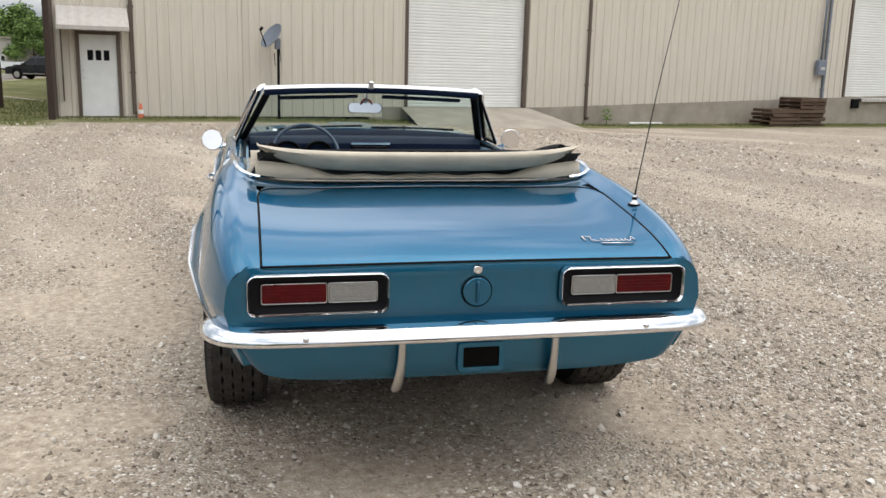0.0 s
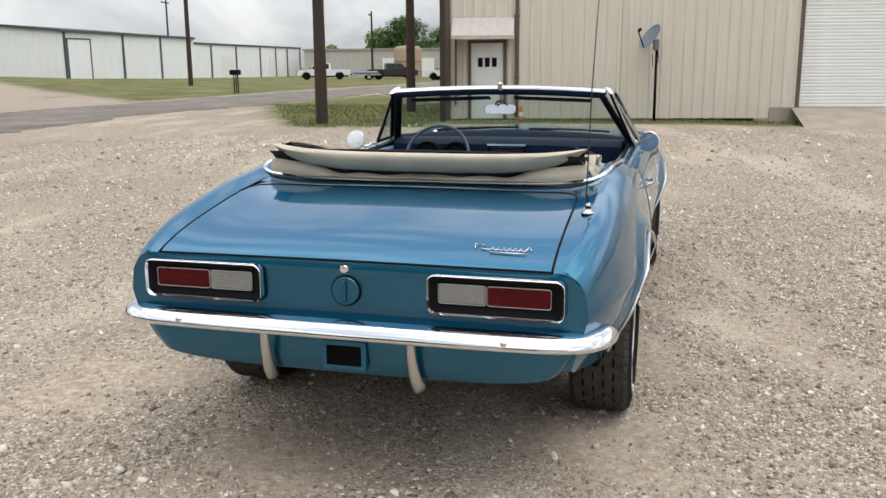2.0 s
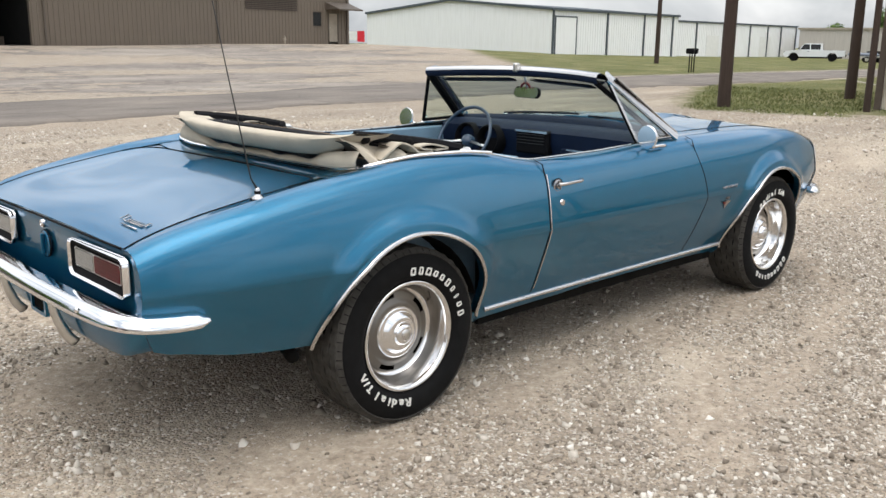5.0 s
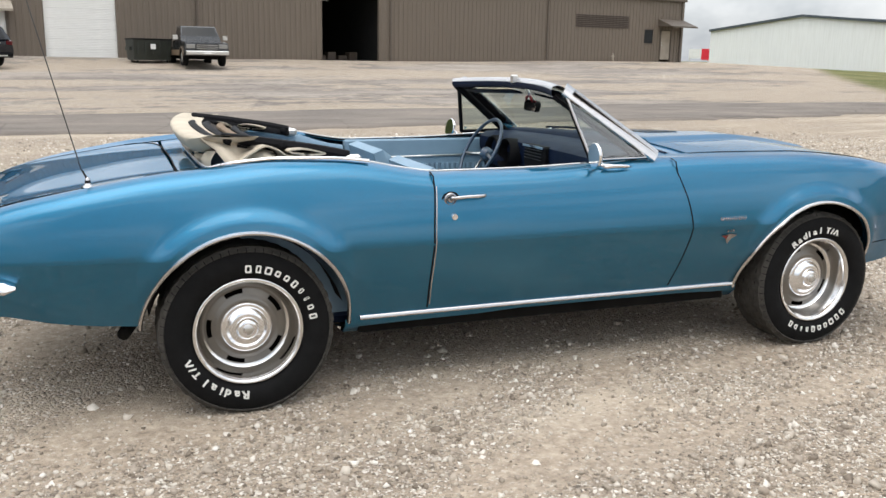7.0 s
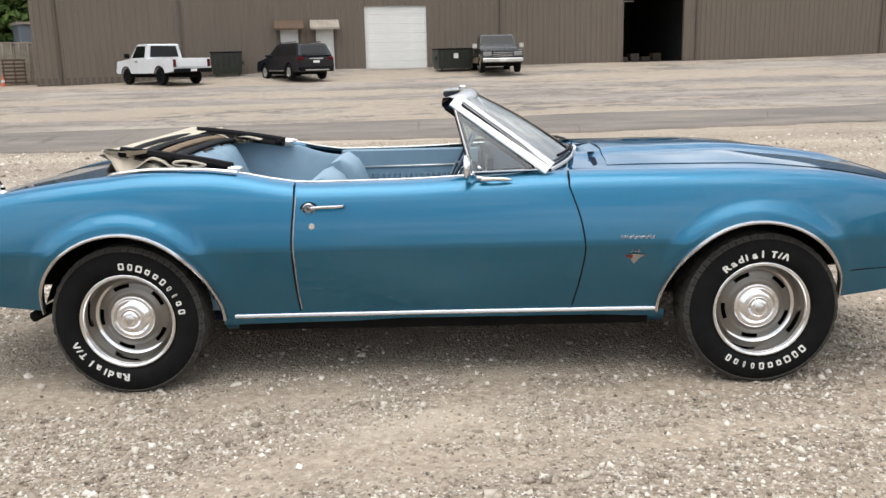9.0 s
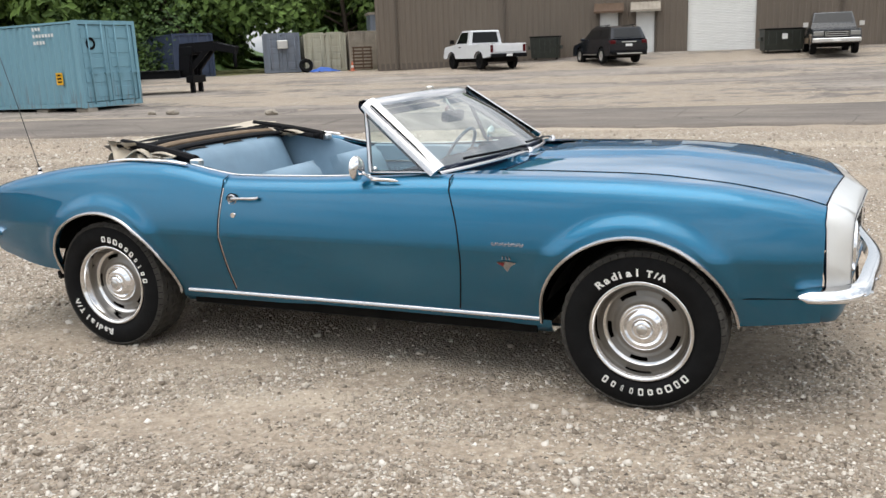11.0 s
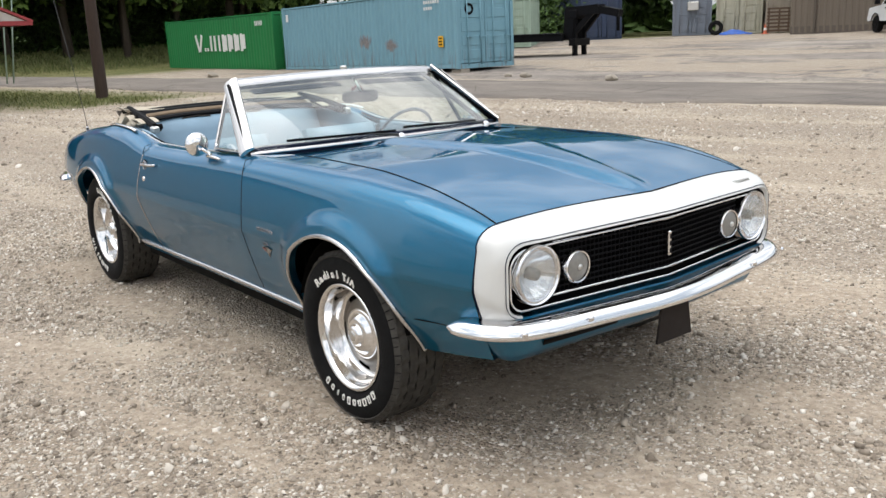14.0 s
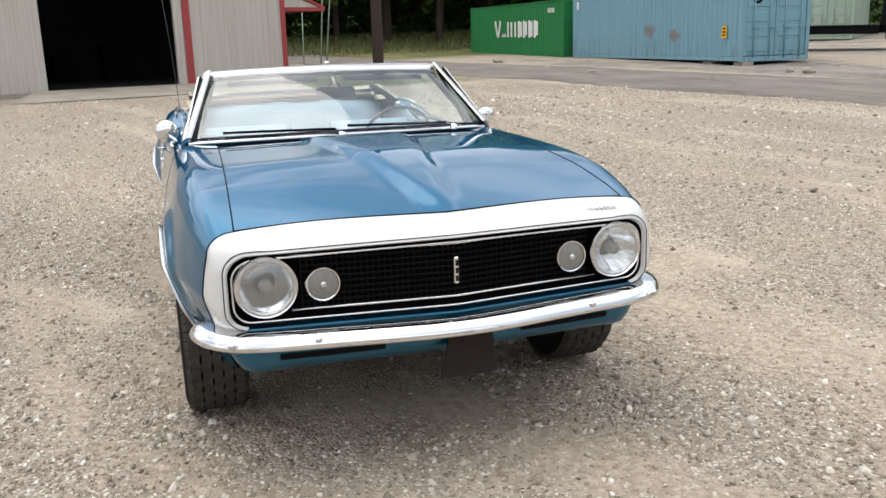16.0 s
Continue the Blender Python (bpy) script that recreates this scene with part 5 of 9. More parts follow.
    # polished trim ring, deep lip
    G().lathe([(0.208, 0.09), (0.212, 0.1), (0.209, 0.107), (0.203, 0.108), (0.196, 0.103), (0.190, 0.088), (0.183, 0.05), (0.176, 0.022), (0.168, 0.012), (0.158, 0.010)], 96, turn).ob("trim_ring", LIP, w, 60, "polished trim ring")
    # grey disc with five slots
    d = G()
    N = 100
    rows = []
    for k in range(N + 1):
        a = 2 * math.pi * k / N
        rows.append([(r * math.cos(a), r * math.sin(a), h) for r, h in ((0.160, 0.010), (0.157, 0.018), (0.151, 0.022), (0.133, 0.024), (0.124, 0.026), (0.118, 0.032), (0.106, 0.034), (0.096, 0.034))])
    g = G().grid(rows)
    keep = []
    for f in g.f:
        c = sum((Vector(g.v[i]) for i in f), Vector()) / 4
        a = math.degrees(math.atan2(c.y, c.x)) % 72
        if 0.134 < c.xy.length < 0.150 and 22 < a < 50:
            continue
        keep.append(f)
    g.f = keep
    d.add(g.v, g.f, turn)
    d.ob("wheel_disc", WHEEL_GREY, w, 40, "silver painted slotted disc")
    G().lathe([(0.0, -0.03), (0.2, -0.03), (0.2, 0.04)], 40, turn).ob("barrel", DARK, w, 40)
    G().lathe([(0.1, 0.028), (0.098, 0.040), (0.09, 0.044), (0.084, 0.041), (0.078, 0.044), (0.068, 0.058), (0.056, 0.063), (0.046, 0.061), (0.042, 0.063), (0.040, 0.073), (0.034, 0.079), (0.024, 0.081), (0.0, 0.082)], 48, turn).ob("hub_cap", CHROME, w, 60, "chrome hub cap")
    G().lathe([(0.0, 0.0835), (0.02, 0.0835), (0.022, 0.081)], 24, turn).ob("emblem", STEEL, w, True)
    return w


def bumper(parent, name, path, zc, height, label):
    """A chrome blade swept along its plan: path is points on the blade's mid line, from one end round to the other."""
    pts = spline(path, 60)
    rows = []
    n = len(pts)
    for i, p in enumerate(pts):
        d = (pts[min(i + 1, n - 1)] - pts[max(i - 1, 0)]).normalized()
        out = d.cross(Vector((0, 0, 1))).normalized()
        e = min(i, n - 1 - i) / 3.0
        k = min(1.0, math.sqrt(max(0.0, 1 - (1 - min(1, e)) ** 2)) + 0.3)
        h = height * k
        sec = [(-0.045, -0.46), (-0.006, -0.5), (0.018, -0.45), (0.028, -0.34), (0.030, -0.22), (0.025, 0.0), (0.017, 0.22), (0.006, 0.40), (-0.008, 0.48), (-0.04, 0.5)]
        rows.append([p + out * (a * (0.5 + 0.5 * k)) + Vector((0, 0, b * h)) for a, b in sec])
    g = G().grid(rows, closed=True)
    g.cap(rows[0])
    g.cap(rows[-1])
    b = g.ob(name, CHROME, parent, 50, label)
    return b


def ring_tube(m, prof, r, n, name, mat, parent):
    pts = [m @ Vector((a, b, 0)) for a, b in prof]
    return G().tube(pts, r, n, closed=True).ob(name, mat, parent, True)


def build_tail(car):
    # the flat panel between the quarters; IN and UP set the whole tail face
    IN, UP = 0.017, 0.008
    rows = []
    for i in range(41):
        y = -0.775 + 1.55 * i / 40
        row = []
        for k in range(13):
            z = 0.545 + 0.215 * k / 12
            lim = side_y(-0.969, z) + 0.001 - 0.068 * clamp01((z - 0.70) / 0.075) ** 2
            e = abs(y) / 0.775
            yy = math.copysign(min(abs(y), lim) if e < 0.99 else lim, y)
            x = -0.988 - 0.012 * (0.62 - z) * (1 - ease(0.86, 1.0, e)) + 0.002 * ease(0.86, 1.0, e) + 0.012 * math.sin(math.pi * (z - 0.545) / 0.215) * (1 - ease(0.8, 0.98, e))
            if k == 12:
                x, z = -0.972 - 0.012 * ease(0.84, 0.95, e), 0.772
            zt = z + UP * clamp01((z - 0.545) / 0.1)
            row.append((x + IN, yy, min(zt, top_z(-0.966, yy) + 0.001)))
        rows.append(row)
    G().grid(rows).ob("tail_panel", PAINT, car, 40)
    # seam trim over the panel
    G().tube(spline([(-0.99 + IN, .662, .767 + UP), (-0.996 + IN, .35, .77 + UP), (-0.996 + IN, 0, .771 + UP), (-0.996 + IN, -.35, .77 + UP), (-0.99 + IN, -.662, .767 + UP)], 30), 0.0042, 6).ob("seam", BLACK, car, True)
    for s in (1, -1):
        lamp = new("tail_lamp")
        lamp.parent = car
        lamp["label"] = "red and white tail lamp in a chrome bezel"
        m = Matrix(((0, 0, -1, -0.99 + IN), (s, 0, 0, s * 0.494), (0, 1, 0, 0.681 + UP), (0, 0, 0, 1)))
        w, h = 0.432, 0.130
        bez = G()
        o, q, i2 = rrect(w, h, 0.028), rrect(w - 0.008, h - 0.008, 0.026), rrect(w - 0.02, h - 0.02, 0.021)
        rows = [[m @ Vector((a, b, 0.0)) for a, b in o], [m @ Vector((a, b, 0.02)) for a, b in rrect(w - 0.004, h - 0.004, 0.027)], [m @ Vector((a, b, 0.022)) for a, b in q], [m @ Vector((a, b, 0.012)) for a, b in i2]]
        bez.grid(rows, closed=True)
        bez.ob("bezel", CHROME, lamp, 40, "chrome bezel")
        # the housing is a tray that slopes in to the lenses
        tray = [[m @ Vector((a, b, d)) for a, b in rrect(w - e, h - f, 0.02)] for e, f, d in ((0.02, 0.02, 0.013), (0.075, 0.06, 0.0025), (0.2, 0.128, 0.002))]
        G().grid(tray, closed=True).cap(tray[-1]).ob("housing", BLACK, lamp)
        # the outer lens is red, the inner one white
        for x0, x1, mat, nm in ((-0.022, 0.170, RED_LENS, "red_lens"), (-0.176, -0.030, CLEAR_LENS, "reversing_lens")):
            c, ww = (x0 + x1) / 2, x1 - x0
            l = G()
            rr = []
            for sc, d in ((1.0, 0.002), (1.0, 0.008), (0.94, 0.012)):
                rr.append([m @ Vector((c + a * (1 if sc == 1 else 0.97), b * sc + 0.004, d)) for a, b in rrect(ww, 0.058, 0.006, 3)])
            l.grid(rr, closed=True).cap(rr[-1])
            l.ob(nm, mat, lamp, 40)
            for k in range(5):
                zz = -0.018 + 0.011 * k
                G().box(c - ww * 0.44, c + ww * 0.44, zz - 0.001, zz + 0.001, 0.0118, 0.0132, m).ob("lens_rib", mat, lamp)
            ring_tube(m @ Matrix.Translation((c, 0.004, 0.009)), rrect(ww + 0.003, 0.061, 0.007, 3), 0.0018, 5, "lens_trim", STEEL, lamp)
    # lock and fuel cap
    m = Matrix(((0, 0, -1, -0.983 + IN), (1, 0, 0, -0.004), (0, 1, 0, 0.743 + UP), (0, 0, 0, 1)))
    G().lathe([(0.015, 0.0), (0.015, 0.01), (0.012, 0.013), (0.006, 0.013), (0.005, 0.01), (0.0, 0.01)], 24, m).ob("boot_lock", CHROME, car, 40)
    m = Matrix(((0, 0, -1, -0.981 + IN), (1, 0, 0, -0.005), (0, 1, 0, 0.67 + UP), (0, 0, 0, 1)))
    cap = G().lathe([(0.047, 0.0), (0.047, 0.006), (0.044, 0.009), (0.0, 0.0095)], 40, m).ob("fuel_cap", PAINT, car, 40)
    G().lathe([(0.0465, 0.006), (0.048, 0.0075), (0.0505, 0.002)], 40, m).ob("cap_ring", BLACK, cap, True)
    G().box(-0.004, 0.004, -0.036, 0.036, 0.008, 0.022, m, 0.003).ob("cap_grip", PAINT, cap)
    # valance under the bumper
    plan = [(-0.90, 1.0), (-0.945, 0.993), (-0.975, 0.955), (-0.992, 0.86), (-1.0, 0.6), (-1.003, 0.3), (-1.005, 0.0)]
    plan += [(x, -f) for x, f in reversed(plan[:-1])]
    rows = []
    for x, f in [tuple(p.xy) for p in spline([(x, f, 0) for x, f in plan], 48)]:
        row = []
        lift = 0.04 * abs(f) ** 5
        for z, o in ((0.56, 0.0), (0.51, 0.0), (0.465, 0.006), (0.43, 0.016), (0.404, 0.034), (0.392, 0.09)):
            row.append((x + o * (1 - abs(f) ** 6), f * (side_y(-0.905, z) + 0.001 - o * 0.5 * abs(f) ** 6), z + lift))
        rows.append(row)
    G().grid(rows).ob("rear_valance", PAINT, car, 40)
    pl = G()
    m = Matrix(((0, 0, -1, -1.006), (1, 0, 0, -0.012), (0, 1, 0, 0.478), (0, 0, 0, 1)))
    o, a, b = rrect(0.155, 0.098, 0.012), rrect(0.15, 0.094, 0.012), rrect(0.118, 0.066, 0.006)
    rr = [[m @ Vector((p, q, 0.0)) for p, q in o], [m @ Vector((p, q, 0.012)) for p, q in a], [m @ Vector((p, q, 0.012)) for p, q in b], [m @ Vector((p, q, 0.003)) for p, q in b]]
    pl.grid(rr, closed=True)
    p = pl.ob("plate_recess", PAINT, car, 40)
    G().cap([m @ Vector((p_, q, 0.0035)) for p_, q in b]).ob("recess_back", DARK, p)
    bp = [(-0.79, .830, .560), (-.86, .826, .561), (-.93, .808, .563), (-.995, .762, .566), (-1.038, .655, .570), (-1.06, .4, .573), (-1.068, 0, .575)]
    path = bp + [(x, -y, z) for x, y, z in reversed(bp[:-1])]
    b = bumper(car, "rear_bumper", path, 0.57, 0.052, "chrome rear bumper")
    for s in (1, -1):
        G().lathe([(0.0, 0.008), (0.008, 0.006), (0.011, 0.0)], 14, Matrix(((0, 0, -1, -1.074), (1, 0, 0, s * 0.54), (0, 1, 0, 0.576), (0, 0, 0, 1)))).ob("bolt", CHROME, b, True)
        gd = G()
        gd.tube(spline([(-1.05, s * .246, .562), (-1.043, s * .247, .50), (-1.028, s * .249, .45), (-1.008, s * .252, .405), (-0.985, s * .255, .378)], 14), [0.0095 + 0.0004 * k for k in range(15)], 10, flat=1.45)
        gd.ob("bumper_guard", STEEL, car, True, label="dull grey bumper guard")
    G().cyl((-0.40, -0.60, 0.35), (-0.45, -0.765, 0.335), 0.024, 0.024, 14).ob("tailpipe", DARK, car, True)


def build_nose(car):
    """White band round the grille, the grille, lamps, bumper and valance."""
    def ring_back():
        out = []
        for k in range(13):
            z = 0.525 + 0.24 * k / 12
            out.append(Vector((3.408 + 0.012 * (0.77 - z) / 0.24, -side_y(3.41, z), z)))
        for k in range(1, 8):
            a = radians(90 * k / 8)
            y0 = side_y(3.41, 0.765)
            out.append(Vector((3.405 + 0.005 * k / 8, -(y0 - 0.085 * (1 - math.cos(a))), 0.765 + (SHOULDER(3.41) - 0.765) * math.sin(a))))
        ye = side_y(3.41, 0.765) - 0.085
        for k in range(21):
            y = ye * (1 - k / 20)
            x = 3.408 + 0.07 * (1 - y / ye)
            out.append(Vector((x, -y, top_z(x, y) if k else SHOULDER(3.41))))
        return out

    def ring_front(ins=0.0, dx=0.0):
        out = []
        w, zt, zb, rc = 0.728 - ins, 0.790 - ins, 0.542 + ins, 0.055
        X = lambda y: 3.505 + 0.075 * (1 - abs(y) / 0.724) + dx
        for k in range(6):
            a = radians(90 * k / 6)
            y = w - rc * (1 - math.sin(a))
            out.append(Vector((X(y), -y, zb + rc * (1 - math.cos(a)))))
        for k in range(7):
            z = zb + rc + (zt - 0.075 - zb - rc) * k / 6
            out.append(Vector((X(w), -w, z)))
        for k in range(1, 8):
            a = radians(90 * k / 8)
            y = w - 0.075 * (1 - math.cos(a))
            out.append(Vector((X(y), -y, zt - 0.075 + 0.065 * math.sin(a))))
        for k in range(21):
            y = (w - 0.075) * (1 - k / 20)
            out.append(Vector((X(y), -y, zt - 0.010 * (1 - k / 20))))
        return out

    B, A = ring_back(), ring_front()
    rings = [B]
    for t, push in ((0.25, 0.009), (0.55, 0.017), (0.8, 0.013), (0.93, 0.006)):
        ring = []
        for b, a in zip(B, A):
            p = b.lerp(a, t)
            o = Vector((0.35, 0.9 * (p.y / 0.8 if abs(p.y) > 0.6 else 0), 0.9 if p.z > 0.74 else 0.1))
            ring.append(p + o.normalized() * push * (0.3 if abs(p.y) < 0.62 else 1.0))
        rings.append(ring)
    rings.append(A)
    rings.append(ring_front(0.006, -0.012))
    rows = []
    for r in rings:
        rows.append(list(r) + [Vector((p.x, -p.y, p.z)) for p in reversed(r[:-1])])
    band = G().grid(rows).ob("nose_band", WHITE_STRIPE, car, 50, "white painted nose band")
    strip([p + Vector((0.0015, 0, 0.0012)) for p in rows[4]], 0.003, 0.0012, "pinstripe", DASH, band, (0.7, 0, 0.6))
    ns = G()
    for k in range(7):
        y = 0.51 + 0.017 * k
        x = 3.462 + 0.05 * (1 - y / 0.72)
        ns.tube([(x, y, 0.822), (x + 0.012, y + 0.008, 0.812), (x + 0.002, y + 0.014, 0.82)], 0.0024, 5)
    ns.ob("nose_script", STEEL, band, True, "chrome script strokes")
    edge = [Vector((p.x - 0.002, p.y * 1.003, p.z + 0.001)) for p in rows[0]]
    strip(edge, 0.004, 0.0018, "pinstripe", DASH, band, (1, 0, 0.4))
    half = ring_front(0.018, -0.014)
    loop = half + [Vector((p.x, -p.y, p.z)) for p in reversed(half[:-1])]
    yl = loop[0].y
    loop += [Vector((3.491 + 0.075 * (1 - abs(yl * q) / 0.724), -yl * q, loop[0].z)) for q in [1 - 2 * k / 20 for k in range(1, 20)]]
    g = G().tube(loop, 0.0042, 6, closed=True)
    g.ob("grille_surround", CHROME, car, True, "thin chrome surround")
    # black recess
    rec = ring_front(0.006, -0.012)
    rec2 = [Vector((p.x - 0.075, p.y, p.z)) for p in rec]
    full = lambda r: list(r) + [Vector((p.x, -p.y, p.z)) for p in reversed(r[:-1])]
    G().grid([full(rec), full(rec2)]).ob("grille_recess", BLACK, car, 40)
    G().grid([[Vector((3.505 + 0.075 * (1 - abs(y) / .724) - 0.085, y, z)) for y in [-.738 + 1.476 * k / 24 for k in range(25)]] for z in (0.53, 0.6, 0.7, 0.785)]).ob("grille_back", DARK, car)
    # lower lip of the opening, body blue with a thin bright line
    low = [(3.512 + 0.075 * (1 - abs(y) / .724), y, 0.543) for y in [-.70 + 1.40 * k / 24 for k in range(25)]]
    rows = [[(x - 0.05, y, 0.543) for x, y, z in low], [(x - 0.014, y, 0.541) for x, y, z in low], [(x - 0.012, y, 0.535) for x, y, z in low], [(x - 0.05, y, 0.485) for x, y, z in low]]
    G().grid(rows).ob("lower_lip", PAINT, car, 40)
    # grille mesh of bars
    X = lambda y: 3.462 + 0.075 * (1 - abs(y) / 0.724)
    gr = new("grille")
    gr.parent = car
    gr["label"] = "black cross-barred grille"
    for k in range(9):
        z = 0.592 + 0.0195 * k
        G().tube([(X(y) + 0.016, y, z) for y in (-0.5, 0.0, 0.5)], 0.0032, 5).ob("bar", BLACK, gr)
    up = None
    for k in range(53):
        y = -0.494 + 0.019 * k
        if up is None:
            up = G().box(0, 0.013, -0.0016, 0.0016, 0.58, 0.765).ob("upright_bar", BLACK, gr)
            o = up
        else:
            o = new("upright_bar", up.data)
            o.parent = gr
        o.location = (X(y), y, 0)
    for z in (0.588, 0.766):
        G().tube([(X(y) + 0.02, y, z) for y in (-0.53, -0.25, 0.0, 0.25, 0.53)], 0.0042, 6).ob("grille_trim", CHROME, gr, True)
    G().box(-0.0085, 0.0085, -0.046, 0.046, 0, 0.014, Matrix(((0, 0, 1, 3.555), (1, 0, 0, 0), (0, 1, 0, 0.676), (0, 0, 0, 1))), 0.004).ob("grille_emblem", CHROME, gr)
    for z in (0.65, 0.676, 0.702):
        G().box(3.569, 3.571, -0.0035, 0.0035, z - 0.009, z + 0.009).ob("emblem_bar", BLACK, gr)
    for s in (1, -1):
        hl = new("headlamp")
        hl.parent = car
        hl["label"] = "round headlamp in a chrome ring"
        m = Matrix(((0, 0, 1, 3.475), (s, 0, 0, s * 0.607), (0, 1, 0, 0.672), (0, 0, 0, 1)))
        G().lathe([(0.1, 0.0), (0.1, 0.036), (0.0975, 0.042), (0.0935, 0.04), (0.09, 0.028), (0.084, 0.03), (0.081, 0.036)], 40, m).ob("ring", CHROME, hl, 50, "chrome ring")
        G().lathe([(0.082, 0.034), (0.06, 0.006), (0.03, -0.014), (0.0, -0.02)], 32, m).ob("reflector", CHROME, hl, True)
        G().lathe([(0.082, 0.034), (0.068, 0.045), (0.045, 0.052), (0.0, 0.056)], 32, m).ob("lens", HEAD_GLASS, hl, True, "fluted clear glass")
        G().lathe([(0.022, 0.0), (0.02, 0.03), (0.0, 0.034)], 16, m).ob("bulb", CLEAR_LENS, hl, True)
        pk = new("parking_lamp")
        pk.parent = car
        pk["label"] = "small round parking lamp"
        m = Matrix(((0, 0, 1, 3.492), (s, 0, 0, s * 0.431), (0, 1, 0, 0.668), (0, 0, 0, 1)))
        G().lathe([(0.058, 0.0), (0.058, 0.03), (0.054, 0.036), (0.049, 0.034)], 32, m).ob("ring", CHROME, pk, 50)
        G().lathe([(0.049, 0.03), (0.035, 0.036), (0.0, 0.04)], 28, m).ob("lens", CLEAR_LENS, pk, True)
        G().lathe([(0.01, 0.04), (0.008, 0.046), (0.0, 0.047)], 12, m).ob("screw", STEEL, pk, True)
    # bumper, with bolts
    bp = [(3.325, -.822, .512), (3.39, -.816, .513), (3.45, -.798, .514), (3.505, -.762, .514), (3.552, -.69, .512), (3.598, -.4, .508), (3.635, 0, .504)]
    path = bp + [(x, -y, z) for x, y, z in reversed(bp[:-1])]
    b = bumper(car, "front_bumper", path, 0.52, 0.054, "chrome front bumper")
    for y, x in ((-.73, 3.583), (.73, 3.583), (-.47, 3.622), (.47, 3.622)):
        G().lathe([(0.0, 0.008), (0.008, 0.006), (0.011, 0.0)], 14, Matrix(((0, 0, 1, x - 0.006), (1, 0, 0, y), (0, 1, 0, 0.518), (0, 0, 0, 1)))).ob("bolt", CHROME, b, True)
    plan = [(3.395, 1.0), (3.43, 0.995), (3.465, 0.965), (3.495, 0.88), (3.515, 0.7), (3.535, 0.35), (3.545, 0.0)]
    full = plan + [(x, -f) for x, f in reversed(plan[:-1])]
    rows = []
    for x, f in [tuple(p.xy) for p in spline([(x, f, 0) for x, f in full], 48)]:
        row = []
        for z, o in ((0.525, -0.012), (0.49, 0.0), (0.45, -0.002), (0.412, -0.012), (0.384, -0.04), (0.368, -0.12)):
            row.append((x + o * (1 - abs(f) ** 6), -f * (side_y(3.40, z) - 0.001 + min(0.0, o) * 0.4 * abs(f) ** 6), z))
        rows.append(row)
    v = G().grid(rows).ob("front_valance", PAINT, car, 40)
    for s in (1, -1):
        slot = curve([(0.0, 3.545), (0.27, 3.536), (0.55, 3.516), (0.69, 3.496)])
        strip([(slot(0.24 + 0.034 * k) - 0.006, s * (0.24 + 0.034 * k), 0.436) for k in range(11)], 0.020, 0.003, "air_slot", BLACK, v, (1, 0, -0.3))
    pb = G()
    for x, fl in ((3.56, False), (3.55, True)):
        pb.grid([[(x, -0.025, 0.455), (x, 0.125, 0.455)], [(x + 0.012, -0.065, 0.31), (x + 0.012, 0.135, 0.31)]], flip=fl)
    pb.grid([[(3.55, -.025, .455), (3.56, -.025, .455)], [(3.562, -.065, .31), (3.572, -.065, .31)]]).grid([[(3.562, -.065, .31), (3.562, .135, .31)], [(3.572, -.065, .31), (3.572, .135, .31)]])
    pb.ob("plate_bracket", plain("dark_brown_plate", srgb(34, 26, 22), 0.9), car, label="dark bent plate bracket")


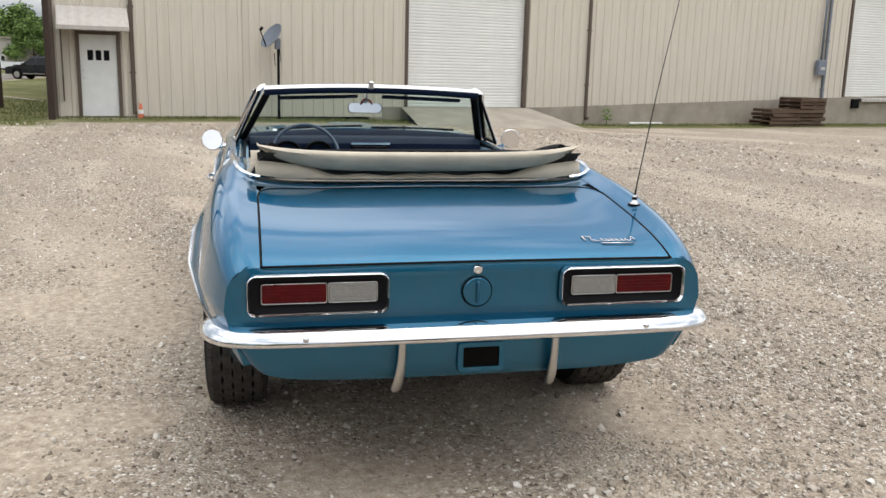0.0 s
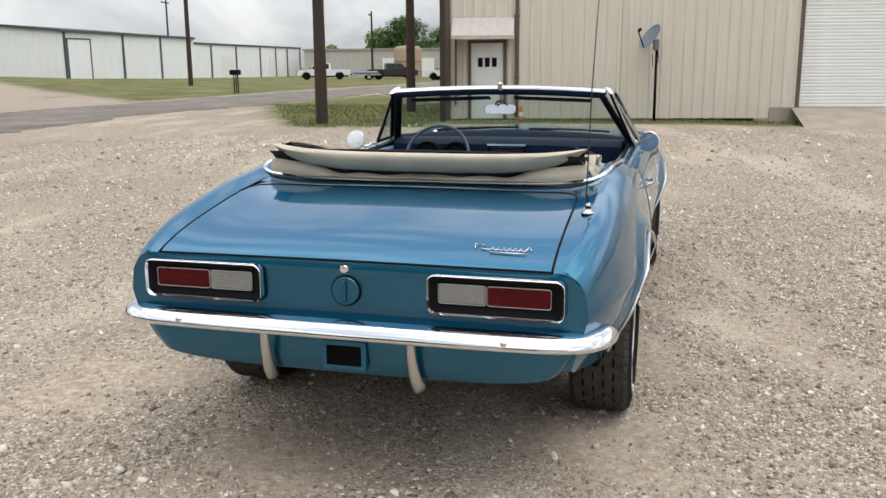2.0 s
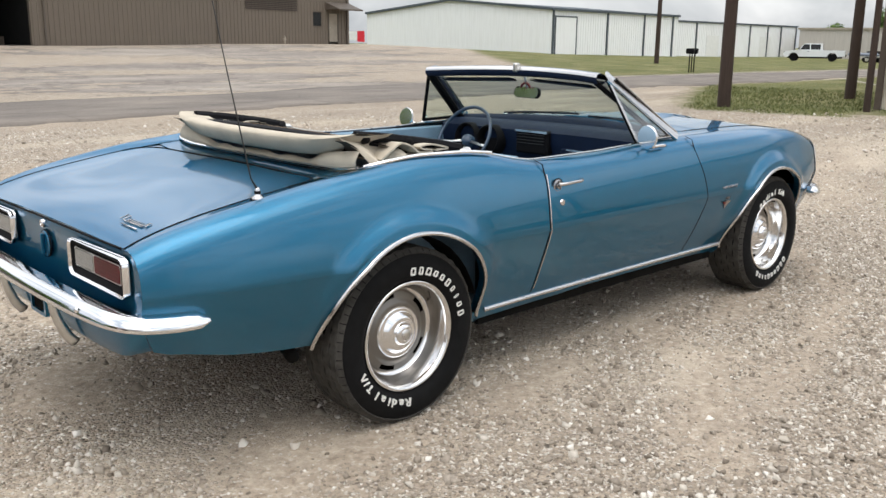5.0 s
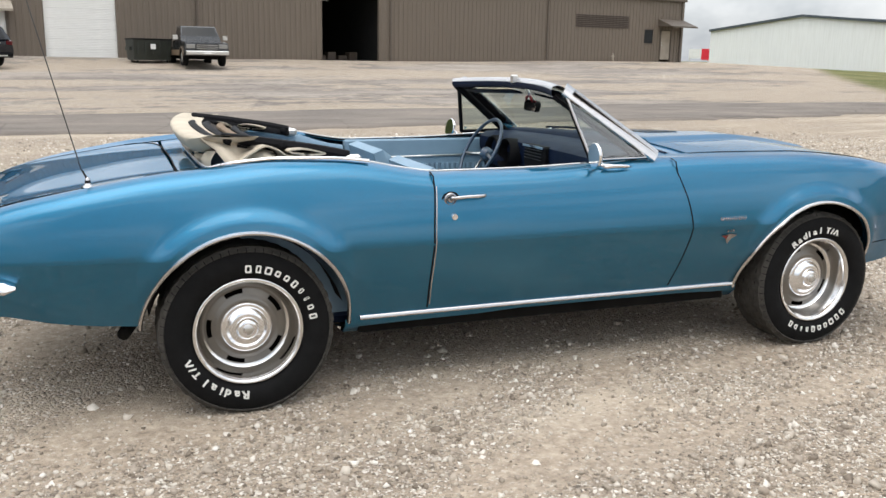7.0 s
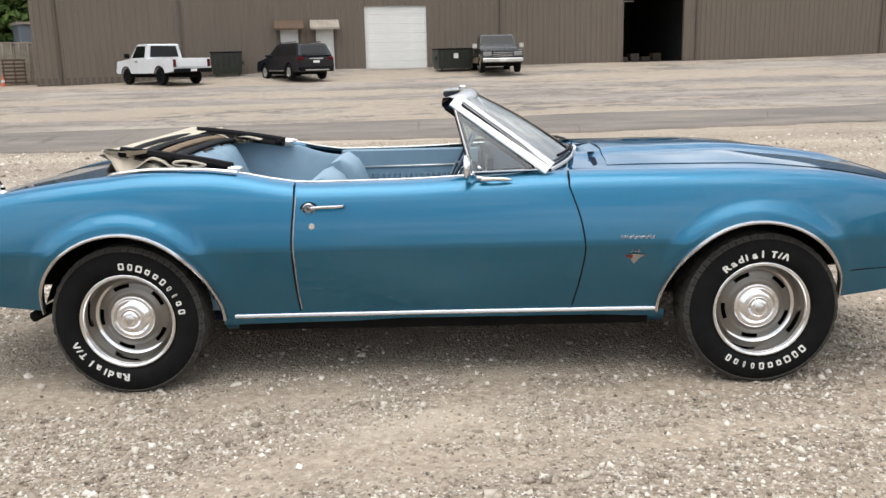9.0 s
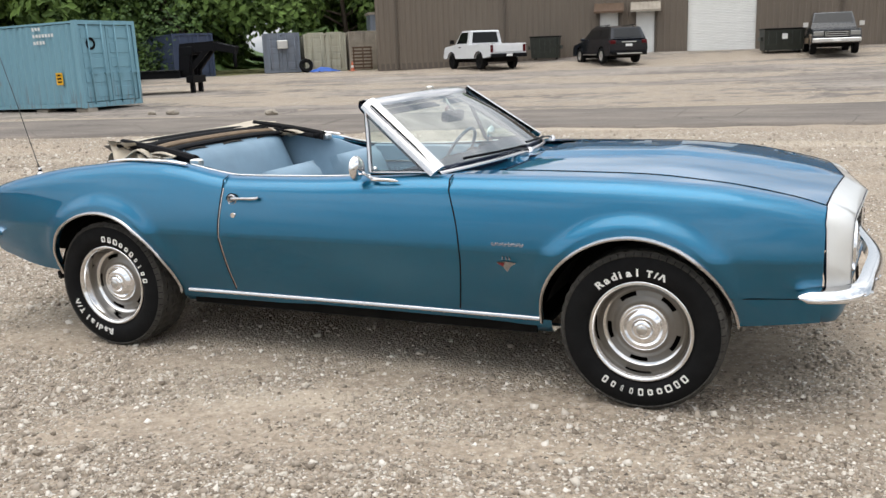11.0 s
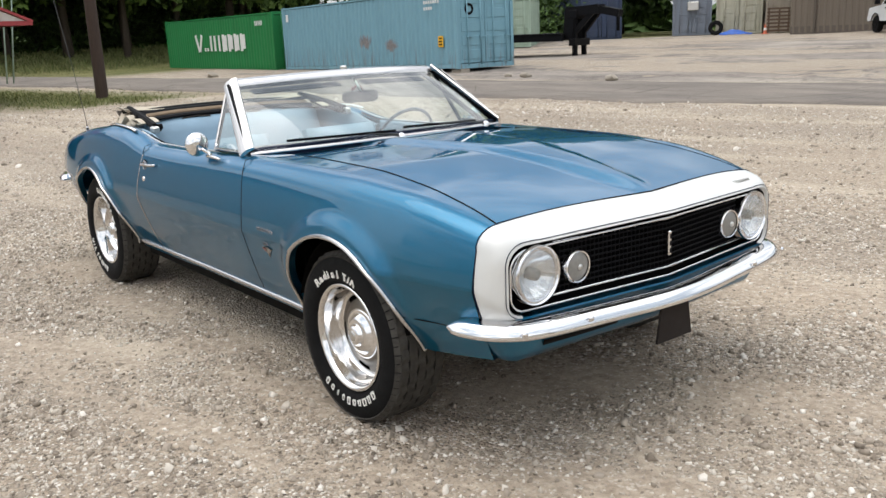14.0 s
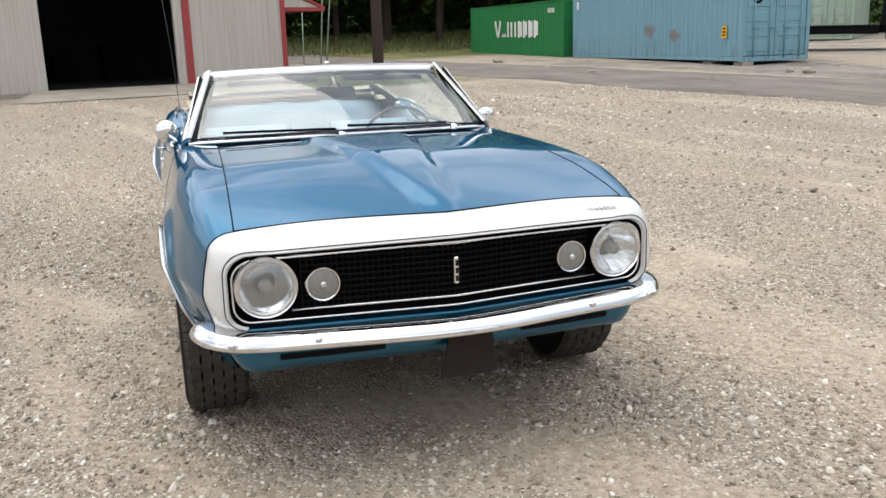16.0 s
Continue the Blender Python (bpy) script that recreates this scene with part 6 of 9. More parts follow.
def build_body(car):
    for s in (-1, 1):
        q_in = lambda x: 0.668 if x < -0.1 else 0.70
        side_panel("quarter_panel", -0.969, 0.748, car, s, [(DOOR_REAR, 0.748)], q_in)
        d = side_panel("door", 0.755, 1.948, car, s, [(DOOR_REAR, 0.755), (DOOR_FRONT, 1.948)], lambda x: 0.715, "closed blue door")
        side_panel("front_fender", 1.956, 3.405, car, s, [(DOOR_FRONT, 1.956)], lambda x: 0.63 + 0.055 * clamp01((x - 2.1) / 1.3))
        # bright mouldings: arches, sill, door edge
        for cx, cz, r in ARCH:
            a0, a1 = (-6, 175) if cx < 1 else (5, 186)
            pts = []
            for k in range(49):
                a = radians(a0 + (a1 - a0) * k / 48)
                x, z = cx + (r - 0.002) * math.cos(a), cz + (r - 0.002) * math.sin(a)
                z = max(z, 0.31)
                pts.append((x, s * (side_y(x, max(z, 0.33)) + 0.003), z))
            strip(pts, 0.016, 0.011, "arch_moulding", TRIM, car, (0, s, 0.35), label="bright wheel arch moulding")
        pts = [(x, s * (side_y(x, 0.325) + 0.001), 0.325) for x in [0.455 + 1.85 * k / 30 for k in range(31)]]
        strip(pts, 0.024, 0.012, "sill_moulding", TRIM, car, (0, s, 0.9), label="bright sill moulding")
        pts = [(DOOR_REAR(z) + 0.004, s * (side_y(0.76, z) + 0.001), z) for z in [0.36 + 0.5 * k / 20 for k in range(21)]]
        strip(pts, 0.005, 0.003, "door_edge_guard", TRIM, d, (0, s, 0.3))
        for f, off in ((DOOR_FRONT, 0.004), (DOOR_REAR, -0.004)):
            zz = [0.345 + (SHOULDER(f(0.9)) - 0.06 - 0.345) * k / 24 for k in range(25)]
            pts = [(f(z) + off, s * (side_y(f(z), z) - 0.0005), z) for z in zz]
            xe = pts[-1][0]
            pts += [(xe, s * (side_y(xe, zz[-1]) - 0.02), SHOULDER(xe) - 0.012), (xe, s * (side_y(xe, zz[-1]) - 0.06), SHOULDER(xe) + 0.0005)]
            strip(pts, 0.007, 0.0015, "door_gap", BLACK, car, (0, s, 0.05))
        # the fender's lower extension meets it in a level seam
        strip([(x, s * (side_y(x, 0.487) + 0.0003), 0.487) for x in (3.085, 3.15, 3.22, 3.3, 3.37)], 0.004, 0.0012, "panel_seam", BLACK, car, (0, s, 0.05))
        # sill below the moulding
        rows = [[(x, s * (side_y(x, 0.3) - o), z) for x in [0.4 + 1.95 * k / 20 for k in range(21)]] for o, z in ((0.006, 0.315), (0.012, 0.285), (0.05, 0.25), (0.2, 0.24))]
        G().grid(rows).ob("sill", PAINT, car, 40)
        # handle and lock
        hx, hz = 0.86, 0.815
        hy = s * side_y(hx, hz)
        h = G().lathe([(0.027, 0.0), (0.027, 0.005), (0.022, 0.009), (0.017, 0.004), (0.014, 0.004), (0.012, 0.012), (0.0, 0.013)], 24, pose(0.815, s * (side_y(.815, .808) - 0.002), 0.808, 90 if s < 0 else -90)).ob("handle", SCRIPT, d, 40, "chrome door handle")
        pts = spline([(0.815, hy + s * 0.01, 0.812), (0.84, hy + s * 0.034, 0.817), (0.92, hy + s * 0.034, 0.82), (0.96, hy + s * 0.02, 0.82), (0.965, hy, 0.819)], 18)
        G().tube(pts, [0.009] + [0.0062] * 16 + [0.0075, 0.006], 10, flat=1.3).ob("grip", TRIM, d, True)
        G().lathe([(0.028, 0.001), (0.031, 0.0025), (0.034, 0.0005)], 24, pose(0.817, s * (side_y(.817, .806) - 0.002), 0.806, 90 if s < 0 else -90) @ Matrix.Diagonal((1.15, 1, 1, 1))).ob("handle_seat", BLACK, d, True)
        G().lathe([(0.0, 0.006), (0.012, 0.006), (0.0145, 0.0)], 20, pose(0.828, s * side_y(.828, .738), 0.738, 90 if s < 0 else -90)).ob("door_lock", CHROME, d, 40)
        # fender script, as a plain bar with strokes, and the crossed-flag badge as plain shapes
        def on_side(x, z, o):
            return (x, s * (side_y(x, z) + o), z)
        sc = G().tube([on_side(2.125 + 0.145 * k / 8, 0.668, 0.002) for k in range(9)], 0.0013, 5)
        for k in range(6):
            x = 2.13 + 0.024 * k
            sc.tube([on_side(x + 0.004, 0.677, 0.003), on_side(x, 0.669, 0.004), on_side(x + 0.005, 0.661, 0.003), on_side(x + 0.015, 0.662, 0.003), on_side(x + 0.018, 0.675, 0.003)], 0.0016, 5)
        sc.ob("fender_script", SCRIPT, car, True, "chrome script strokes")
        fl = G()
        fl.add([on_side(2.19, 0.545, 0.004), on_side(2.172, 0.572, 0.004), on_side(2.145, 0.588, 0.004), on_side(2.19, 0.594, 0.005), on_side(2.235, 0.588, 0.004), on_side(2.208, 0.572, 0.004)], [(0, 1, 3), (1, 2, 3), (0, 3, 5), (3, 4, 5)])
        for k in range(3):
            x = 2.172 + 0.015 * k
            fl.tube([on_side(x, 0.603, 0.003), on_side(x + 0.008, 0.604, 0.003), on_side(x + 0.003, 0.617, 0.003)], 0.002, 5)
        f = fl.ob("fender_badge", SCRIPT, car)
        G().add([on_side(2.176, 0.57, 0.0065), on_side(2.15, 0.585, 0.0065), on_side(2.183, 0.588, 0.0075)], [(0, 1, 2)]).ob("badge_enamel", RED_BADGE, f)
    # deck lid
    rows = []
    for i in range(31):
        x = -0.966 + 0.746 * i / 30
        c = 0.66 - (0.03 * max(0.0, (x + 0.34) / 0.12) ** 2 if x > -0.34 else 0)
        rows.append([(x if i else -0.962, c * (2 * k / 28 - 1), top_z(x, c * (2 * k / 28 - 1)) + 0.001) for k in range(29)])
    e = rows[0]
    rows = [[(p[0] + 0.004, p[1], p[2] - 0.03) for p in e]] + rows
    lid = G().grid(rows).ob("boot_lid", PAINT, car, 40)
    for s in (-1, 1):
        G().tube([(-0.966 + 0.584 * k / 16, s * 0.6645, top_z(-0.966 + 0.584 * k / 16, 0.664) - 0.0005) for k in range(17)], 0.0038, 5).ob("lid_gap", BLACK, car, True)
    half = [(-0.382, .6645), (-.32, .658), (-.262, .628), (-.228, .565), (-.214, .46), (-.208, .25), (-.205, 0.0)]
    G().tube(spline([(x, y, top_z(x, y) + 0.001) for x, y in half + [(x, -y) for x, y in reversed(half[:-1])]], 70), 0.0038, 5).ob("lid_gap", BLACK, car, True)
    # script on the lid, as plain strokes
    sc = G()
    zz = lambda x, y: top_z(x, y) + 0.005
    P = [(-0.86, -0.405), (-0.83, -0.40), (-0.835, -0.43), (-0.86, -0.425), (-0.865, -0.455)]
    for k in range(6):
        y = -0.46 - 0.018 * k
        P += [(-0.845, y), (-0.865, y - 0.006), (-0.865, y - 0.014)]
    P += [(-0.835, -0.575), (-0.86, -0.585)]
    sc.tube([(x, y, zz(x, y)) for x, y in P], 0.0022, 6)
    sc.tube([(-0.88, -0.455, zz(-.88, -.455)), (-0.882, -0.57, zz(-.88, -.57))], 0.0028, 6)
    sc.ob("lid_script", TRIM, lid, True, "chrome script strokes")
    # panel ahead of the lid
    rows = []
    for i in range(7):
        x = -0.204 + 0.105 * i / 6
        rows.append([(x, 0.672 * (2 * k / 28 - 1), top_z(x, 0.672 * (2 * k / 28 - 1)) - (0.002 if i else 0.003)) for k in range(29)])
    G().grid(rows).ob("deck_panel", PAINT, car, 40)
    # bright moulding round the top well
    half = [(0.50, .768, .958), (.35, .762, .972), (.15, .75, .974), (0.0, .738, .962), (-.06, .715, .95), (-.095, .66, .935), (-.11, .5, .924), (-.115, .25, .921), (-.117, 0, .921)]
    pts = spline(half + [(x, -y, z) for x, y, z in reversed(half[:-1])], 90)
    strip(pts, 0.018, 0.010, "well_moulding", CHROME, car, (0, 0, 1), label="bright moulding round the top well")
    # hood
    rows = []
    for i in range(41):
        t = i / 40
        row = []
        for k in range(49):
            a = 2 * k / 48 - 1
            x0 = 2.11 + 0.05 * (1 - a * a)
            x1 = 3.402 + 0.074 * (1 - abs(a))
            x = x0 + (x1 - x0) * t
            h = 0.626 + 0.055 * clamp01((x - 2.1) / 1.3)
            row.append((x, a * h, top_z(x, a * h) + 0.001))
        rows.append(row)
    e = rows[-1]
    G().tube([(p[0] + 0.003, p[1], p[2] - 0.001) for p in e], 0.0024, 5).ob("hood_gap", BLACK, car, True)
    rows.append([(p[0] + 0.002, p[1], p[2] - 0.03) for p in e])
    rows = [[(p[0] - 0.004, p[1], p[2] - 0.03) for p in rows[0]]] + rows
    G().grid(rows).ob("hood", PAINT, car, 40)
    for s in (-1, 1):
        G().tube([(x, s * (0.628 + 0.055 * clamp01((x - 2.1) / 1.3)), top_z(x, 0.63 + 0.055 * clamp01((x - 2.1) / 1.3)) + 0.0005) for x in [2.11 + 1.29 * k / 24 for k in range(25)]], 0.0028, 5).ob("hood_gap", BLACK, car, True)
    # cowl with its vents
    rows = []
    for i in range(9):
        t = i / 8
        row = []
        for k in range(33):
            a = 2 * k / 32 - 1
            y = a * 0.70
            x0 = 1.83 + 0.185 * (1 - a * a)
            x1 = 2.105 + 0.05 * (1 - a * a)
            x = x0 + (x1 - x0) * t
            row.append((x, y, top_z(max(x, 1.92), y) - 0.006 - 0.012 * math.sin(math.pi * t)))
        rows.append(row)
    cw = G().grid(rows).ob("cowl", PAINT, car, 40)
    for s in (-1, 1):
        for j in range(18):
            y = s * (0.2 + 0.018 * j)
            x = 2.07 + 0.05 * (1 - (y / 0.7) ** 2)
            G().box(x - 0.026, x + 0.008, y - 0.004, y + 0.004, top_z(x, y) - 0.02, top_z(x, y) - 0.0125).ob("vent_slot", DASH, cw)
    # underside, wheel wells and the dark inside behind the seams
    u = G().box(0.42, 2.3, -0.6, 0.6, 0.24, 0.27, c=0.01)
    u.ob("floor_pan", DARK, car)
    for s in (-1, 1):
        for cx, cz, r in ARCH:
            rows = []
            for k in range(17):
                a = math.pi * (0.11 + 0.78 * k / 16)
                rows.append([(cx + (r - 0.012) * math.cos(a), s * y, cz - 0.06 + (r + 0.04) * math.sin(a)) for y in (0.825, 0.5)])
            w = G().grid(rows)
            w.cap([(p[1][0], p[1][1], p[1][2]) for p in rows])
            w.ob("wheel_well", DARK, car)
        G().box(0.46, 2.28, s * 0.745 - 0.01, s * 0.745 + 0.01, 0.25, 0.84).box(1.88, 2.02, min(s * .70, s * .78), max(s * .70, s * .78), 0.42, 0.86).box(0.70, 0.80, min(s * .70, s * .78), max(s * .70, s * .78), 0.42, 0.84).ob("inner_panel", DARK, car)
    G().box(-0.95, -0.35, -0.6, 0.6, 0.44, 0.7).ob("boot_tub", DARK, car)
    G().box(2.12, 3.38, -0.52, 0.52, 0.44, 0.78).ob("engine_bay", DARK, car)


def build_screen(car):
    """Windscreen frame, glass, vent windows, wipers, inside mirror."""
    base = lambda a: Vector((1.842 + 0.185 * (1 - a * a), 0.745 * a, 0.94 + 0.022 * (1 - a * a)))
    top = lambda a: Vector((1.44 + 0.105 * (1 - a * a), 0.602 * a, 1.232 + 0.018 * (1 - a * a)))
    n = 28
    A = [2 * k / n - 1 for k in range(n + 1)]
    sc = new("windscreen")
    sc.parent = car
    rows = []
    for j in range(9):
        t = 0.03 + 0.94 * j / 8
        rows.append([base(a * 0.985).lerp(top(a * 0.985), t) + Vector((0.012, 0, 0.01)) * math.sin(math.pi * t) for a in A])
    gl = G().grid(rows).ob("glass", GLASS, sc, True, "lightly tinted glass")
    gl.visible_shadow = False
    nrm = Vector((0.62, 0, 0.78))
    # garnish inside the foot of the glass
    G().grid([[base(a * 0.97) + Vector((dx, 0, dz)) for a in A] for dx, dz in ((-0.012, -0.03), (-0.016, 0.016), (-0.03, 0.02), (-0.07, 0.004), (-0.09, -0.03))]).ob("lower_garnish", DASH, sc, 50, "dark blue garnish")
    strip([base(a) + Vector((0.004, 0, -0.002)) for a in A], 0.018, 0.008, "lower_moulding", TRIM, sc, (0.6, 0, 0.8), label="bright moulding")
    for s in (-1, 1):
        pts = [base(s).lerp(top(s), k / 14) for k in range(15)]
        strip([p + Vector((0.0, s * 0.012, 0.004)) for p in pts], 0.078, 0.02, "pillar", TRIM, sc, (0.42, s * 0.8, 0.42), label="bright screen pillar")
        strip([p + Vector((-0.028, -s * 0.012, -0.016)) for p in pts], 0.044, 0.024, "inner_pillar", BLACK, sc, (-0.7, -s * 0.55, -0.2))
        strip([p + Vector((-0.02, s * 0.026, -0.012)) for p in pts], 0.012, 0.012, "pillar_seal", BLACK, sc, (0, s, 0))
    # header, rounded over
    rows = []
    for a in A:
        p = top(a)
        rows.append([p + Vector(q) for q in ((0.026, 0, -0.014), (0.022, 0, -0.002), (0.006, 0, 0.013), (-0.024, 0, 0.021), (-0.05, 0, 0.016), (-0.056, 0, 0.000))])
    G().grid(rows).ob("header", TRIM, sc, 60, "bright header rail")
    rows = []
    for a in A:
        p = top(a)
        rows.append([p + Vector(q) for q in ((-0.054, 0, 0.0), (-0.056, 0, -0.012), (-0.045, 0, -0.030), (-0.005, 0, -0.034), (0.02, 0, -0.02))])
    G().grid(rows).ob("header_lining", DASH, sc, 60)
    m = top(0.0)
    G().box(m.x - 0.075, m.x - 0.04, -0.014, 0.014, m.z - 0.01, m.z + 0.036, c=0.006).ob("latch_block", STEEL, sc)
    for s in (1, -1):
        p = [top(s * 0.12) + Vector((-0.03, 0, -0.04)), top(s * 0.86) + Vector((-0.03, 0, -0.04))]
        g = G()
        rows = [[p[0] + (p[1] - p[0]) * (k / 10) + Vector((dx, 0, dz)) for k in range(11)] for dx, dz in ((0.0, 0.0), (0.03, -0.006), (0.06, -0.016), (0.056, -0.022), (0.02, -0.014), (-0.008, -0.006))]
        g.grid(rows).ob("sun_visor", DASH, sc, 40)
    im = new("inside_mirror")
    im.parent = car
    mm = pose(1.60, 0.02, 1.13, 0, 0, 90) @ pose(0, 0, 0, 9, 0, -8)
    o = rrect(0.2, 0.058, 0.026)
    rr = [[mm @ Vector((a, d, b)) for a, b in rrect(0.2 * k, 0.058 * k, 0.026 * k)] for k, d in ((0.9, -0.02), (1.0, -0.008), (1.0, 0.006), (0.97, 0.008))]
    G().grid(rr, closed=True).cap(rr[0], True).ob("shell", BLACK, im, 40)
    G().cap([mm @ Vector((a * 0.96, 0.0075, b * 0.96)) for a, b in o]).ob("mirror_glass", CHROME, im)
    G().cyl((1.61, 0.02, 1.15), (1.56, 0.01, 1.225), 0.008, n=8).ob("stem", STEEL, im, True)
    fr = G()
    for k in range(2):
        fr.tube([(1.585, 0.018, 1.185), (1.58, 0.05 * k - 0.01, 1.17), (1.582, 0.07 * k - 0.02, 1.152)], [0.005, 0.008, 0.003], 6)
    fr.ob("red_ribbon", RED_BADGE, im, True, "red ribbon")
    for s in (-1, 1):
        v = new("vent_window")
        v.parent = car
        v["label"] = "triangular vent window in a bright frame"
        t0 = Vector((1.437, s * 0.632, 1.224))
        b0 = Vector((1.512, s * 0.762, 0.938))
        b1 = Vector((1.80, s * 0.766, 0.945))
        gl = G().add([t0, b0, b1], [(0, 1, 2)]).ob("glass", GLASS, v)
        gl.visible_shadow = False
        out = (0.0, s * 1.0, 0.25)
        for p, q, w in ((t0, b0, 0.022), (b0, b1, 0.018), (b1, t0, 0.016)):
            strip([p.lerp(q, k / 6) for k in range(7)], w * 0.6, 0.006, "frame", TRIM, v, out, label="bright frame", crown=0.3)
            strip([p.lerp(q, k / 6) - Vector((0, s * 0.002, 0)) for k in range(7)], w, 0.012, "inner_frame", BLACK, v, (0, -s, -0.2))
        t1, b2 = Vector((1.475, s * 0.648, 1.225)), Vector((1.845, s * 0.758, 0.955))
        strip([t1.lerp(b2, k / 6) for k in range(7)], 0.006, 0.015, "drip_rail", TRIM, v, out)
        strip([t1.lerp(b2, k / 6) - Vector((0, s * 0.004, 0)) for k in range(7)], 0.016, 0.012, "drip_seal", BLACK, v, out)
        G().lathe([(0.0, 0.01), (0.008, 0.008), (0.01, 0.0)], 12, pose(1.54, s * 0.765, 0.957, 90 if s < 0 else -90)).ob("vent_latch", CHROME, v, True)
        # outside mirror on the door
        om = new("door_mirror")
        om.parent = car
        om["label"] = "round chrome door mirror"
        c = Vector((1.478, -0.838, 0.966)) if s < 0 else Vector((1.485, 0.888, 0.948))
        hm = Matrix.Translation(c) @ pose(0, 0, 0, 0, -79 if s > 0 else -92, 4 * s)
        G().lathe([(0.054, 0.0), (0.057, -0.004), (0.055, -0.010), (0.045, -0.022), (0.027, -0.031), (0.0, -0.034)], 32, hm).ob("head", CHROME, om, True)
        G().lathe([(0.0, 0.001), (0.053, 0.001), (0.054, 0.0)], 32, hm).ob("mirror_glass", CHROME, om)
        G().tube(spline([tuple(c + Vector((0.03, -s * 0.01, -0.02))), tuple(c + Vector((0.05, -s * 0.04, -0.045))), (1.585, s * 0.825, 0.917)], 12), 0.008, 8).ob("arm", CHROME, om, True)
        sy = side_y(1.6, 0.905)
        pts = spline([(1.54, s * (sy + 0.004), 0.912), (1.6, s * (sy + 0.008), 0.915), (1.68, s * (sy + 0.003), 0.91)], 10)
        G().tube(pts, [0.003] + [0.0075] * 8 + [0.005, 0.002], 10, flat=1.5).ob("foot", CHROME, om, True)
    for piv, tip in (((2.04, -0.05), -0.58), ((1.99, 0.53), 0.0)):
        w = new("wiper")
        w.parent = car
        w["label"] = "black wiper with a bright arm"
        pv = Vector((piv[0], piv[1], 0.968))
        a1 = tip / 0.745
        on = lambda a, t: base(a).lerp(top(a), t) + Vector((0.016, 0, 0.014))
        tipp = on(a1 + 0.12, 0.07)
        G().tube([pv, pv.lerp(tipp, 0.35) + Vector((0.012, 0, 0.012)), tipp], [0.006, 0.004, 0.003], 8).ob("arm", WHIP, w, True)
        bl = [on(a1 - 0.02 + (0.52 / 0.745) * (k / 10), 0.035 + 0.035 * (1 - k / 10)) for k in range(11)]
        strip(bl, 0.010, 0.010, "blade", BLACK, w, nrm)
        G().lathe([(0.018, -0.02), (0.018, 0.004), (0.0, 0.012)], 14, Matrix.Translation(pv)).ob("pivot", CHROME, w, True)


def cushion(g, x0, x1, y0, y1, z0, z1, m, n=10, puff=0.02, pleats=0):
    """A soft upholstered block; its top face bulges and may be pleated."""
    rows = []
    for i in range(n + 1):
        row = []
        for j in range(2 * n + 1):
            a, b = 2 * i / n - 1, 2 * j / (2 * n) - 1
            e = (1 - abs(a) ** 5) * (1 - abs(b) ** 5)
            p = 0.006 * abs(math.sin(math.pi * pleats * (b + 1) / 2)) if pleats and abs(b) < 0.7 and abs(a) < 0.8 else 0
            row.append((x0 + (x1 - x0) * i / n, y0 + (y1 - y0) * j / (2 * n), z1 - puff * 1.6 + puff * 1.6 * e ** 0.4 + p))
        rows.append(row)
    h = G().grid(rows)
    low = [rows[0], rows[-1], [r[0] for r in rows], [r[-1] for r in rows]]
    for k, r in enumerate(low):
        h.grid([r, [(p[0], p[1], z0) for p in r]])
    h.grid([[(x0, y0, z0), (x1, y0, z0)], [(x0, y1, z0), (x1, y1, z0)]])
    return g.add(h.v, h.f, m)


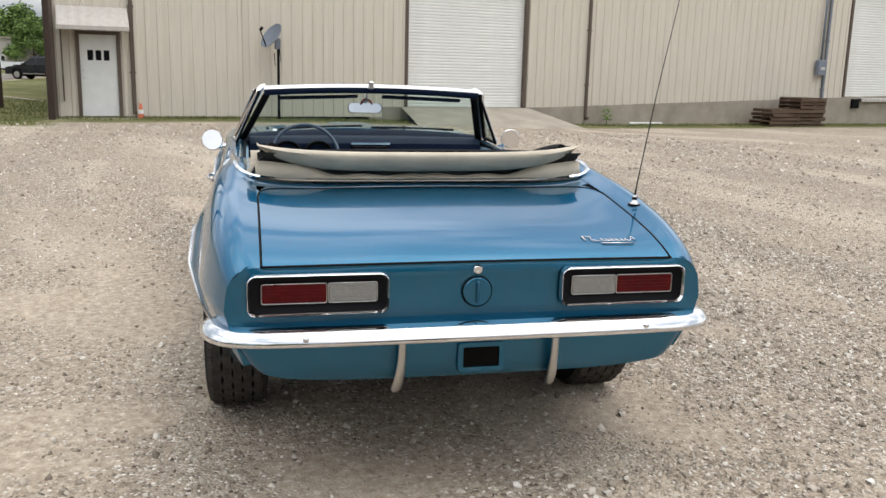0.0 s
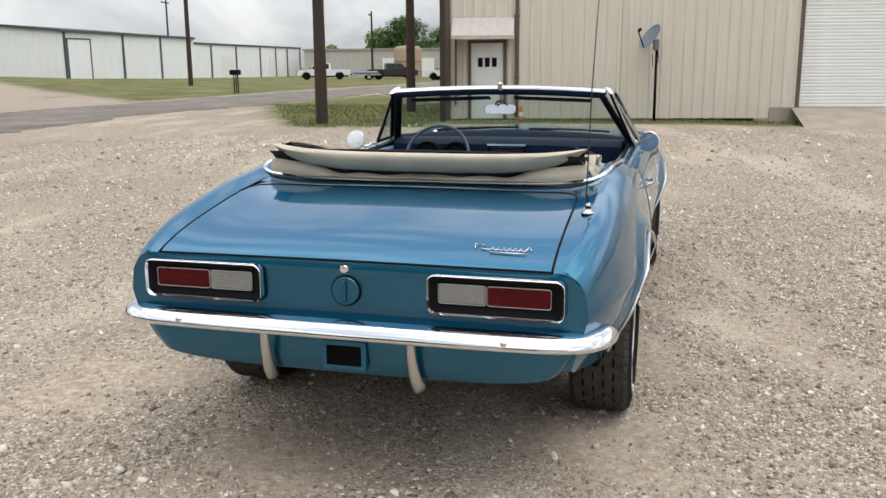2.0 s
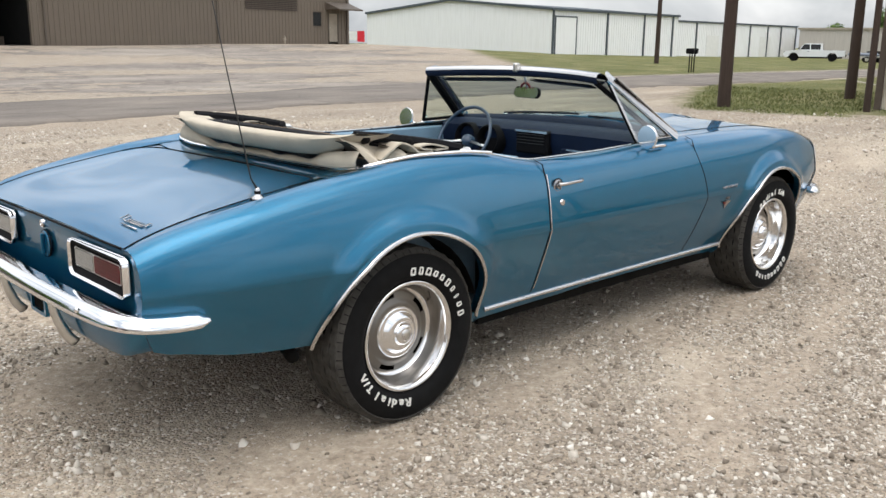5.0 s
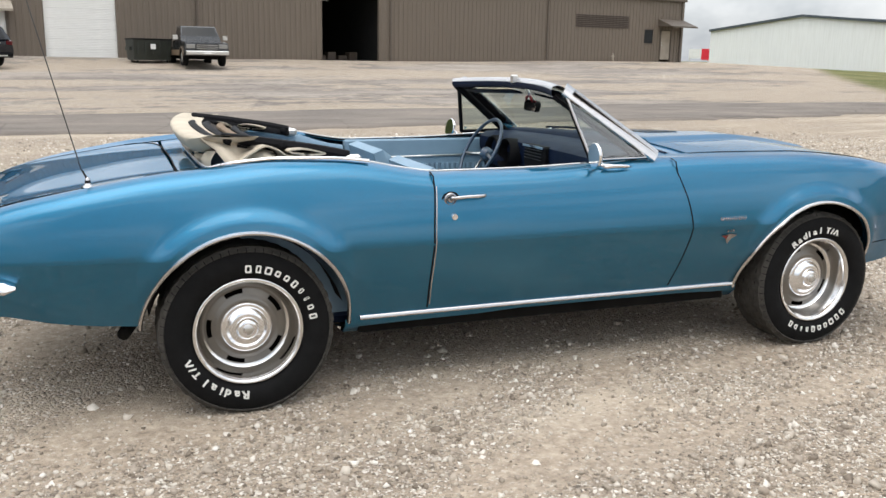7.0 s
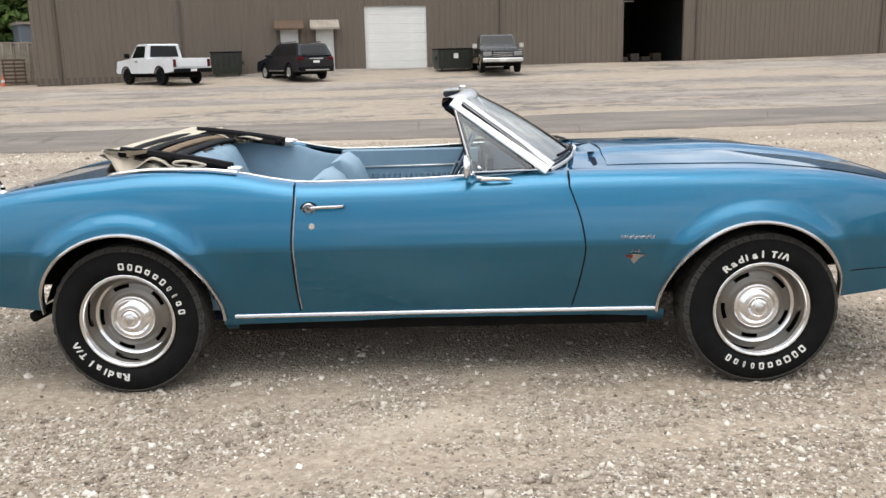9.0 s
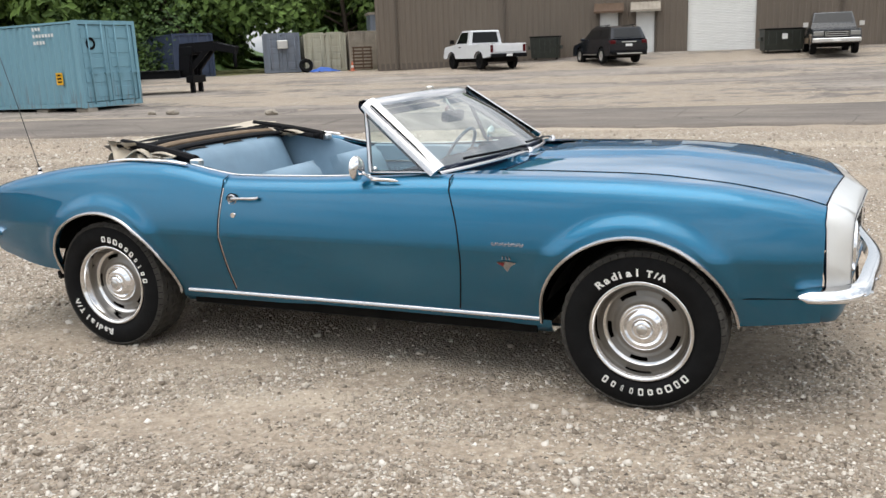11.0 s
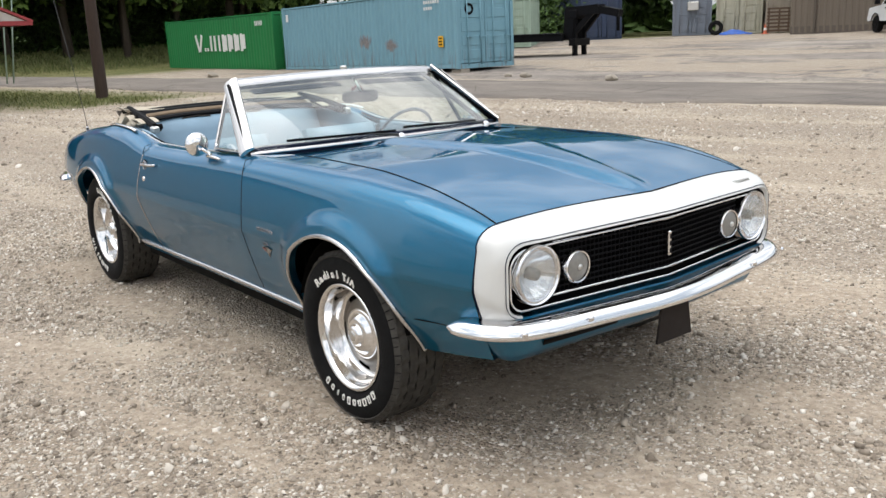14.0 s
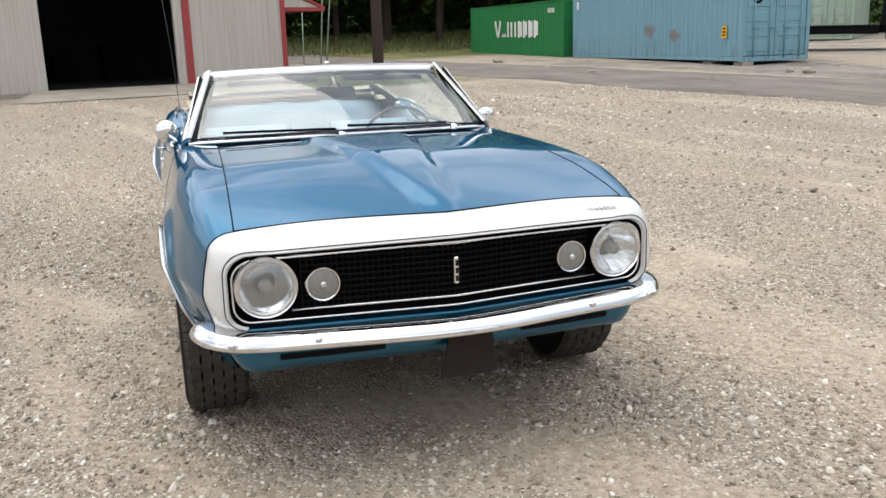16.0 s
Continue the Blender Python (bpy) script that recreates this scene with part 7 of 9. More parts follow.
def build_cabin(car):
    # tub: carpet, sides
    G().box(-0.05, 2.05, -0.66, 0.66, 0.272, 0.30).ob("carpet", DASH, car)
    G().box(1.92, 1.98, -0.66, 0.66, 0.3, 0.9).ob("firewall", DARK, car)
    for s in (-1, 1):
        tr = G().box(0.775, 1.9, min(s * .692, s * .718), max(s * .692, s * .718), 0.33, 0.905, c=0.01).ob("door_trim", VINYL, car, label="blue vinyl door trim")
        G().tube([(0.78, s * 0.688, 0.80), (1.86, s * 0.688, 0.81)], 0.006, 6).ob("trim_line", STEEL, tr, True)
        G().box(0.95, 1.35, s * 0.66 - 0.03, s * 0.66 + 0.03, 0.64, 0.69, c=0.02).ob("armrest", VINYL, tr)
        pl = G()
        for k in range(30):
            x = 0.84 + 0.033 * k
            pl.cyl((x, s * 0.69, 0.42), (x, s * 0.69, 0.76), 0.014, n=8)
        pl.ob("pleats", VINYL, tr, weld=False)
        G().cyl((1.5, s * 0.69, 0.6), (1.5, s * 0.65, 0.6), 0.02, n=10).tube([(1.5, s * 0.655, 0.6), (1.44, s * 0.65, 0.56), (1.42, s * 0.62, 0.55)], 0.007, 6).ob("window_crank", CHROME, tr, True)
        q = G()
        for x0, x1 in [(0.0 + 0.0765 * k, 0.0765 * (k + 1)) for k in range(10)]:
            z0, z1 = (SHOULDER(x) - 0.012 - 0.02 * ease(0.5, 0.7, x) for x in (x0, x1))
            q.add([(x0, s * .70, .33), (x1, s * .70, .33), (x1, s * .70, z1), (x0, s * .70, z0), (x0, s * .668, .33), (x1, s * .668, .33), (x1, s * .668, z1 - 0.02), (x0, s * .668, z0 - 0.02), (x1, s * .68, z1), (x0, s * .68, z0)], [(4, 5, 6, 7), (7, 6, 8, 9), (9, 8, 2, 3), (3, 2, 1, 0)])
        q.ob("quarter_trim", VINYL, car, 40, label="blue vinyl quarter trim")
        # belt rail
        strip([(x, s * 0.712, SHOULDER(x) - 0.008) for x in [0.56 + 1.28 * k / 20 for k in range(21)]], 0.014, 0.008, "belt_rail", BLACK, car, (0, 0, 1))
        strip([(x, s * 0.735, SHOULDER(x) + 0.0) for x in [0.5 + 1.0 * k / 20 for k in range(21)]], 0.008, 0.005, "belt_trim", STEEL, car, (0, 0, 1))
    # rear seat
    rs = new("rear_seat")
    rs.parent = car
    rs["label"] = "blue vinyl rear bench"
    cushion(G(), -0.25, 0.25, -0.6, 0.6, -0.14, 0.0, pose(0.4, 0, 0.58), puff=0.03, pleats=16).ob("seat", VINYL, rs, 50)
    cushion(G(), -0.26, 0.26, -0.6, 0.6, -0.13, 0.0, pose(0.29, 0, 0.765, 0, 66, 0), puff=0.03, pleats=16).ob("backrest", VINYL, rs, 50)
    for y in (-0.37, 0.37):
        st = new("bucket_seat")
        st.parent = car
        st["label"] = "blue vinyl bucket seat"
        cushion(G(), -0.24, 0.25, -0.25, 0.25, -0.14, 0.0, pose(1.18, y, 0.53, 0, -5), puff=0.035, pleats=8).ob("seat", VINYL, st, 50)
        cushion(G(), -0.25, 0.29, -0.245, 0.245, -0.11, 0.0, pose(0.97, y, 0.69, 0, 70), puff=0.035, pleats=8).ob("backrest", VINYL, st, 50)
        G().box(0.8, 1.2, y - 0.2, y + 0.2, 0.3, 0.4).ob("seat_frame", DARK, st)
    # dash: padded top, face, two instrument pods, glove box, radio
    rows = []
    for k in range(25):
        a = 2 * k / 24 - 1
        y = 0.685 * a
        f = 0.12 * (1 - a * a)
        rows.append([(1.84 + f, y, 0.945), (1.74 + f * 0.6, y, 0.95), (1.64 + f * 0.3, y, 0.945), (1.60 + f * 0.3, y, 0.92), (1.6 + f * 0.3, y, 0.87), (1.64 + f * 0.3, y, 0.72), (1.75, y, 0.66)])
    ds = new("dashboard")
    ds.parent = car
    ds["label"] = "dark blue padded dashboard"
    G().grid(rows).ob("pad", DASH, ds, 50)
    for y in (0.47, 0.29):
        m = pose(1.60, y, 0.85, 0, -82, 0)
        G().lathe([(0.0, -0.03), (0.07, -0.03), (0.075, 0.02), (0.082, 0.026), (0.088, 0.02), (0.092, -0.04)], 32, m).ob("instrument_pod", BLACK, ds, 50)
        G().lathe([(0.07, 0.015), (0.074, 0.022), (0.078, 0.018)], 32, m).ob("pod_ring", DARK, ds, True)
    G().box(1.606, 1.66, -0.13, 0.10, 0.80, 0.928, c=0.01).ob("centre_panel", BLACK, ds)
    G().box(1.597, 1.605, -0.13, 0.10, 0.916, 0.928).ob("panel_trim", CHROME, ds)
    for k in range(4):
        G().box(1.598, 1.605, -0.11, 0.08, 0.855 + 0.016 * k, 0.859 + 0.016 * k).ob("panel_slat", WHIP, ds)
    G().box(1.625, 1.655, -0.6, -0.2, 0.72, 0.85, c=0.012).ob("glove_box", DASH, ds)
    G().box(1.618, 1.624, -0.55, -0.25, 0.838, 0.846).ob("glove_trim", CHROME, ds)
    # steering wheel
    sw = new("steering_wheel")
    sw.parent = car
    sw["label"] = "thin-rimmed blue steering wheel with bright spokes"
    m = pose(1.50, 0.375, 0.850, 0, -62, 0)
    G().tube([m @ Vector((0.19 * math.cos(t), 0.19 * math.sin(t), 0.03)) for t in (2 * math.pi * k / 40 for k in range(40))], 0.0095, 8, closed=True).ob("rim", VINYL_DARK, sw, True)
    for a in (100, 260, 180):
        t = radians(a)
        G().tube([m @ Vector((0.03 * math.cos(t), 0.03 * math.sin(t), 0.0)), m @ Vector((0.12 * math.cos(t), 0.12 * math.sin(t), 0.008)), m @ Vector((0.186 * math.cos(t), 0.186 * math.sin(t), 0.03))], 0.008, 8, flat=0.5).ob("spoke", STEEL, sw, True)
    G().lathe([(0.0, 0.022), (0.026, 0.018), (0.036, 0.0), (0.036, -0.03)], 24, m).ob("hub", VINYL_DARK, sw, True)
    G().cyl(m @ Vector((0, 0, -0.02)), m @ Vector((0, 0, -0.3)), 0.03, n=12).ob("column", DASH, sw, True)
    # shift lever between the seats
    G().tube([(1.2, 0, 0.35), (1.16, 0, 0.58)], 0.008, 8).cyl((1.16, 0, 0.57), (1.158, 0, 0.61), 0.02, 0.016, 10).ob("shift_lever", CHROME, car, True)
    G().box(0.95, 1.5, -0.09, 0.09, 0.3, 0.44, c=0.02).ob("console", DASH, car)


def build_top(car):
    """The folded soft top: cloth roll, drapes, bows and side rails."""
    tp = new("folded_top")
    tp.parent = car
    tp["label"] = "folded beige cloth top on a black frame"
    G().box(-0.1, 0.22, -0.68, 0.68, 0.60, 0.62).ob("well_floor", DARK, tp)
    rows = []
    n = 60
    for k in range(n + 1):
        a = 2 * k / n - 1
        y = 0.66 * a
        up = 0.022 * a ** 4
        back = 0.035 * (1 - a * a)
        w = 0.003 * math.sin(a * 9 + 1)
        zt = 1.04 + up
        zl = 1.038 + up - 0.072 * (1 - abs(a) ** 5) ** 0.8 - 0.008
        mixz = lambda t: zl + (zt - zl) * t
        sec = [(0.04, mixz(0.3)), (-0.01 + w, mixz(0.08)), (-0.06, zl), (-0.105 - w, mixz(0.12)), (-0.13, mixz(0.35)), (-0.142, mixz(0.62)), (-0.149, mixz(0.82)), (-0.142, mixz(0.96)), (-0.12, zt), (-0.07, zt - 0.004), (0.0, zt - 0.014)]
        rows.append([(x - back + 0.05 * a ** 8, y, z) for x, z in sec])
    G().grid(rows).ob("cloth_roll", CLOTH, tp, 60, "beige cloth with a rolled hem")
    # inside of the fold, darker
    rows = []
    for k in range(n + 1):
        a = 2 * k / n - 1
        y = 0.66 * a
        up = 0.012 * a * a
        rows.append([(x, y, z) for x, z in ((-0.13, 1.025 + up), (-0.1, 1.01 + up), (-0.04, 0.98), (0.0, 0.96), (0.12, 0.95), (0.16, 0.975 + 0.01 * math.sin(a * 12)), (0.11, 0.995), (0.02, 1.008 + up))])
    G().grid(rows).ob("lining", TOPLINER, tp, 60, "dark lining")
    for s in (-1, 1):
        # a fold hanging behind, and the crumpled cloth at each end
        rows = []
        for i in range(9):
            t = i / 8
            rows.append([(-0.088 - 0.02 * math.sin(math.pi * t) + 0.010 * math.sin(q * 13 + 1), s * 0.67 * q, (0.945 + 0.05 * ease(0.5, 0.85, q) + 0.004 * math.sin(q * 21)) * (1 - t) + 0.915 * t) for q in [j / 24 for j in range(25)]])
        G().grid(rows).ob("hanging_fold", CLOTH, tp, 60, "hanging beige fold")
        rows = []
        for i in range(15):
            t = i / 14
            row = []
            for j in range(19):
                q = j / 18
                x = -0.13 + 0.40 * q + 0.10 * t * (1 - q)
                z = (1.05 - 0.085 * q) * (1 - t) + (0.93 + 0.035 * q) * t + 0.016 * math.sin(q * 13 + t * 2) * math.sin(math.pi * t)
                y = 0.61 + 0.04 * math.sin(q * 13) * t * (1 - 0.4 * t) + 0.085 * t
                row.append((x, s * y, z))
            rows.append(row)
        G().grid(rows).ob("drape", CLOTH, tp, 60, "crumpled beige cloth")
        # the cloth's side edge, folded into two loops
        line = spline([(0.0, 0, 0.962), (0.05, 0, 0.995), (0.1, 0, 1.018), (0.145, 0, 1.004), (0.185, 0, 0.978), (0.235, 0, 0.974), (0.25, 0, 0.982), (0.2, 0, 0.99), (0.19, 0, 0.998), (0.24, 0, 1.004), (0.31, 0, 0.992), (0.335, 0, 0.984), (0.27, 0, 0.98)], 60)
        side_a, side_b = [], []
        for i, p in enumerate(line):
            d = line[min(i + 1, 60)] - line[max(i - 1, 0)]
            n = Vector((-d.z, 0, d.x)).normalized() * 0.003
            side_a.append(p + n)
            side_b.append(p - n)
        ring = side_a + side_b[::-1]
        fold = G().grid([[(p.x + dx, s * y, p.z) for p in ring] for y, dx in ((0.56, -0.02), (0.63, 0.0), (0.685, 0.012))], closed=True)
        fold.grid([[(p.x + 0.012, s * 0.685, p.z) for p in side_a], [(p.x + 0.012, s * 0.685, p.z) for p in side_b]])
        fold.ob("cloth_fold", CLOTH, tp, 50, "looped beige cloth edge")
        pts = spline([(-0.05, s * 0.60, 1.036), (0.06, s * 0.61, 1.024), (0.2, s * 0.62, 1.004), (0.34, s * 0.63, 0.982), (0.45, s * 0.64, 0.96)], 16)
        strip(pts, 0.042, 0.03, "side_rail", BLACK, tp, (0, s * 0.2, 1))
        pts = spline([(-0.06, s * 0.57, 1.02), (0.1, s * 0.585, 0.995), (0.3, s * 0.6, 0.965), (0.45, s * 0.62, 0.94)], 12)
        strip(pts, 0.03, 0.026, "lower_rail", BLACK, tp, (0, s * 0.2, 1))
        for q in ((-0.03, 1.04), (0.18, 1.012), (0.42, 0.965)):
            G().cyl((q[0], s * 0.59, q[1]), (q[0], s * 0.65, q[1]), 0.018, n=10).ob("pivot", BLACK, tp, True)
        G().box(0.43, 0.5, s * 0.65 - 0.02, s * 0.65 + 0.02, 0.935, 0.975, c=0.01).ob("hinge", STEEL, tp)
    for x, z, mat in ((-0.075, 1.026, BLACK), (-0.01, 1.018, BLACK), (0.06, 1.008, BOW_TAN), (0.13, 0.992, BLACK)):
        pts = spline([(x + 0.04, -.62, z - 0.012), (x, -.3, z), (x - 0.006, 0, z + 0.002), (x, .3, z), (x + 0.04, .62, z - 0.012)], 24)
        strip(pts, 0.04, 0.018, "bow", mat, tp, (0.2, 0, 1))


def build_antenna(car):
    an = new("antenna")
    an.parent = car
    an["label"] = "thin whip antenna on a chrome foot"
    b = Vector((-0.537, -0.722, top_z(-0.537, 0.70) - 0.004))
    b.z = 0.885
    G().lathe([(0.021, 0.0), (0.020, 0.005), (0.012, 0.011), (0.009, 0.016), (0.0085, 0.034), (0.005, 0.038), (0.0, 0.038)], 20, Matrix.Translation(b)).ob("foot", TRIM, an, True)
    G().lathe([(0.024, -0.006), (0.024, 0.001), (0.02, 0.002)], 20, Matrix.Translation(b)).ob("gasket", BLACK, an, True)
    G().lathe([(0.0095, 0.017), (0.0098, 0.018), (0.0098, 0.026), (0.0095, 0.027)], 16, Matrix.Translation(b)).ob("collar", BLACK, an, True)
    G().tube([b + Vector((0, 0, 0.03)), b + Vector((-0.02, 0.005, 0.07)), b + Vector((-0.10, -0.012, 0.42)), b + Vector((-0.2, -0.045, 0.86))], [0.005, 0.0024, 0.0019, 0.0014], 6).ob("whip", WHIP, an, True)


def build_car():
    car = thing("convertible_car", "classic metallic blue convertible with its beige top folded down", "car")
    build_body(car)
    build_tail(car)
    build_nose(car)
    build_screen(car)
    build_cabin(car)
    build_top(car)
    build_antenna(car)
    w = build_wheel(car, 0.0, -0.752, -1)
    build_wheel(car, 2.746, -0.757, -1, w, 134)
    build_wheel(car, 0.0, 0.752, 1, w, 40)
    build_wheel(car, 2.746, 0.757, 1, w, 100)
    return car


build_car()

# ---- shipping containers ----
def make_rusty(base, name):
    """The container's paint with rust bleeding from two scraped places and along its foot."""
    m = Mat(name)
    sep = m.n("ShaderNodeSeparateXYZ")
    m.link(m.co.outputs["Object"], sep.inputs[0])
    streak = m.noise(2.4, 6, 0.65, (3.0, 3.0, 0.2))
    col = m.mix(m.math('MULTIPLY', m.ramp(streak, [(0.45, (0, 0, 0)), (0.8, (1, 1, 1))]), 0.3), base, tuple(c * 0.7 for c in base[:3]) + (1,))
    total = None
    for cx, cz, rx, rz in ((6.5, 1.02, 0.7, 0.36), (8.25, 0.86, 0.55, 0.34)):
        dx = m.math('DIVIDE', m.math('SUBTRACT', sep.outputs[0], cx), rx)
        dz = m.math('DIVIDE', m.math('SUBTRACT', sep.outputs[2], cz), rz)
        d = m.math('ADD', m.math('MULTIPLY', dx, dx), m.math('MULTIPLY', dz, dz))
        v = m.math('SUBTRACT', m.math('MULTIPLY', m.noise(4.5, 6, 0.7, (1.6, 1.6, 0.5)), 2.0), m.math('ADD', d, 0.45))
        total = v if total is None else m.math('MAXIMUM', total, v)
    rust = m.ramp(total, [(0.02, (0, 0, 0)), (0.3, (1, 1, 1))])
    foot = m.n("ShaderNodeMapRange")
    foot.inputs["From Min"].default_value, foot.inputs["From Max"].default_value = 0.95, 0.2
    m.link(sep.outputs[2], foot.inputs[0])
    runs = m.math('MULTIPLY', m.ramp(m.noise(5.0, 5, 0.7, (2.2, 2.2, 0.16)), [(0.52, (0, 0, 0)), (0.62, (1, 1, 1))]), foot.outputs[0])
    col = m.mix(m.math('MULTIPLY', runs, 0.6), col, srgb(112, 92, 76))
    m.base(m.mix(m.math('MULTIPLY', rust, 0.75), col, m.ramp(m.noise(14), [(0.3, srgb(92, 70, 62)), (0.7, srgb(150, 126, 112))])))
    m.set(Roughness=0.6, Specular_IOR_Level=0.3)
    return m.m


def container(m, mat, label, L=12.19, H=2.59, W=2.44, doors=True, group="shipping containers", blocks=True):
    c = thing("shipping_container", label, "shipping container", m, group)
    def wave(n, length):
        out = []
        pitch = length / n
        for k in range(n):
            a = k * pitch
            out += [(a, 0.0), (a + pitch * 0.25, 0.0), (a + pitch * 0.5, 0.05), (a + pitch * 0.75, 0.05)]
        return out + [(length, 0.0)]
    n = int(L / 0.28)
    w = wave(n, L - 0.24)
    g = G()
    g.grid([[(0.12 + a, 0.02 + d, 0.16) for a, d in w], [(0.12 + a, 0.02 + d, H - 0.1) for a, d in w]])
    g.ob("side_panel", mat, c, weld=False)
    g = G().grid([[(0.12 + a, W - 0.02 - d, 0.16) for a, d in w], [(0.12 + a, W - 0.02 - d, H - 0.1) for a, d in w]], flip=True)
    g.ob("side_panel", mat, c, weld=False)
    w2 = wave(8, W - 0.24)
    G().grid([[(0.02 + d, 0.12 + a, 0.16) for a, d in w2], [(0.02 + d, 0.12 + a, H - 0.1) for a, d in w2]], flip=True).ob("end_panel", mat, c, weld=False)
    G().box(0.1, L - 0.1, 0.1, W - 0.1, H - 0.06, H - 0.02).ob("roof", mat, c)
    for y in (0.0, W - 0.12):
        if doors:
            G().box(L - 0.16, L, y, y + 0.12, 0, H).ob("corner_post", mat, c)
    fr = G()
    for y in (0.0, W - 0.12):
        for z in (0.0, H - 0.12):
            fr.box(0.16, L - 0.16, y + 0.02, y + 0.1, z + (0.02 if z < 1 else 0.04), z + (0.15 if z < 1 else 0.1))
        for x in ((0.0,) if doors else (0.0, L - 0.16)):
            fr.box(x, x + 0.16, y, y + 0.12, 0, H)
    for x in (0.0, L - 0.1):
        fr.box(x, x + 0.1, 0.12, W - 0.12, 0.0, 0.15).box(x, x + 0.1, 0.12, W - 0.12, H - 0.12, H)
    fr.box(0.2, L - 0.2, 0.2, W - 0.2, 0.1, 0.155)
    fr.ob("frame", mat, c, weld=False)
    if doors:
        for k in (0, 1):
            y0 = 0.13 + k * (W / 2 - 0.12)
            d = G().box(L - 0.09, L - 0.04, y0, y0 + W / 2 - 0.14, 0.17, H - 0.14, c=0.01)
            for j in range(5):
                z = 0.3 + j * 0.44
                d.box(L - 0.04, L - 0.022, y0 + 0.08, y0 + W / 2 - 0.22, z, z + 0.3, c=0.012)
            leaf = d.ob("door", mat, c, weld=False)
            for j in (0.28, 0.8):
                y = y0 + j * (W / 2 - 0.14)
                G().cyl((L + 0.02, y, 0.1), (L + 0.02, y, H - 0.08), 0.02, n=8).ob("lock_rod", mat, leaf, True)
                G().box(L - 0.02, L + 0.045, y - 0.05, y + 0.22, 1.0, 1.05).ob("lock_handle", mat, leaf)
    if blocks:
        for x in (0.3, L - 2.2, L - 0.5):
            G().box(x, x + 0.5, 0.1, 0.5, -0.18, -0.002, c=0.02).ob("block", CONCRETE, c)
    return c


def build_containers():
    blue = make_rusty(srgb(118, 158, 172), "container_blue_rusted")
    c = container(pose(-29.2, 16.58, 0.04, 0, -0.75, -1.8), blue, "weathered pale blue shipping container with rust patches on blocks")
    # numbers and stickers as plain bars
    g = G()
    for r, k in ((2.35, 3), (2.15, 7), (1.95, 4)):
        for i in range(k):
            G().box(10.4 + i * 0.13, 10.48 + i * 0.13, 0.002, 0.014, r, r + 0.1).ob("number_bar", WHITE, c)
    G().box(11.15, 11.42, 0.0, 0.014, 0.72, 1.08).ob("sticker", YELLOW, c, label="yellow sticker")
    for z in (0.78, 0.88, 0.98):
        G().box(11.2, 11.37, -0.004, -0.001, z, z + 0.05).ob("sticker_bar", BLACK, c)
    G().box(0.35, 0.55, 0.002, 0.014, 2.0, 2.3).ob("notice", WHITE, c)
    m = Matrix(((0, 0, 1, 12.17), (1, 0, 0, 0.55), (0, 1, 0, 1.9), (0, 0, 0, 1)))
    G().lathe([(0.1, 0.0), (0.18, 0.006), (0.19, 0.0)], 20, m).ob("door_mark", BLACK, c)
    c = container(pose(-41.9, 16.45, -0.12, 0, -0.3, -0.4), C_GREEN, "bright green shipping container with faded white lettering shapes")
    # the worn lettering, as plain blocks: two leaning bars, two dots, a faint pair, then full blocks
    g = G()
    rail_box(g, (3.85, 0.007, 1.78), (4.2, 0.007, 0.98), 0.014, 0.2)
    rail_box(g, (4.6, 0.007, 1.78), (4.28, 0.007, 0.98), 0.014, 0.2)
    g.ob("lettering", WHITE, c, label="faded white block")
    for x, w, z0, z1 in ((4.85, 0.16, 0.98, 1.14), (5.15, 0.16, 0.98, 1.14), (5.55, 0.2, 0.98, 1.72), (6.0, 0.2, 0.98, 1.72), (6.5, 0.2, 0.98, 1.72)):
        G().box(x, x + w, 0.0, 0.014, z0, z1).ob("lettering", WHITE, c, label="faded white block")
    for i, x in enumerate((6.95, 7.6, 8.25, 8.9)):
        G().box(x, x + 0.24, 0.0, 0.014, 0.95, 1.75).box(x + 0.242, x + 0.5, 0.0, 0.014, 1.0 + 0.06 * (i % 2), 1.7).ob("lettering", WHITE, c, label="faded white block")
    g = G()
    for i in range(5):
        G().box(10.5 + i * 0.15, 10.58 + i * 0.15, 0.002, 0.014, 2.05, 2.25).ob("number_bar", WHITE, c)
    q = yard(-24.2, 43.2, 0.5, -45) @ pose(-12.19, 0, 0)
    container(q, C_NAVY, "dark navy shipping container standing behind the trailer", blocks=False)
    q = yard(-25.5, 35.5, 0.4, -60) @ pose(-6.06, 0, 0)
    container(q, C_PALEGREEN, "pale green shipping container beside the trailer", L=6.06, blocks=False)
    # three seen end on, beside the taupe hall
    for u, v, mat, lab, w, h in ((-20.2, 47.0, C_GREY, "grey steel container with a small air conditioner", 2.25, 2.4), (-17.9, 48.0, C_CREAM, "cream steel container with stained doors", 2.6, 2.3), (-15.2, 48.7, CONCRETE, "tan steel container with dented doors", 2.0, 2.35)):
        q = yard(u, v, 0.58, -66)
        c = container(q @ pose(-6.06, 0, 0), mat, lab, 6.06, h, w, blocks=True)
        if mat is C_GREY:
            G().box(6.1, 6.4, 0.85, 1.5, 1.45, 1.95, c=0.02).ob("air_conditioner", STEEL, c)
    q = yard(-14.6, 51.5, 0.4, -66)
    s = thing("metal_cabin", "tall pale grey metal cabin behind the containers", "cabin", q)
    G().box(-2, 0, 0, 1.5, 0, 3.6, c=0.02).ob("wall", C_GREY, s)
    G().box(-2.1, 0.1, -0.1, 1.6, 3.602, 3.75).ob("roof", CONCRETE, s)
    # what leans and lies before them
    t = thing("tyre", "old black tractor tyre leaning on a container", "tyre", yard(-17.5, 47.1, 0.97, 25))
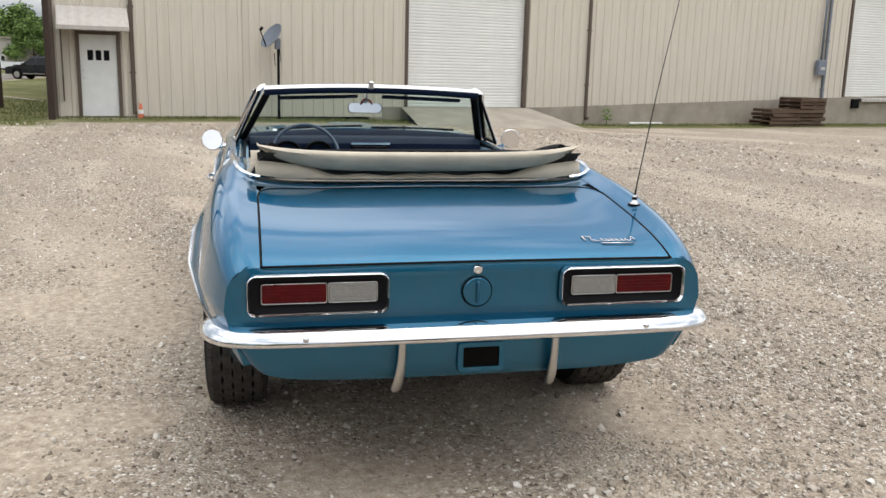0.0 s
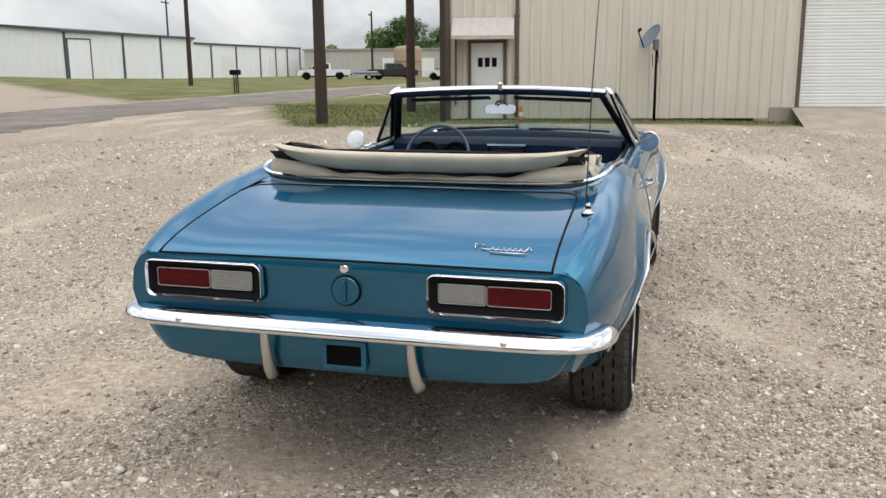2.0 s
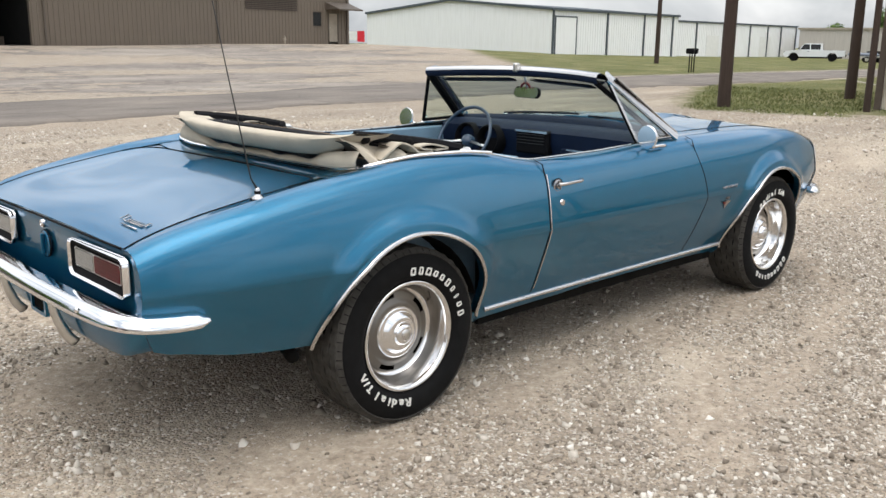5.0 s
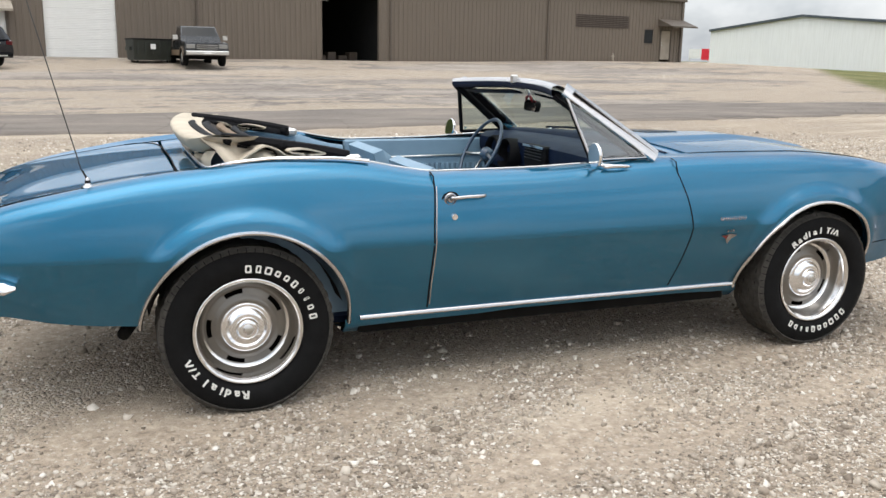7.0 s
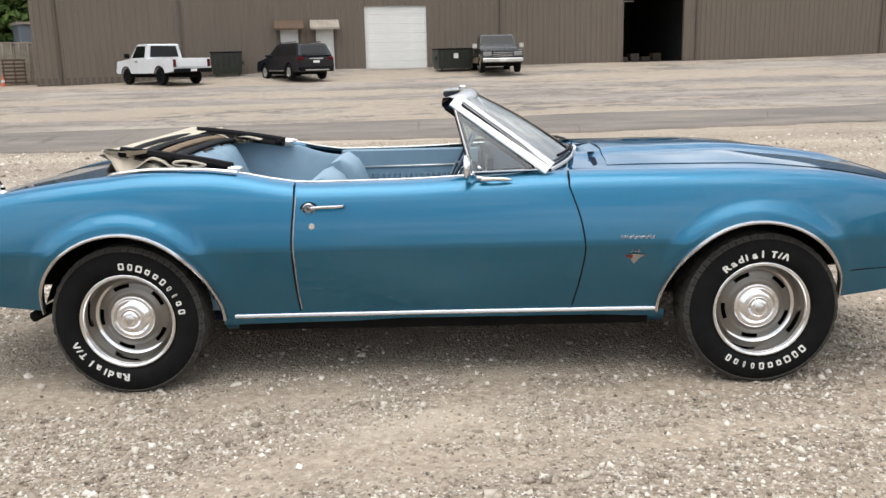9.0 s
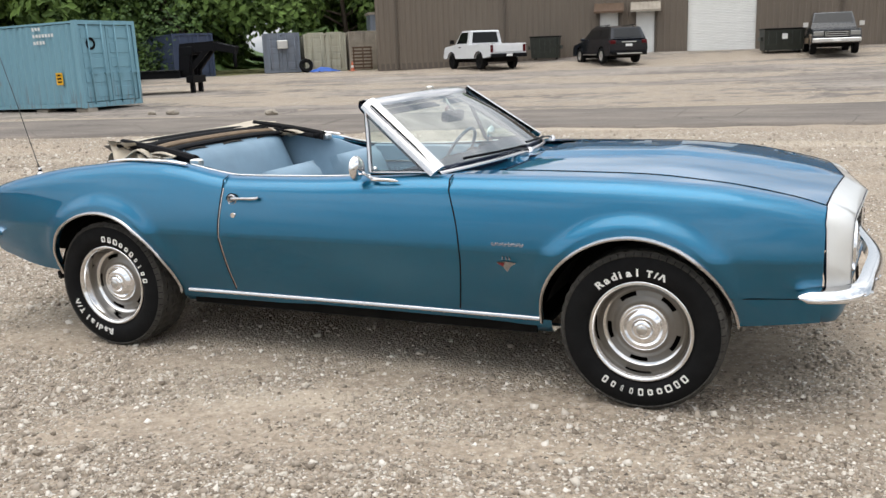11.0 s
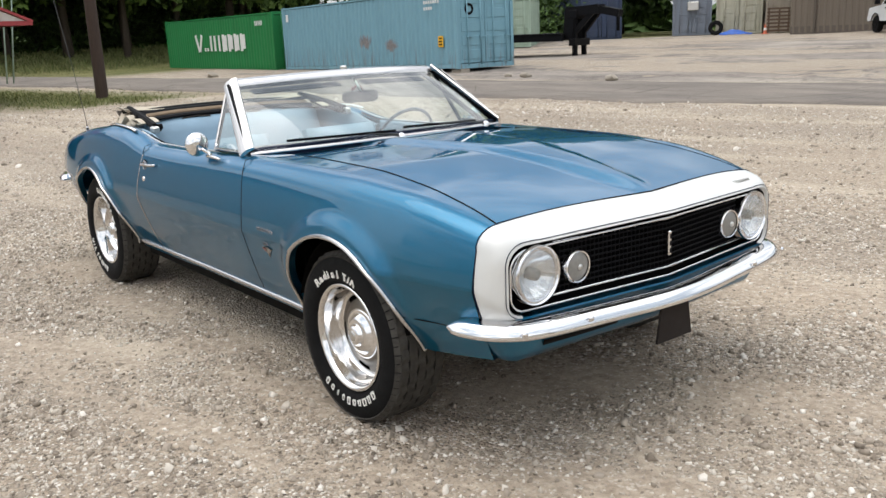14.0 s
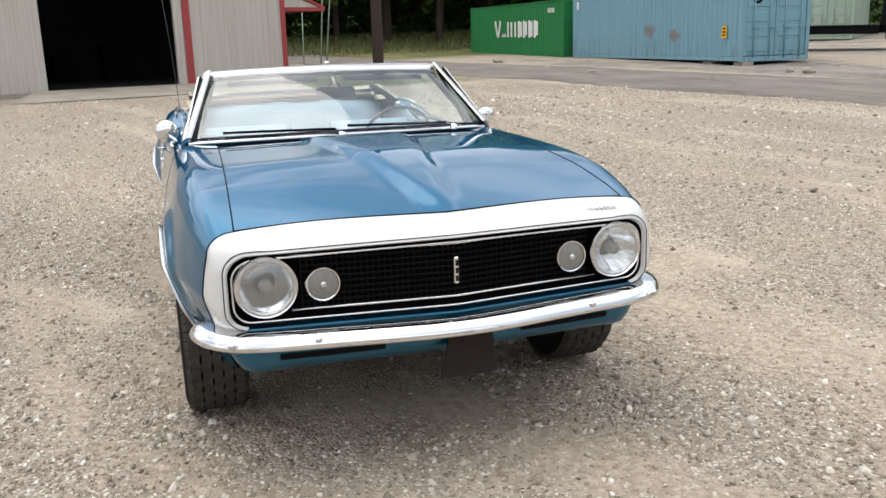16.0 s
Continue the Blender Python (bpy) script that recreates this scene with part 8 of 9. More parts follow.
    G().lathe([(0.2, 0.1), (0.36, 0.13), (0.42, 0.08), (0.42, -0.08), (0.36, -0.13), (0.2, -0.1), (0.2, 0.1)], 28, pose(0, 0, 0, 80)).ob("ring", RUBBER, t, 50)
    t = thing("blue_tarp", "crumpled bright blue tarpaulin on the ground", "tarpaulin", yard(-16.4, 47.4, 0.57, 20))
    rows = [[(-0.9 + 1.8 * i / 16, -0.35 + 0.7 * j / 8, 0.28 * math.exp(-((i - 7) / 6) ** 2) * (1 - abs(j / 4 - 1)) + 0.08 * noise.noise(Vector((i * 0.7, j * 0.8, 0)))) for i in range(17)] for j in range(9)]
    G().grid(rows).ob("sheet", BLUE_TARP, t, 30)
    t = thing("pallet_stack", "upright grey-brown pallets leaning beside the hall", "pallets", yard(-13.9, 47.2, 0.57, 15))
    for k in range(3):
        for i in range(7):
            G().box(-0.6, 0.6, k * 0.14, k * 0.14 + 0.03, 0.1 + i * 0.2, 0.2 + i * 0.2).ob("board", PALLET_WOOD, t)
        for x in (-0.55, 0, 0.5):
            G().box(x, x + 0.06, k * 0.14 + 0.031, k * 0.14 + 0.1, 0.05, 1.4).ob("stringer", PALLET_WOOD, t)
    cone_at(yard(-14.3, 46.4, 0.56), "orange traffic cone beside the pallets")


def cone_at(m, label):
    c = thing("traffic_cone", label, "traffic cone", m)
    G().lathe([(0.13, 0.03), (0.11, 0.035), (0.05, 0.5), (0.025, 0.55), (0.0, 0.55)], 20).ob("cone", ORANGE, c, 40)
    G().box(-0.17, 0.17, -0.17, 0.17, 0, 0.03, c=0.01).ob("base", ORANGE, c)
    G().lathe([(0.094, 0.2), (0.074, 0.34)], 20, Matrix.Diagonal((1.02, 1.02, 1, 1))).ob("collar", WHITE, c, True)


def build_trailer():
    m = yard(-14.9, 28.0, 0.42, 8)
    t = thing("gooseneck_trailer", "black steel gooseneck flatbed trailer parked on dirt", "trailer", m)
    d = G()
    for y in (-1.1, 1.0):
        d.box(-9.0, -0.2, y, y + 0.14, 0.42, 0.68)
    d.ob("frame_rail", BLACK, t, weld=False)
    first = None
    for k in range(34):
        x = -8.95 + 0.26 * k
        if first is None:
            first = G().box(-0.115, 0.115, -1.15, 1.15, 0.685, 0.73).ob("plank", BLACK, t)
            first.location = (x, 0, 0)
        else:
            o = new("plank", first.data)
            o.parent = t
            o.location = (x, 0, 0)
    for y in (-0.45, 0.45):
        n = G()
        rail_box(n, (-0.2, y, 0.5), (-0.1, y, 1.62), 0.28, 0.42)
        rail_box(n, (-0.3, y, 1.55), (1.0, y * 0.6, 1.62), 0.24, 0.36)
        rail_box(n, (0.9, y * 0.62, 1.62), (1.8, y * 0.3, 1.42), 0.22, 0.28)
        rail_box(n, (0.05, y, 0.75), (0.75, y * 0.7, 1.5), 0.14, 0.2)
        n.ob("neck_beam", BLACK, t)
        G().box(-0.02, 0.14, y - 0.09, y + 0.09, -0.35, 1.5).ob("jack_leg", BLACK, t)
        G().box(-0.1, 0.22, y - 0.16, y + 0.16, -0.4, -0.34).ob("jack_foot", BLACK, t)
    G().box(-0.3, 0.2, -0.6, 0.6, 1.28, 1.62, c=0.03).ob("toolbox", BLACK, t)
    G().box(-0.08, 0.2, -0.75, 0.75, 0.22, 0.5, c=0.02).ob("cross_beam", BLACK, t)
    G().cyl((1.72, 0, 1.4), (1.72, 0, 0.75), 0.07, n=12).ob("coupler", BLACK, t, True)
    for x in (-5.2, -6.2):
        for s in (-1, 1):
            G().lathe([(0.0, 0.1), (0.2, 0.1), (0.36, 0.12), (0.38, 0.08), (0.38, -0.1), (0.2, -0.12)], 24, pose(x, s * 0.95, 0.0, 90 * s)).ob("wheel", RUBBER, t, 50)


# ---- vehicles in the distance ----
def far_wheel(parent, x, y, r, w, rim, s):
    wh = new("wheel")
    wh.parent = parent
    wh.matrix_local = pose(x, y, r, 90 * -s)
    G().lathe([(0.0, -w / 2), (r * 0.9, -w / 2), (r, -w * 0.3), (r, w * 0.3), (r * 0.92, w / 2), (r * 0.64, w / 2), (r * 0.6, w * 0.42)], 24).ob("tyre", RUBBER, wh, 50)
    g = G().lathe([(r * 0.62, w * 0.44), (r * 0.58, w * 0.34), (r * 0.2, w * 0.36), (r * 0.16, w * 0.44), (0.0, w * 0.46)], 24)
    for k in range(5):
        a = 2 * math.pi * k / 5
        rail_box(g, (r * 0.15 * math.cos(a), r * 0.15 * math.sin(a), w * 0.42), (r * 0.58 * math.cos(a), r * 0.58 * math.sin(a), w * 0.42), r * 0.16, w * 0.1)
    g.ob("rim", rim, wh, 40)


def extrude(name, prof, w, mat, parent, top=1.0, z0=0.0, z1=1.0):
    """A closed side profile drawn across the car's width; it leans in towards the top."""
    def ring(s):
        return [(x, s * w / 2 * (1 - (1 - top) * clamp01((z - z0) / (z1 - z0))), z) for x, z in prof]
    a0, a1 = ring(-1), ring(1)
    g = G().grid([a0, a1], closed=True)
    g.cap(a0)
    g.cap(a1, True)
    return g.ob(name, mat, parent, 35)


def arch_pts(cx, r, z, n=9, wheel=0.38):
    """The part of a wheel's arch that lies above z."""
    a0 = math.asin(clamp01((z - wheel) / r))
    return [(cx + r * math.cos(a), wheel + r * math.sin(a)) for a in [math.pi - a0 - (math.pi - 2 * a0) * k / n for k in range(n + 1)]]


def pane(parent, pts, name="window"):
    return G().add(pts, [tuple(range(len(pts)))]).ob(name, CAR_GLASS, parent)


def pickup(m, paint, label, L=5.4, crew=False, lower=None, front=True, lift=0.0):
    t = thing("pickup_truck", label, "pickup truck", m)
    W, r = 1.95, 0.38
    fx, rx = L / 2 - 0.92, -L / 2 + 1.2
    zb = 0.46 + lift
    hood = 1.08 + lift
    bed = 1.12 + lift
    c0 = fx - 0.45
    c1 = c0 - (2.3 if crew else 1.55)
    body = [(L / 2, zb), (L / 2 + 0.02, 0.8 + lift), (L / 2 - 0.06, hood - 0.05), (c0 + 0.1, hood + 0.06), (c1, hood + 0.06), (c1 - 0.02, bed), (-L / 2, bed), (-L / 2, zb + 0.08)]
    low = [(-L / 2 + 0.02, zb + 0.06)] + arch_pts(rx, r + 0.08, zb) + arch_pts(fx, r + 0.08, zb) + [(L / 2 - 0.02, zb)]
    extrude("body", body + low[1:-1], W, paint, t, 0.97, zb, hood)
    if lower:
        for s in (-1, 1):
            G().box(rx + r + 0.12, fx - r - 0.12, s * W / 2 - 0.008 - (0.012 if s > 0 else 0), s * W / 2 + 0.008 + (0.012 if s < 0 else 0), zb + 0.01, zb + 0.26).ob("lower_band", lower, t)
    top = 1.80 + lift
    cab = [(c0 + 0.08, hood + 0.05), (c0 - 0.5, top - 0.04), (c0 - 0.62, top), (c1 + 0.14, top), (c1 + 0.06, top - 0.05), (c1 + 0.01, hood + 0.05)]
    extrude("cab", cab, W * 0.95, paint, t, 0.84, hood, top)
    def yy(z):
        return W * 0.95 / 2 * (1 - 0.16 * clamp01((z - hood) / (top - hood))) + 0.006
    z0, z1 = hood + 0.1, top - 0.09
    for s in (-1, 1):
        n = 2 if crew else 1
        span = (c0 - 0.16 - (c1 + 0.1)) / n
        for k in range(n):
            a, b = c0 - 0.12 - k * span, c0 - 0.12 - (k + 1) * span + 0.08
            pane(t, [(a, s * yy(z0), z0), (b, s * yy(z0), z0), (b, s * yy(z1), z1), (a - (0.38 if k == 0 else 0), s * yy(z1), z1)])
        mr = G().box(c0 - 0.12, c0 + 0.02, s * (W / 2 + 0.06), s * (W / 2 + 0.06) + s * 0.2, hood + 0.1, hood + 0.3) if s > 0 else G().box(c0 - 0.12, c0 + 0.02, -(W / 2 + 0.26), -(W / 2 + 0.06), hood + 0.1, hood + 0.3)
        mr.ob("door_mirror", STEEL if not crew and lower else BLACK, t)
        G().box((c0 + c1) / 2 + 0.1, (c0 + c1) / 2 + 0.28, s * W / 2 * 0.985 - 0.02, s * W / 2 * 0.985 + 0.02, hood - 0.1, hood - 0.05).ob("door_handle", BLACK, t)
    d = 0.011
    pane(t, [(c0 + 0.04 + d, -yy(z0) * 0.92, z0 - 0.03), (c0 + 0.04 + d, yy(z0) * 0.92, z0 - 0.03), (c0 - 0.48 + d, yy(z1) * 0.92, z1 + 0.04), (c0 - 0.48 + d, -yy(z1) * 0.92, z1 + 0.04)], "windscreen")
    pane(t, [(c1 + 0.012 - 0.008, -yy(z0) * 0.8, z0 + 0.02), (c1 + 0.05 - 0.012, -yy(z1) * 0.8, z1), (c1 + 0.05 - 0.012, yy(z1) * 0.8, z1), (c1 + 0.012 - 0.008, yy(z0) * 0.8, z0 + 0.02)], "rear_window")
    # bed: dark inside
    G().box(-L / 2 + 0.08, c1 - 0.1, -W / 2 + 0.12, W / 2 - 0.12, bed - 0.02, bed + 0.006).ob("bed_floor", DARK, t)
    # front
    gr = G().box(L / 2 - 0.02, L / 2 + 0.05, -0.5, 0.5, 0.72 + lift, 0.98 + lift, c=0.02).ob("grille", BLACK, t)
    for k in range(3):
        G().box(L / 2 + 0.051, L / 2 + 0.06, -0.48, 0.48, 0.76 + lift + 0.08 * k, 0.785 + lift + 0.08 * k).ob("grille_bar", STEEL, gr)
    for s in (-1, 1):
        G().box(L / 2 - 0.04, L / 2 + 0.045, s * 0.72 - 0.2, s * 0.72 + 0.2, 0.78 + lift, 0.97 + lift, c=0.02).ob("headlamp", CLEAR_LENS, t)
        G().box(-L / 2 - 0.025, -L / 2 + 0.02, s * 0.86 - 0.07, s * 0.86 + 0.07, 0.72 + lift, 1.06 + lift, c=0.01).ob("tail_lamp", RED_LENS, t)
    G().box(L / 2 + 0.02, L / 2 + 0.14, -0.96, 0.96, 0.5 + lift, 0.68 + lift, c=0.03).ob("front_bumper", STEEL, t)
    G().box(-L / 2 - 0.14, -L / 2 - 0.03, -0.95, 0.95, 0.48 + lift, 0.66 + lift, c=0.03).ob("rear_bumper", BLACK, t)
    G().box(-L / 2 - 0.03, -L / 2 - 0.004, -0.74, 0.74, 0.72 + lift, bed - 0.03, c=0.01).ob("tailgate", paint, t)
    for x, dd in ((-L / 2 - 0.146, -0.003), (L / 2 + 0.146, 0.003)):
        G().box(min(x, x + dd), max(x, x + dd), -0.16, 0.16, 0.53 + lift, 0.64 + lift).ob("number_plate", WHITE, t)
    G().box(-L / 2 + 0.3, L / 2 - 0.3, -0.6, 0.6, 0.3 + lift * 0.5, zb + 0.3).ob("chassis", DARK, t)
    for x in (fx, rx):
        for s in (-1, 1):
            far_wheel(t, x, s * (W / 2 - 0.13), r, 0.25, STEEL if lower else BLACK, s)
            G().tube([(px, s * (W / 2 + 0.01), pz) for px, pz in arch_pts(x, r + 0.09, zb, 10)], 0.022, 6).ob("arch_flare", BLACK if not lower else lower, t, True)
    return t


def suv(m, paint, label):
    t = thing("suv", label, "car", m)
    L, W, r = 4.65, 1.84, 0.36
    fx, rx, zb = 1.42, -1.25, 0.36
    body = [(L / 2 - 0.05, zb), (L / 2, 0.62), (L / 2 - 0.08, 0.86), (1.0, 1.06), (-2.1, 1.12), (-L / 2 + 0.03, 1.02), (-L / 2, 0.62), (-L / 2 + 0.1, zb)]
    low = arch_pts(rx, r + 0.07, zb) + arch_pts(fx, r + 0.07, zb)
    extrude("body", body + low, W, paint, t, 0.96, zb, 1.1)
    cab = [(1.12, 1.03), (0.35, 1.58), (0.1, 1.66), (-1.5, 1.68), (-1.95, 1.6), (-2.24, 1.1)]
    extrude("cabin", cab, W * 0.95, paint, t, 0.78, 1.05, 1.68)
    yy = lambda z: W * 0.95 / 2 * (1 - 0.22 * clamp01((z - 1.05) / 0.63)) + 0.006
    for s in (-1, 1):
        for a, b, c, d in ((0.9, 0.0, 0.0, 0.32), (-0.06, -0.95, -0.95, -0.06), (-1.02, -1.95, -1.75, -1.02)):
            pane(t, [(a, s * yy(1.12), 1.12), (b, s * yy(1.12), 1.12), (c, s * yy(1.54), 1.54), (d, s * yy(1.54), 1.54)])
        G().box(L / 2 - 0.25, L / 2 - 0.02, s * 0.68 - 0.2, s * 0.68 + 0.2, 0.72, 0.85, c=0.02).ob("headlamp", CLEAR_LENS, t)
        G().box(-L / 2 - 0.01, -L / 2 + 0.3, s * 0.76 - 0.13, s * 0.76 + 0.13, 0.88, 1.04, c=0.02).ob("tail_lamp", RED_LENS, t)
        G().box(0.75, 0.95, s * 0.98 - 0.09, s * 0.98 + 0.09, 1.05, 1.18, c=0.03).ob("door_mirror", paint, t)
        G().tube([(0.1, s * 0.62, 1.70), (-1.6, s * 0.62, 1.72)], 0.02, 6).ob("roof_rail", BLACK, t, True)
        G().box(rx + 0.5, fx - 0.5, s * W / 2 - 0.015, s * W / 2 + 0.015, 0.4, 0.45).ob("sill_trim", STEEL, t)
    pane(t, [(-2.235, -0.66, 1.16), (-1.985, -0.58, 1.55), (-1.985, 0.58, 1.55), (-2.235, 0.66, 1.16)], "rear_window")
    pane(t, [(1.06, -0.76, 1.09), (0.385, -0.62, 1.56), (0.385, 0.62, 1.56), (1.06, 0.76, 1.09)], "windscreen")
    G().box(-L / 2 - 0.08, -L / 2 + 0.02, -0.85, 0.85, 0.4, 0.56, c=0.03).ob("rear_bumper", BLACK, t)
    G().box(-L / 2 - 0.085, -L / 2 - 0.081, -0.6, 0.6, 0.42, 0.47).ob("bumper_trim", STEEL, t)
    G().box(-L / 2 - 0.02, -L / 2 - 0.001, -0.35, 0.35, 0.93, 0.98).ob("tailgate_trim", STEEL, t)
    G().box(-L / 2 - 0.02, -L / 2 - 0.001, -0.16, 0.16, 0.76, 0.87).ob("number_plate", WHITE, t)
    G().box(-1.9, 1.9, -0.6, 0.6, 0.24, 0.5).ob("chassis", DARK, t)
    for x in (fx, rx):
        for s in (-1, 1):
            far_wheel(t, x, s * (W / 2 - 0.12), r, 0.23, STEEL, s)
    return t


def dumpster(m, mat, label, w=1.8, d=1.4, h=1.05):
    t = thing("dumpster", label, "dumpster", m)
    g = G()
    g.grid([[(-w / 2 + 0.05, -d / 2 + 0.2, 0.1), (w / 2 - 0.05, -d / 2 + 0.2, 0.1), (w / 2 - 0.05, d / 2 - 0.05, 0.1), (-w / 2 + 0.05, d / 2 - 0.05, 0.1)], [(-w / 2, -d / 2, h), (w / 2, -d / 2, h), (w / 2, d / 2, h), (-w / 2, d / 2, h)]], closed=True)
    g.ob("bin", mat, t)
    G().box(-w / 2 - 0.04, w / 2 + 0.04, -d / 2 - 0.05, d / 2, h + 0.002, h + 0.06, c=0.02).ob("lid", BLACK, t)
    for k in range(5):
        x = -w / 2 + 0.2 + k * (w - 0.4) / 4
        G().box(x - 0.025, x + 0.025, -d / 2 - 0.01, -d / 2 + 0.03, 0.35, h).ob("rib", mat, t)
    for s in (-1, 1):
        G().box(s * (w / 2 + 0.06) - 0.06, s * (w / 2 + 0.06) + 0.06, -0.35, 0.35, 0.55, 0.72).ob("fork_pocket", mat, t)
        for y in (-d / 2 + 0.3, d / 2 - 0.15):
            G().cyl((s * (w / 2 - 0.2), y, 0.06), (s * (w / 2 - 0.2) + 0.05, y, 0.06), 0.06, n=12).ob("caster", BLACK, t, True)
    return t


def build_vehicles():
    gz = lambda u, v: ground_z(*yard(u, v).translation[:2])
    at = lambda u, v, turn, dz=0.0: yard(u, v, gz(u, v) + dz, turn)
    pickup(at(-5.1, 39.3, 126), CAR_WHITE, "white regular-cab pickup truck parked by the taupe hall", 5.3, lift=0.06)
    suv(at(1.05, 38.8, 115), CAR_NAVY, "dark navy suv parked at the taupe hall")
    pickup(at(10.9, 38.8, -95), CAR_DARK, "dark older pickup truck with tan lower band, facing the road", 5.3, lower=CAR_TAN)
    t = dumpster(at(9.05, 40.2, 3), DUMPSTER, "dark green steel dumpster with a plain mark")
    G().box(-0.12, 0.12, -0.73, -0.712, 0.62, 0.86).ob("mark", WHITE, t)
    dumpster(at(-2.3, 42.2, 0), DUMPSTER, "dark steel dumpster against the taupe wall", 1.5, 1.1, 1.15)
    pickup(at(95, 21.4, 100), CAR_WHITE, "white crew-cab pickup truck parked far down the road", 5.8, True)
    pickup(at(97, 14.0, -75), CAR_DARK, "dark pickup truck parked far down the road", 5.6, True)
    pickup(at(98, 7.4, 80), CAR_WHITE, "white pickup truck parked beyond the grass", 5.5)
    suv(at(68, 3.0, 60), CAR_DARK, "dark suv parked beyond the grass")
    # low trailer behind the dark pickup
    t = thing("car_trailer", "low grey flat trailer behind a dark pickup", "trailer", at(94.6, 16.6, -75))
    G().box(-1.6, 1.6, -0.9, 0.9, 0.5, 0.62).ob("deck", STEEL, t)
    G().box(-1.5, 1.3, -0.8, 0.8, 0.62, 0.95, c=0.15).ob("cover", C_GREY, t)
    for s in (-1, 1):
        far_wheel(t, 0.2, s * 0.95, 0.3, 0.2, STEEL, s)


def build_small():
    s = thing("sign_board", "distant white and red sign board beyond the lot", "sign", yard(89.5, 80.2, 0.6, -48))
    G().box(-1.3, 0.3, -0.05, 0.05, 1.15, 2.35).ob("white_panel", WHITE, s)
    G().box(0.302, 1.3, -0.05, 0.05, 0.95, 2.4).ob("red_panel", plain("red_sign_paint", srgb(206, 34, 52), 0.5), s)
    for x in (-1.2, 1.2):
        G().box(x - 0.06, x + 0.06, 0.052, 0.15, -0.8, 2.3).ob("post", STEEL, s)
    cone_at(WM @ pose(2.08, -0.35, -0.17) @ Matrix.Diagonal((0.8, 0.8, 0.8, 1)), "small faded orange and white traffic cone by the wall")
    # timber and a pale pipe left by the ramp
    for (ax, ay), (bx, by), r, name, mat, lab in (((28.2, -11.1), (25.75, -12.2), 0.09, "timber_beam", PALLET_WOOD, "weathered brown timber beam lying beside the ramp"), ((24.4, -12.0), (24.62, -13.3), 0.04, "pipe", WHITE, "pale plastic pipe lying in the grass")):
        z = ground_z((ax + bx) / 2, (ay + by) / 2)
        g = G()
        if mat is WHITE:
            g.cyl((ax, ay, z + r), (bx, by, z + r), r, n=10)
        else:
            rail_box(g, (ax, ay, z + r), (bx, by, z + r), 0.2, 2 * r)
        tagged(g.ob(name, mat, None, 40), lab, "timber" if mat is PALLET_WOOD else "pipe")
    # mailbox stand across the road
    u, v = 45.0, 15.4
    t = thing("mailbox_stand", "black metal mailbox stand at the roadside", "mailboxes", yard(u, v, ground_z(*yard(u, v).translation[:2])))
    for x in (-0.35, 0.0, 0.35):
        G().cyl((x, 0, -0.2), (x, 0, 1.0), 0.035, n=8).ob("post", BLACK, t, True)
    for x in (-0.2, 0.25):
        G().box(x - 0.16, x + 0.16, -0.2, 0.25, 1.0, 1.28, c=0.05).ob("box", BLACK, t)
    for (u, v, tilt) in ((-32.0, 11.5, 3), (-32.3, 12.4, 12), (-32.4, 12.7, 16)):
        s = thing("stake", "thin pale plastic stake standing in the grass", "stake", yard(u, v, -0.2) @ pose(0, 0, 0, 0, tilt))
        G().cyl((0, 0, 0), (0, 0, 2.6 if tilt < 5 else 4.2), 0.035, 0.02, 8).ob("rod", C_PALEGREEN, s, True)
    rnd = random.Random(3)
    for k, (u, v, sz) in enumerate(((-6.9, 16.9, 0.17), (-10.2, 17.7, 0.16), (-10.9, 17.8, 0.12), (-24.9, 17.2, 0.22), (-15.4, 14.6, 0.12), (-19.0, 15.5, 0.1))):
        z = ground_z(*yard(u, v).translation[:2])
        b = bmesh.new()
        bmesh.ops.create_icosphere(b, subdivisions=2, radius=1.0)
        for q in b.verts:
            q.co *= 1 + 0.35 * noise.noise(q.co * 1.3 + Vector((k * 5, 0, 0)))
            q.co.z *= 0.6
            q.co *= sz
        me = bpy.data.meshes.new("rubble")
        b.to_mesh(me)
        b.free()
        me.materials.append(CONCRETE)
        o = new("rubble_block", me)
        o.matrix_world = yard(u, v, z + sz * 0.35, rnd.uniform(0, 360))
        tagged(o, "lump of broken grey concrete lying on the lot", "rubble", "broken concrete lumps")
    # path through the grass
    rows = []
    for k in range(13):
        t = k / 12
        p, q = yard(46 - 18 * t, 7.6 - 7.0 * t).translation, yard(46.6 - 18 * t, 8.1 - 7.0 * t).translation
        rows.append([(p.x, p.y, ground_z(p.x, p.y) + 0.015), (q.x, q.y, ground_z(q.x, q.y) + 0.015)])
    tagged(G().grid(rows).ob("pavement", CONCRETE), "narrow pale concrete path through the grass", "pavement", kind="structure")
    # weed at the foot of the beige wall
    w = G()
    for k in range(60):
        a, h = rnd.uniform(0, 6.28), rnd.uniform(0.15, 0.55)
        r = rnd.uniform(0.02, 0.25)
        c = Vector((r * math.cos(a), r * math.sin(a) * 0.5, h))
        d = Vector((rnd.uniform(-1, 1), rnd.uniform(-1, 1), rnd.uniform(-0.3, 0.6))).normalized() * 0.07
        s = d.orthogonal().normalized() * 0.025
        w.add([c - d, c + s, c + d, c - s], [(0, 1, 2, 3)])
    t = thing("weed", "small green weed at the foot of the wall", "plant", WM @ pose(16.75, -0.35, -0.35))
    w.ob("leaves", LEAF_A, t, weld=False)
    G().tube([(0, 0, 0), (0.02, 0, 0.4)], 0.012, 6).ob("stem", LEAF_B, t, True)


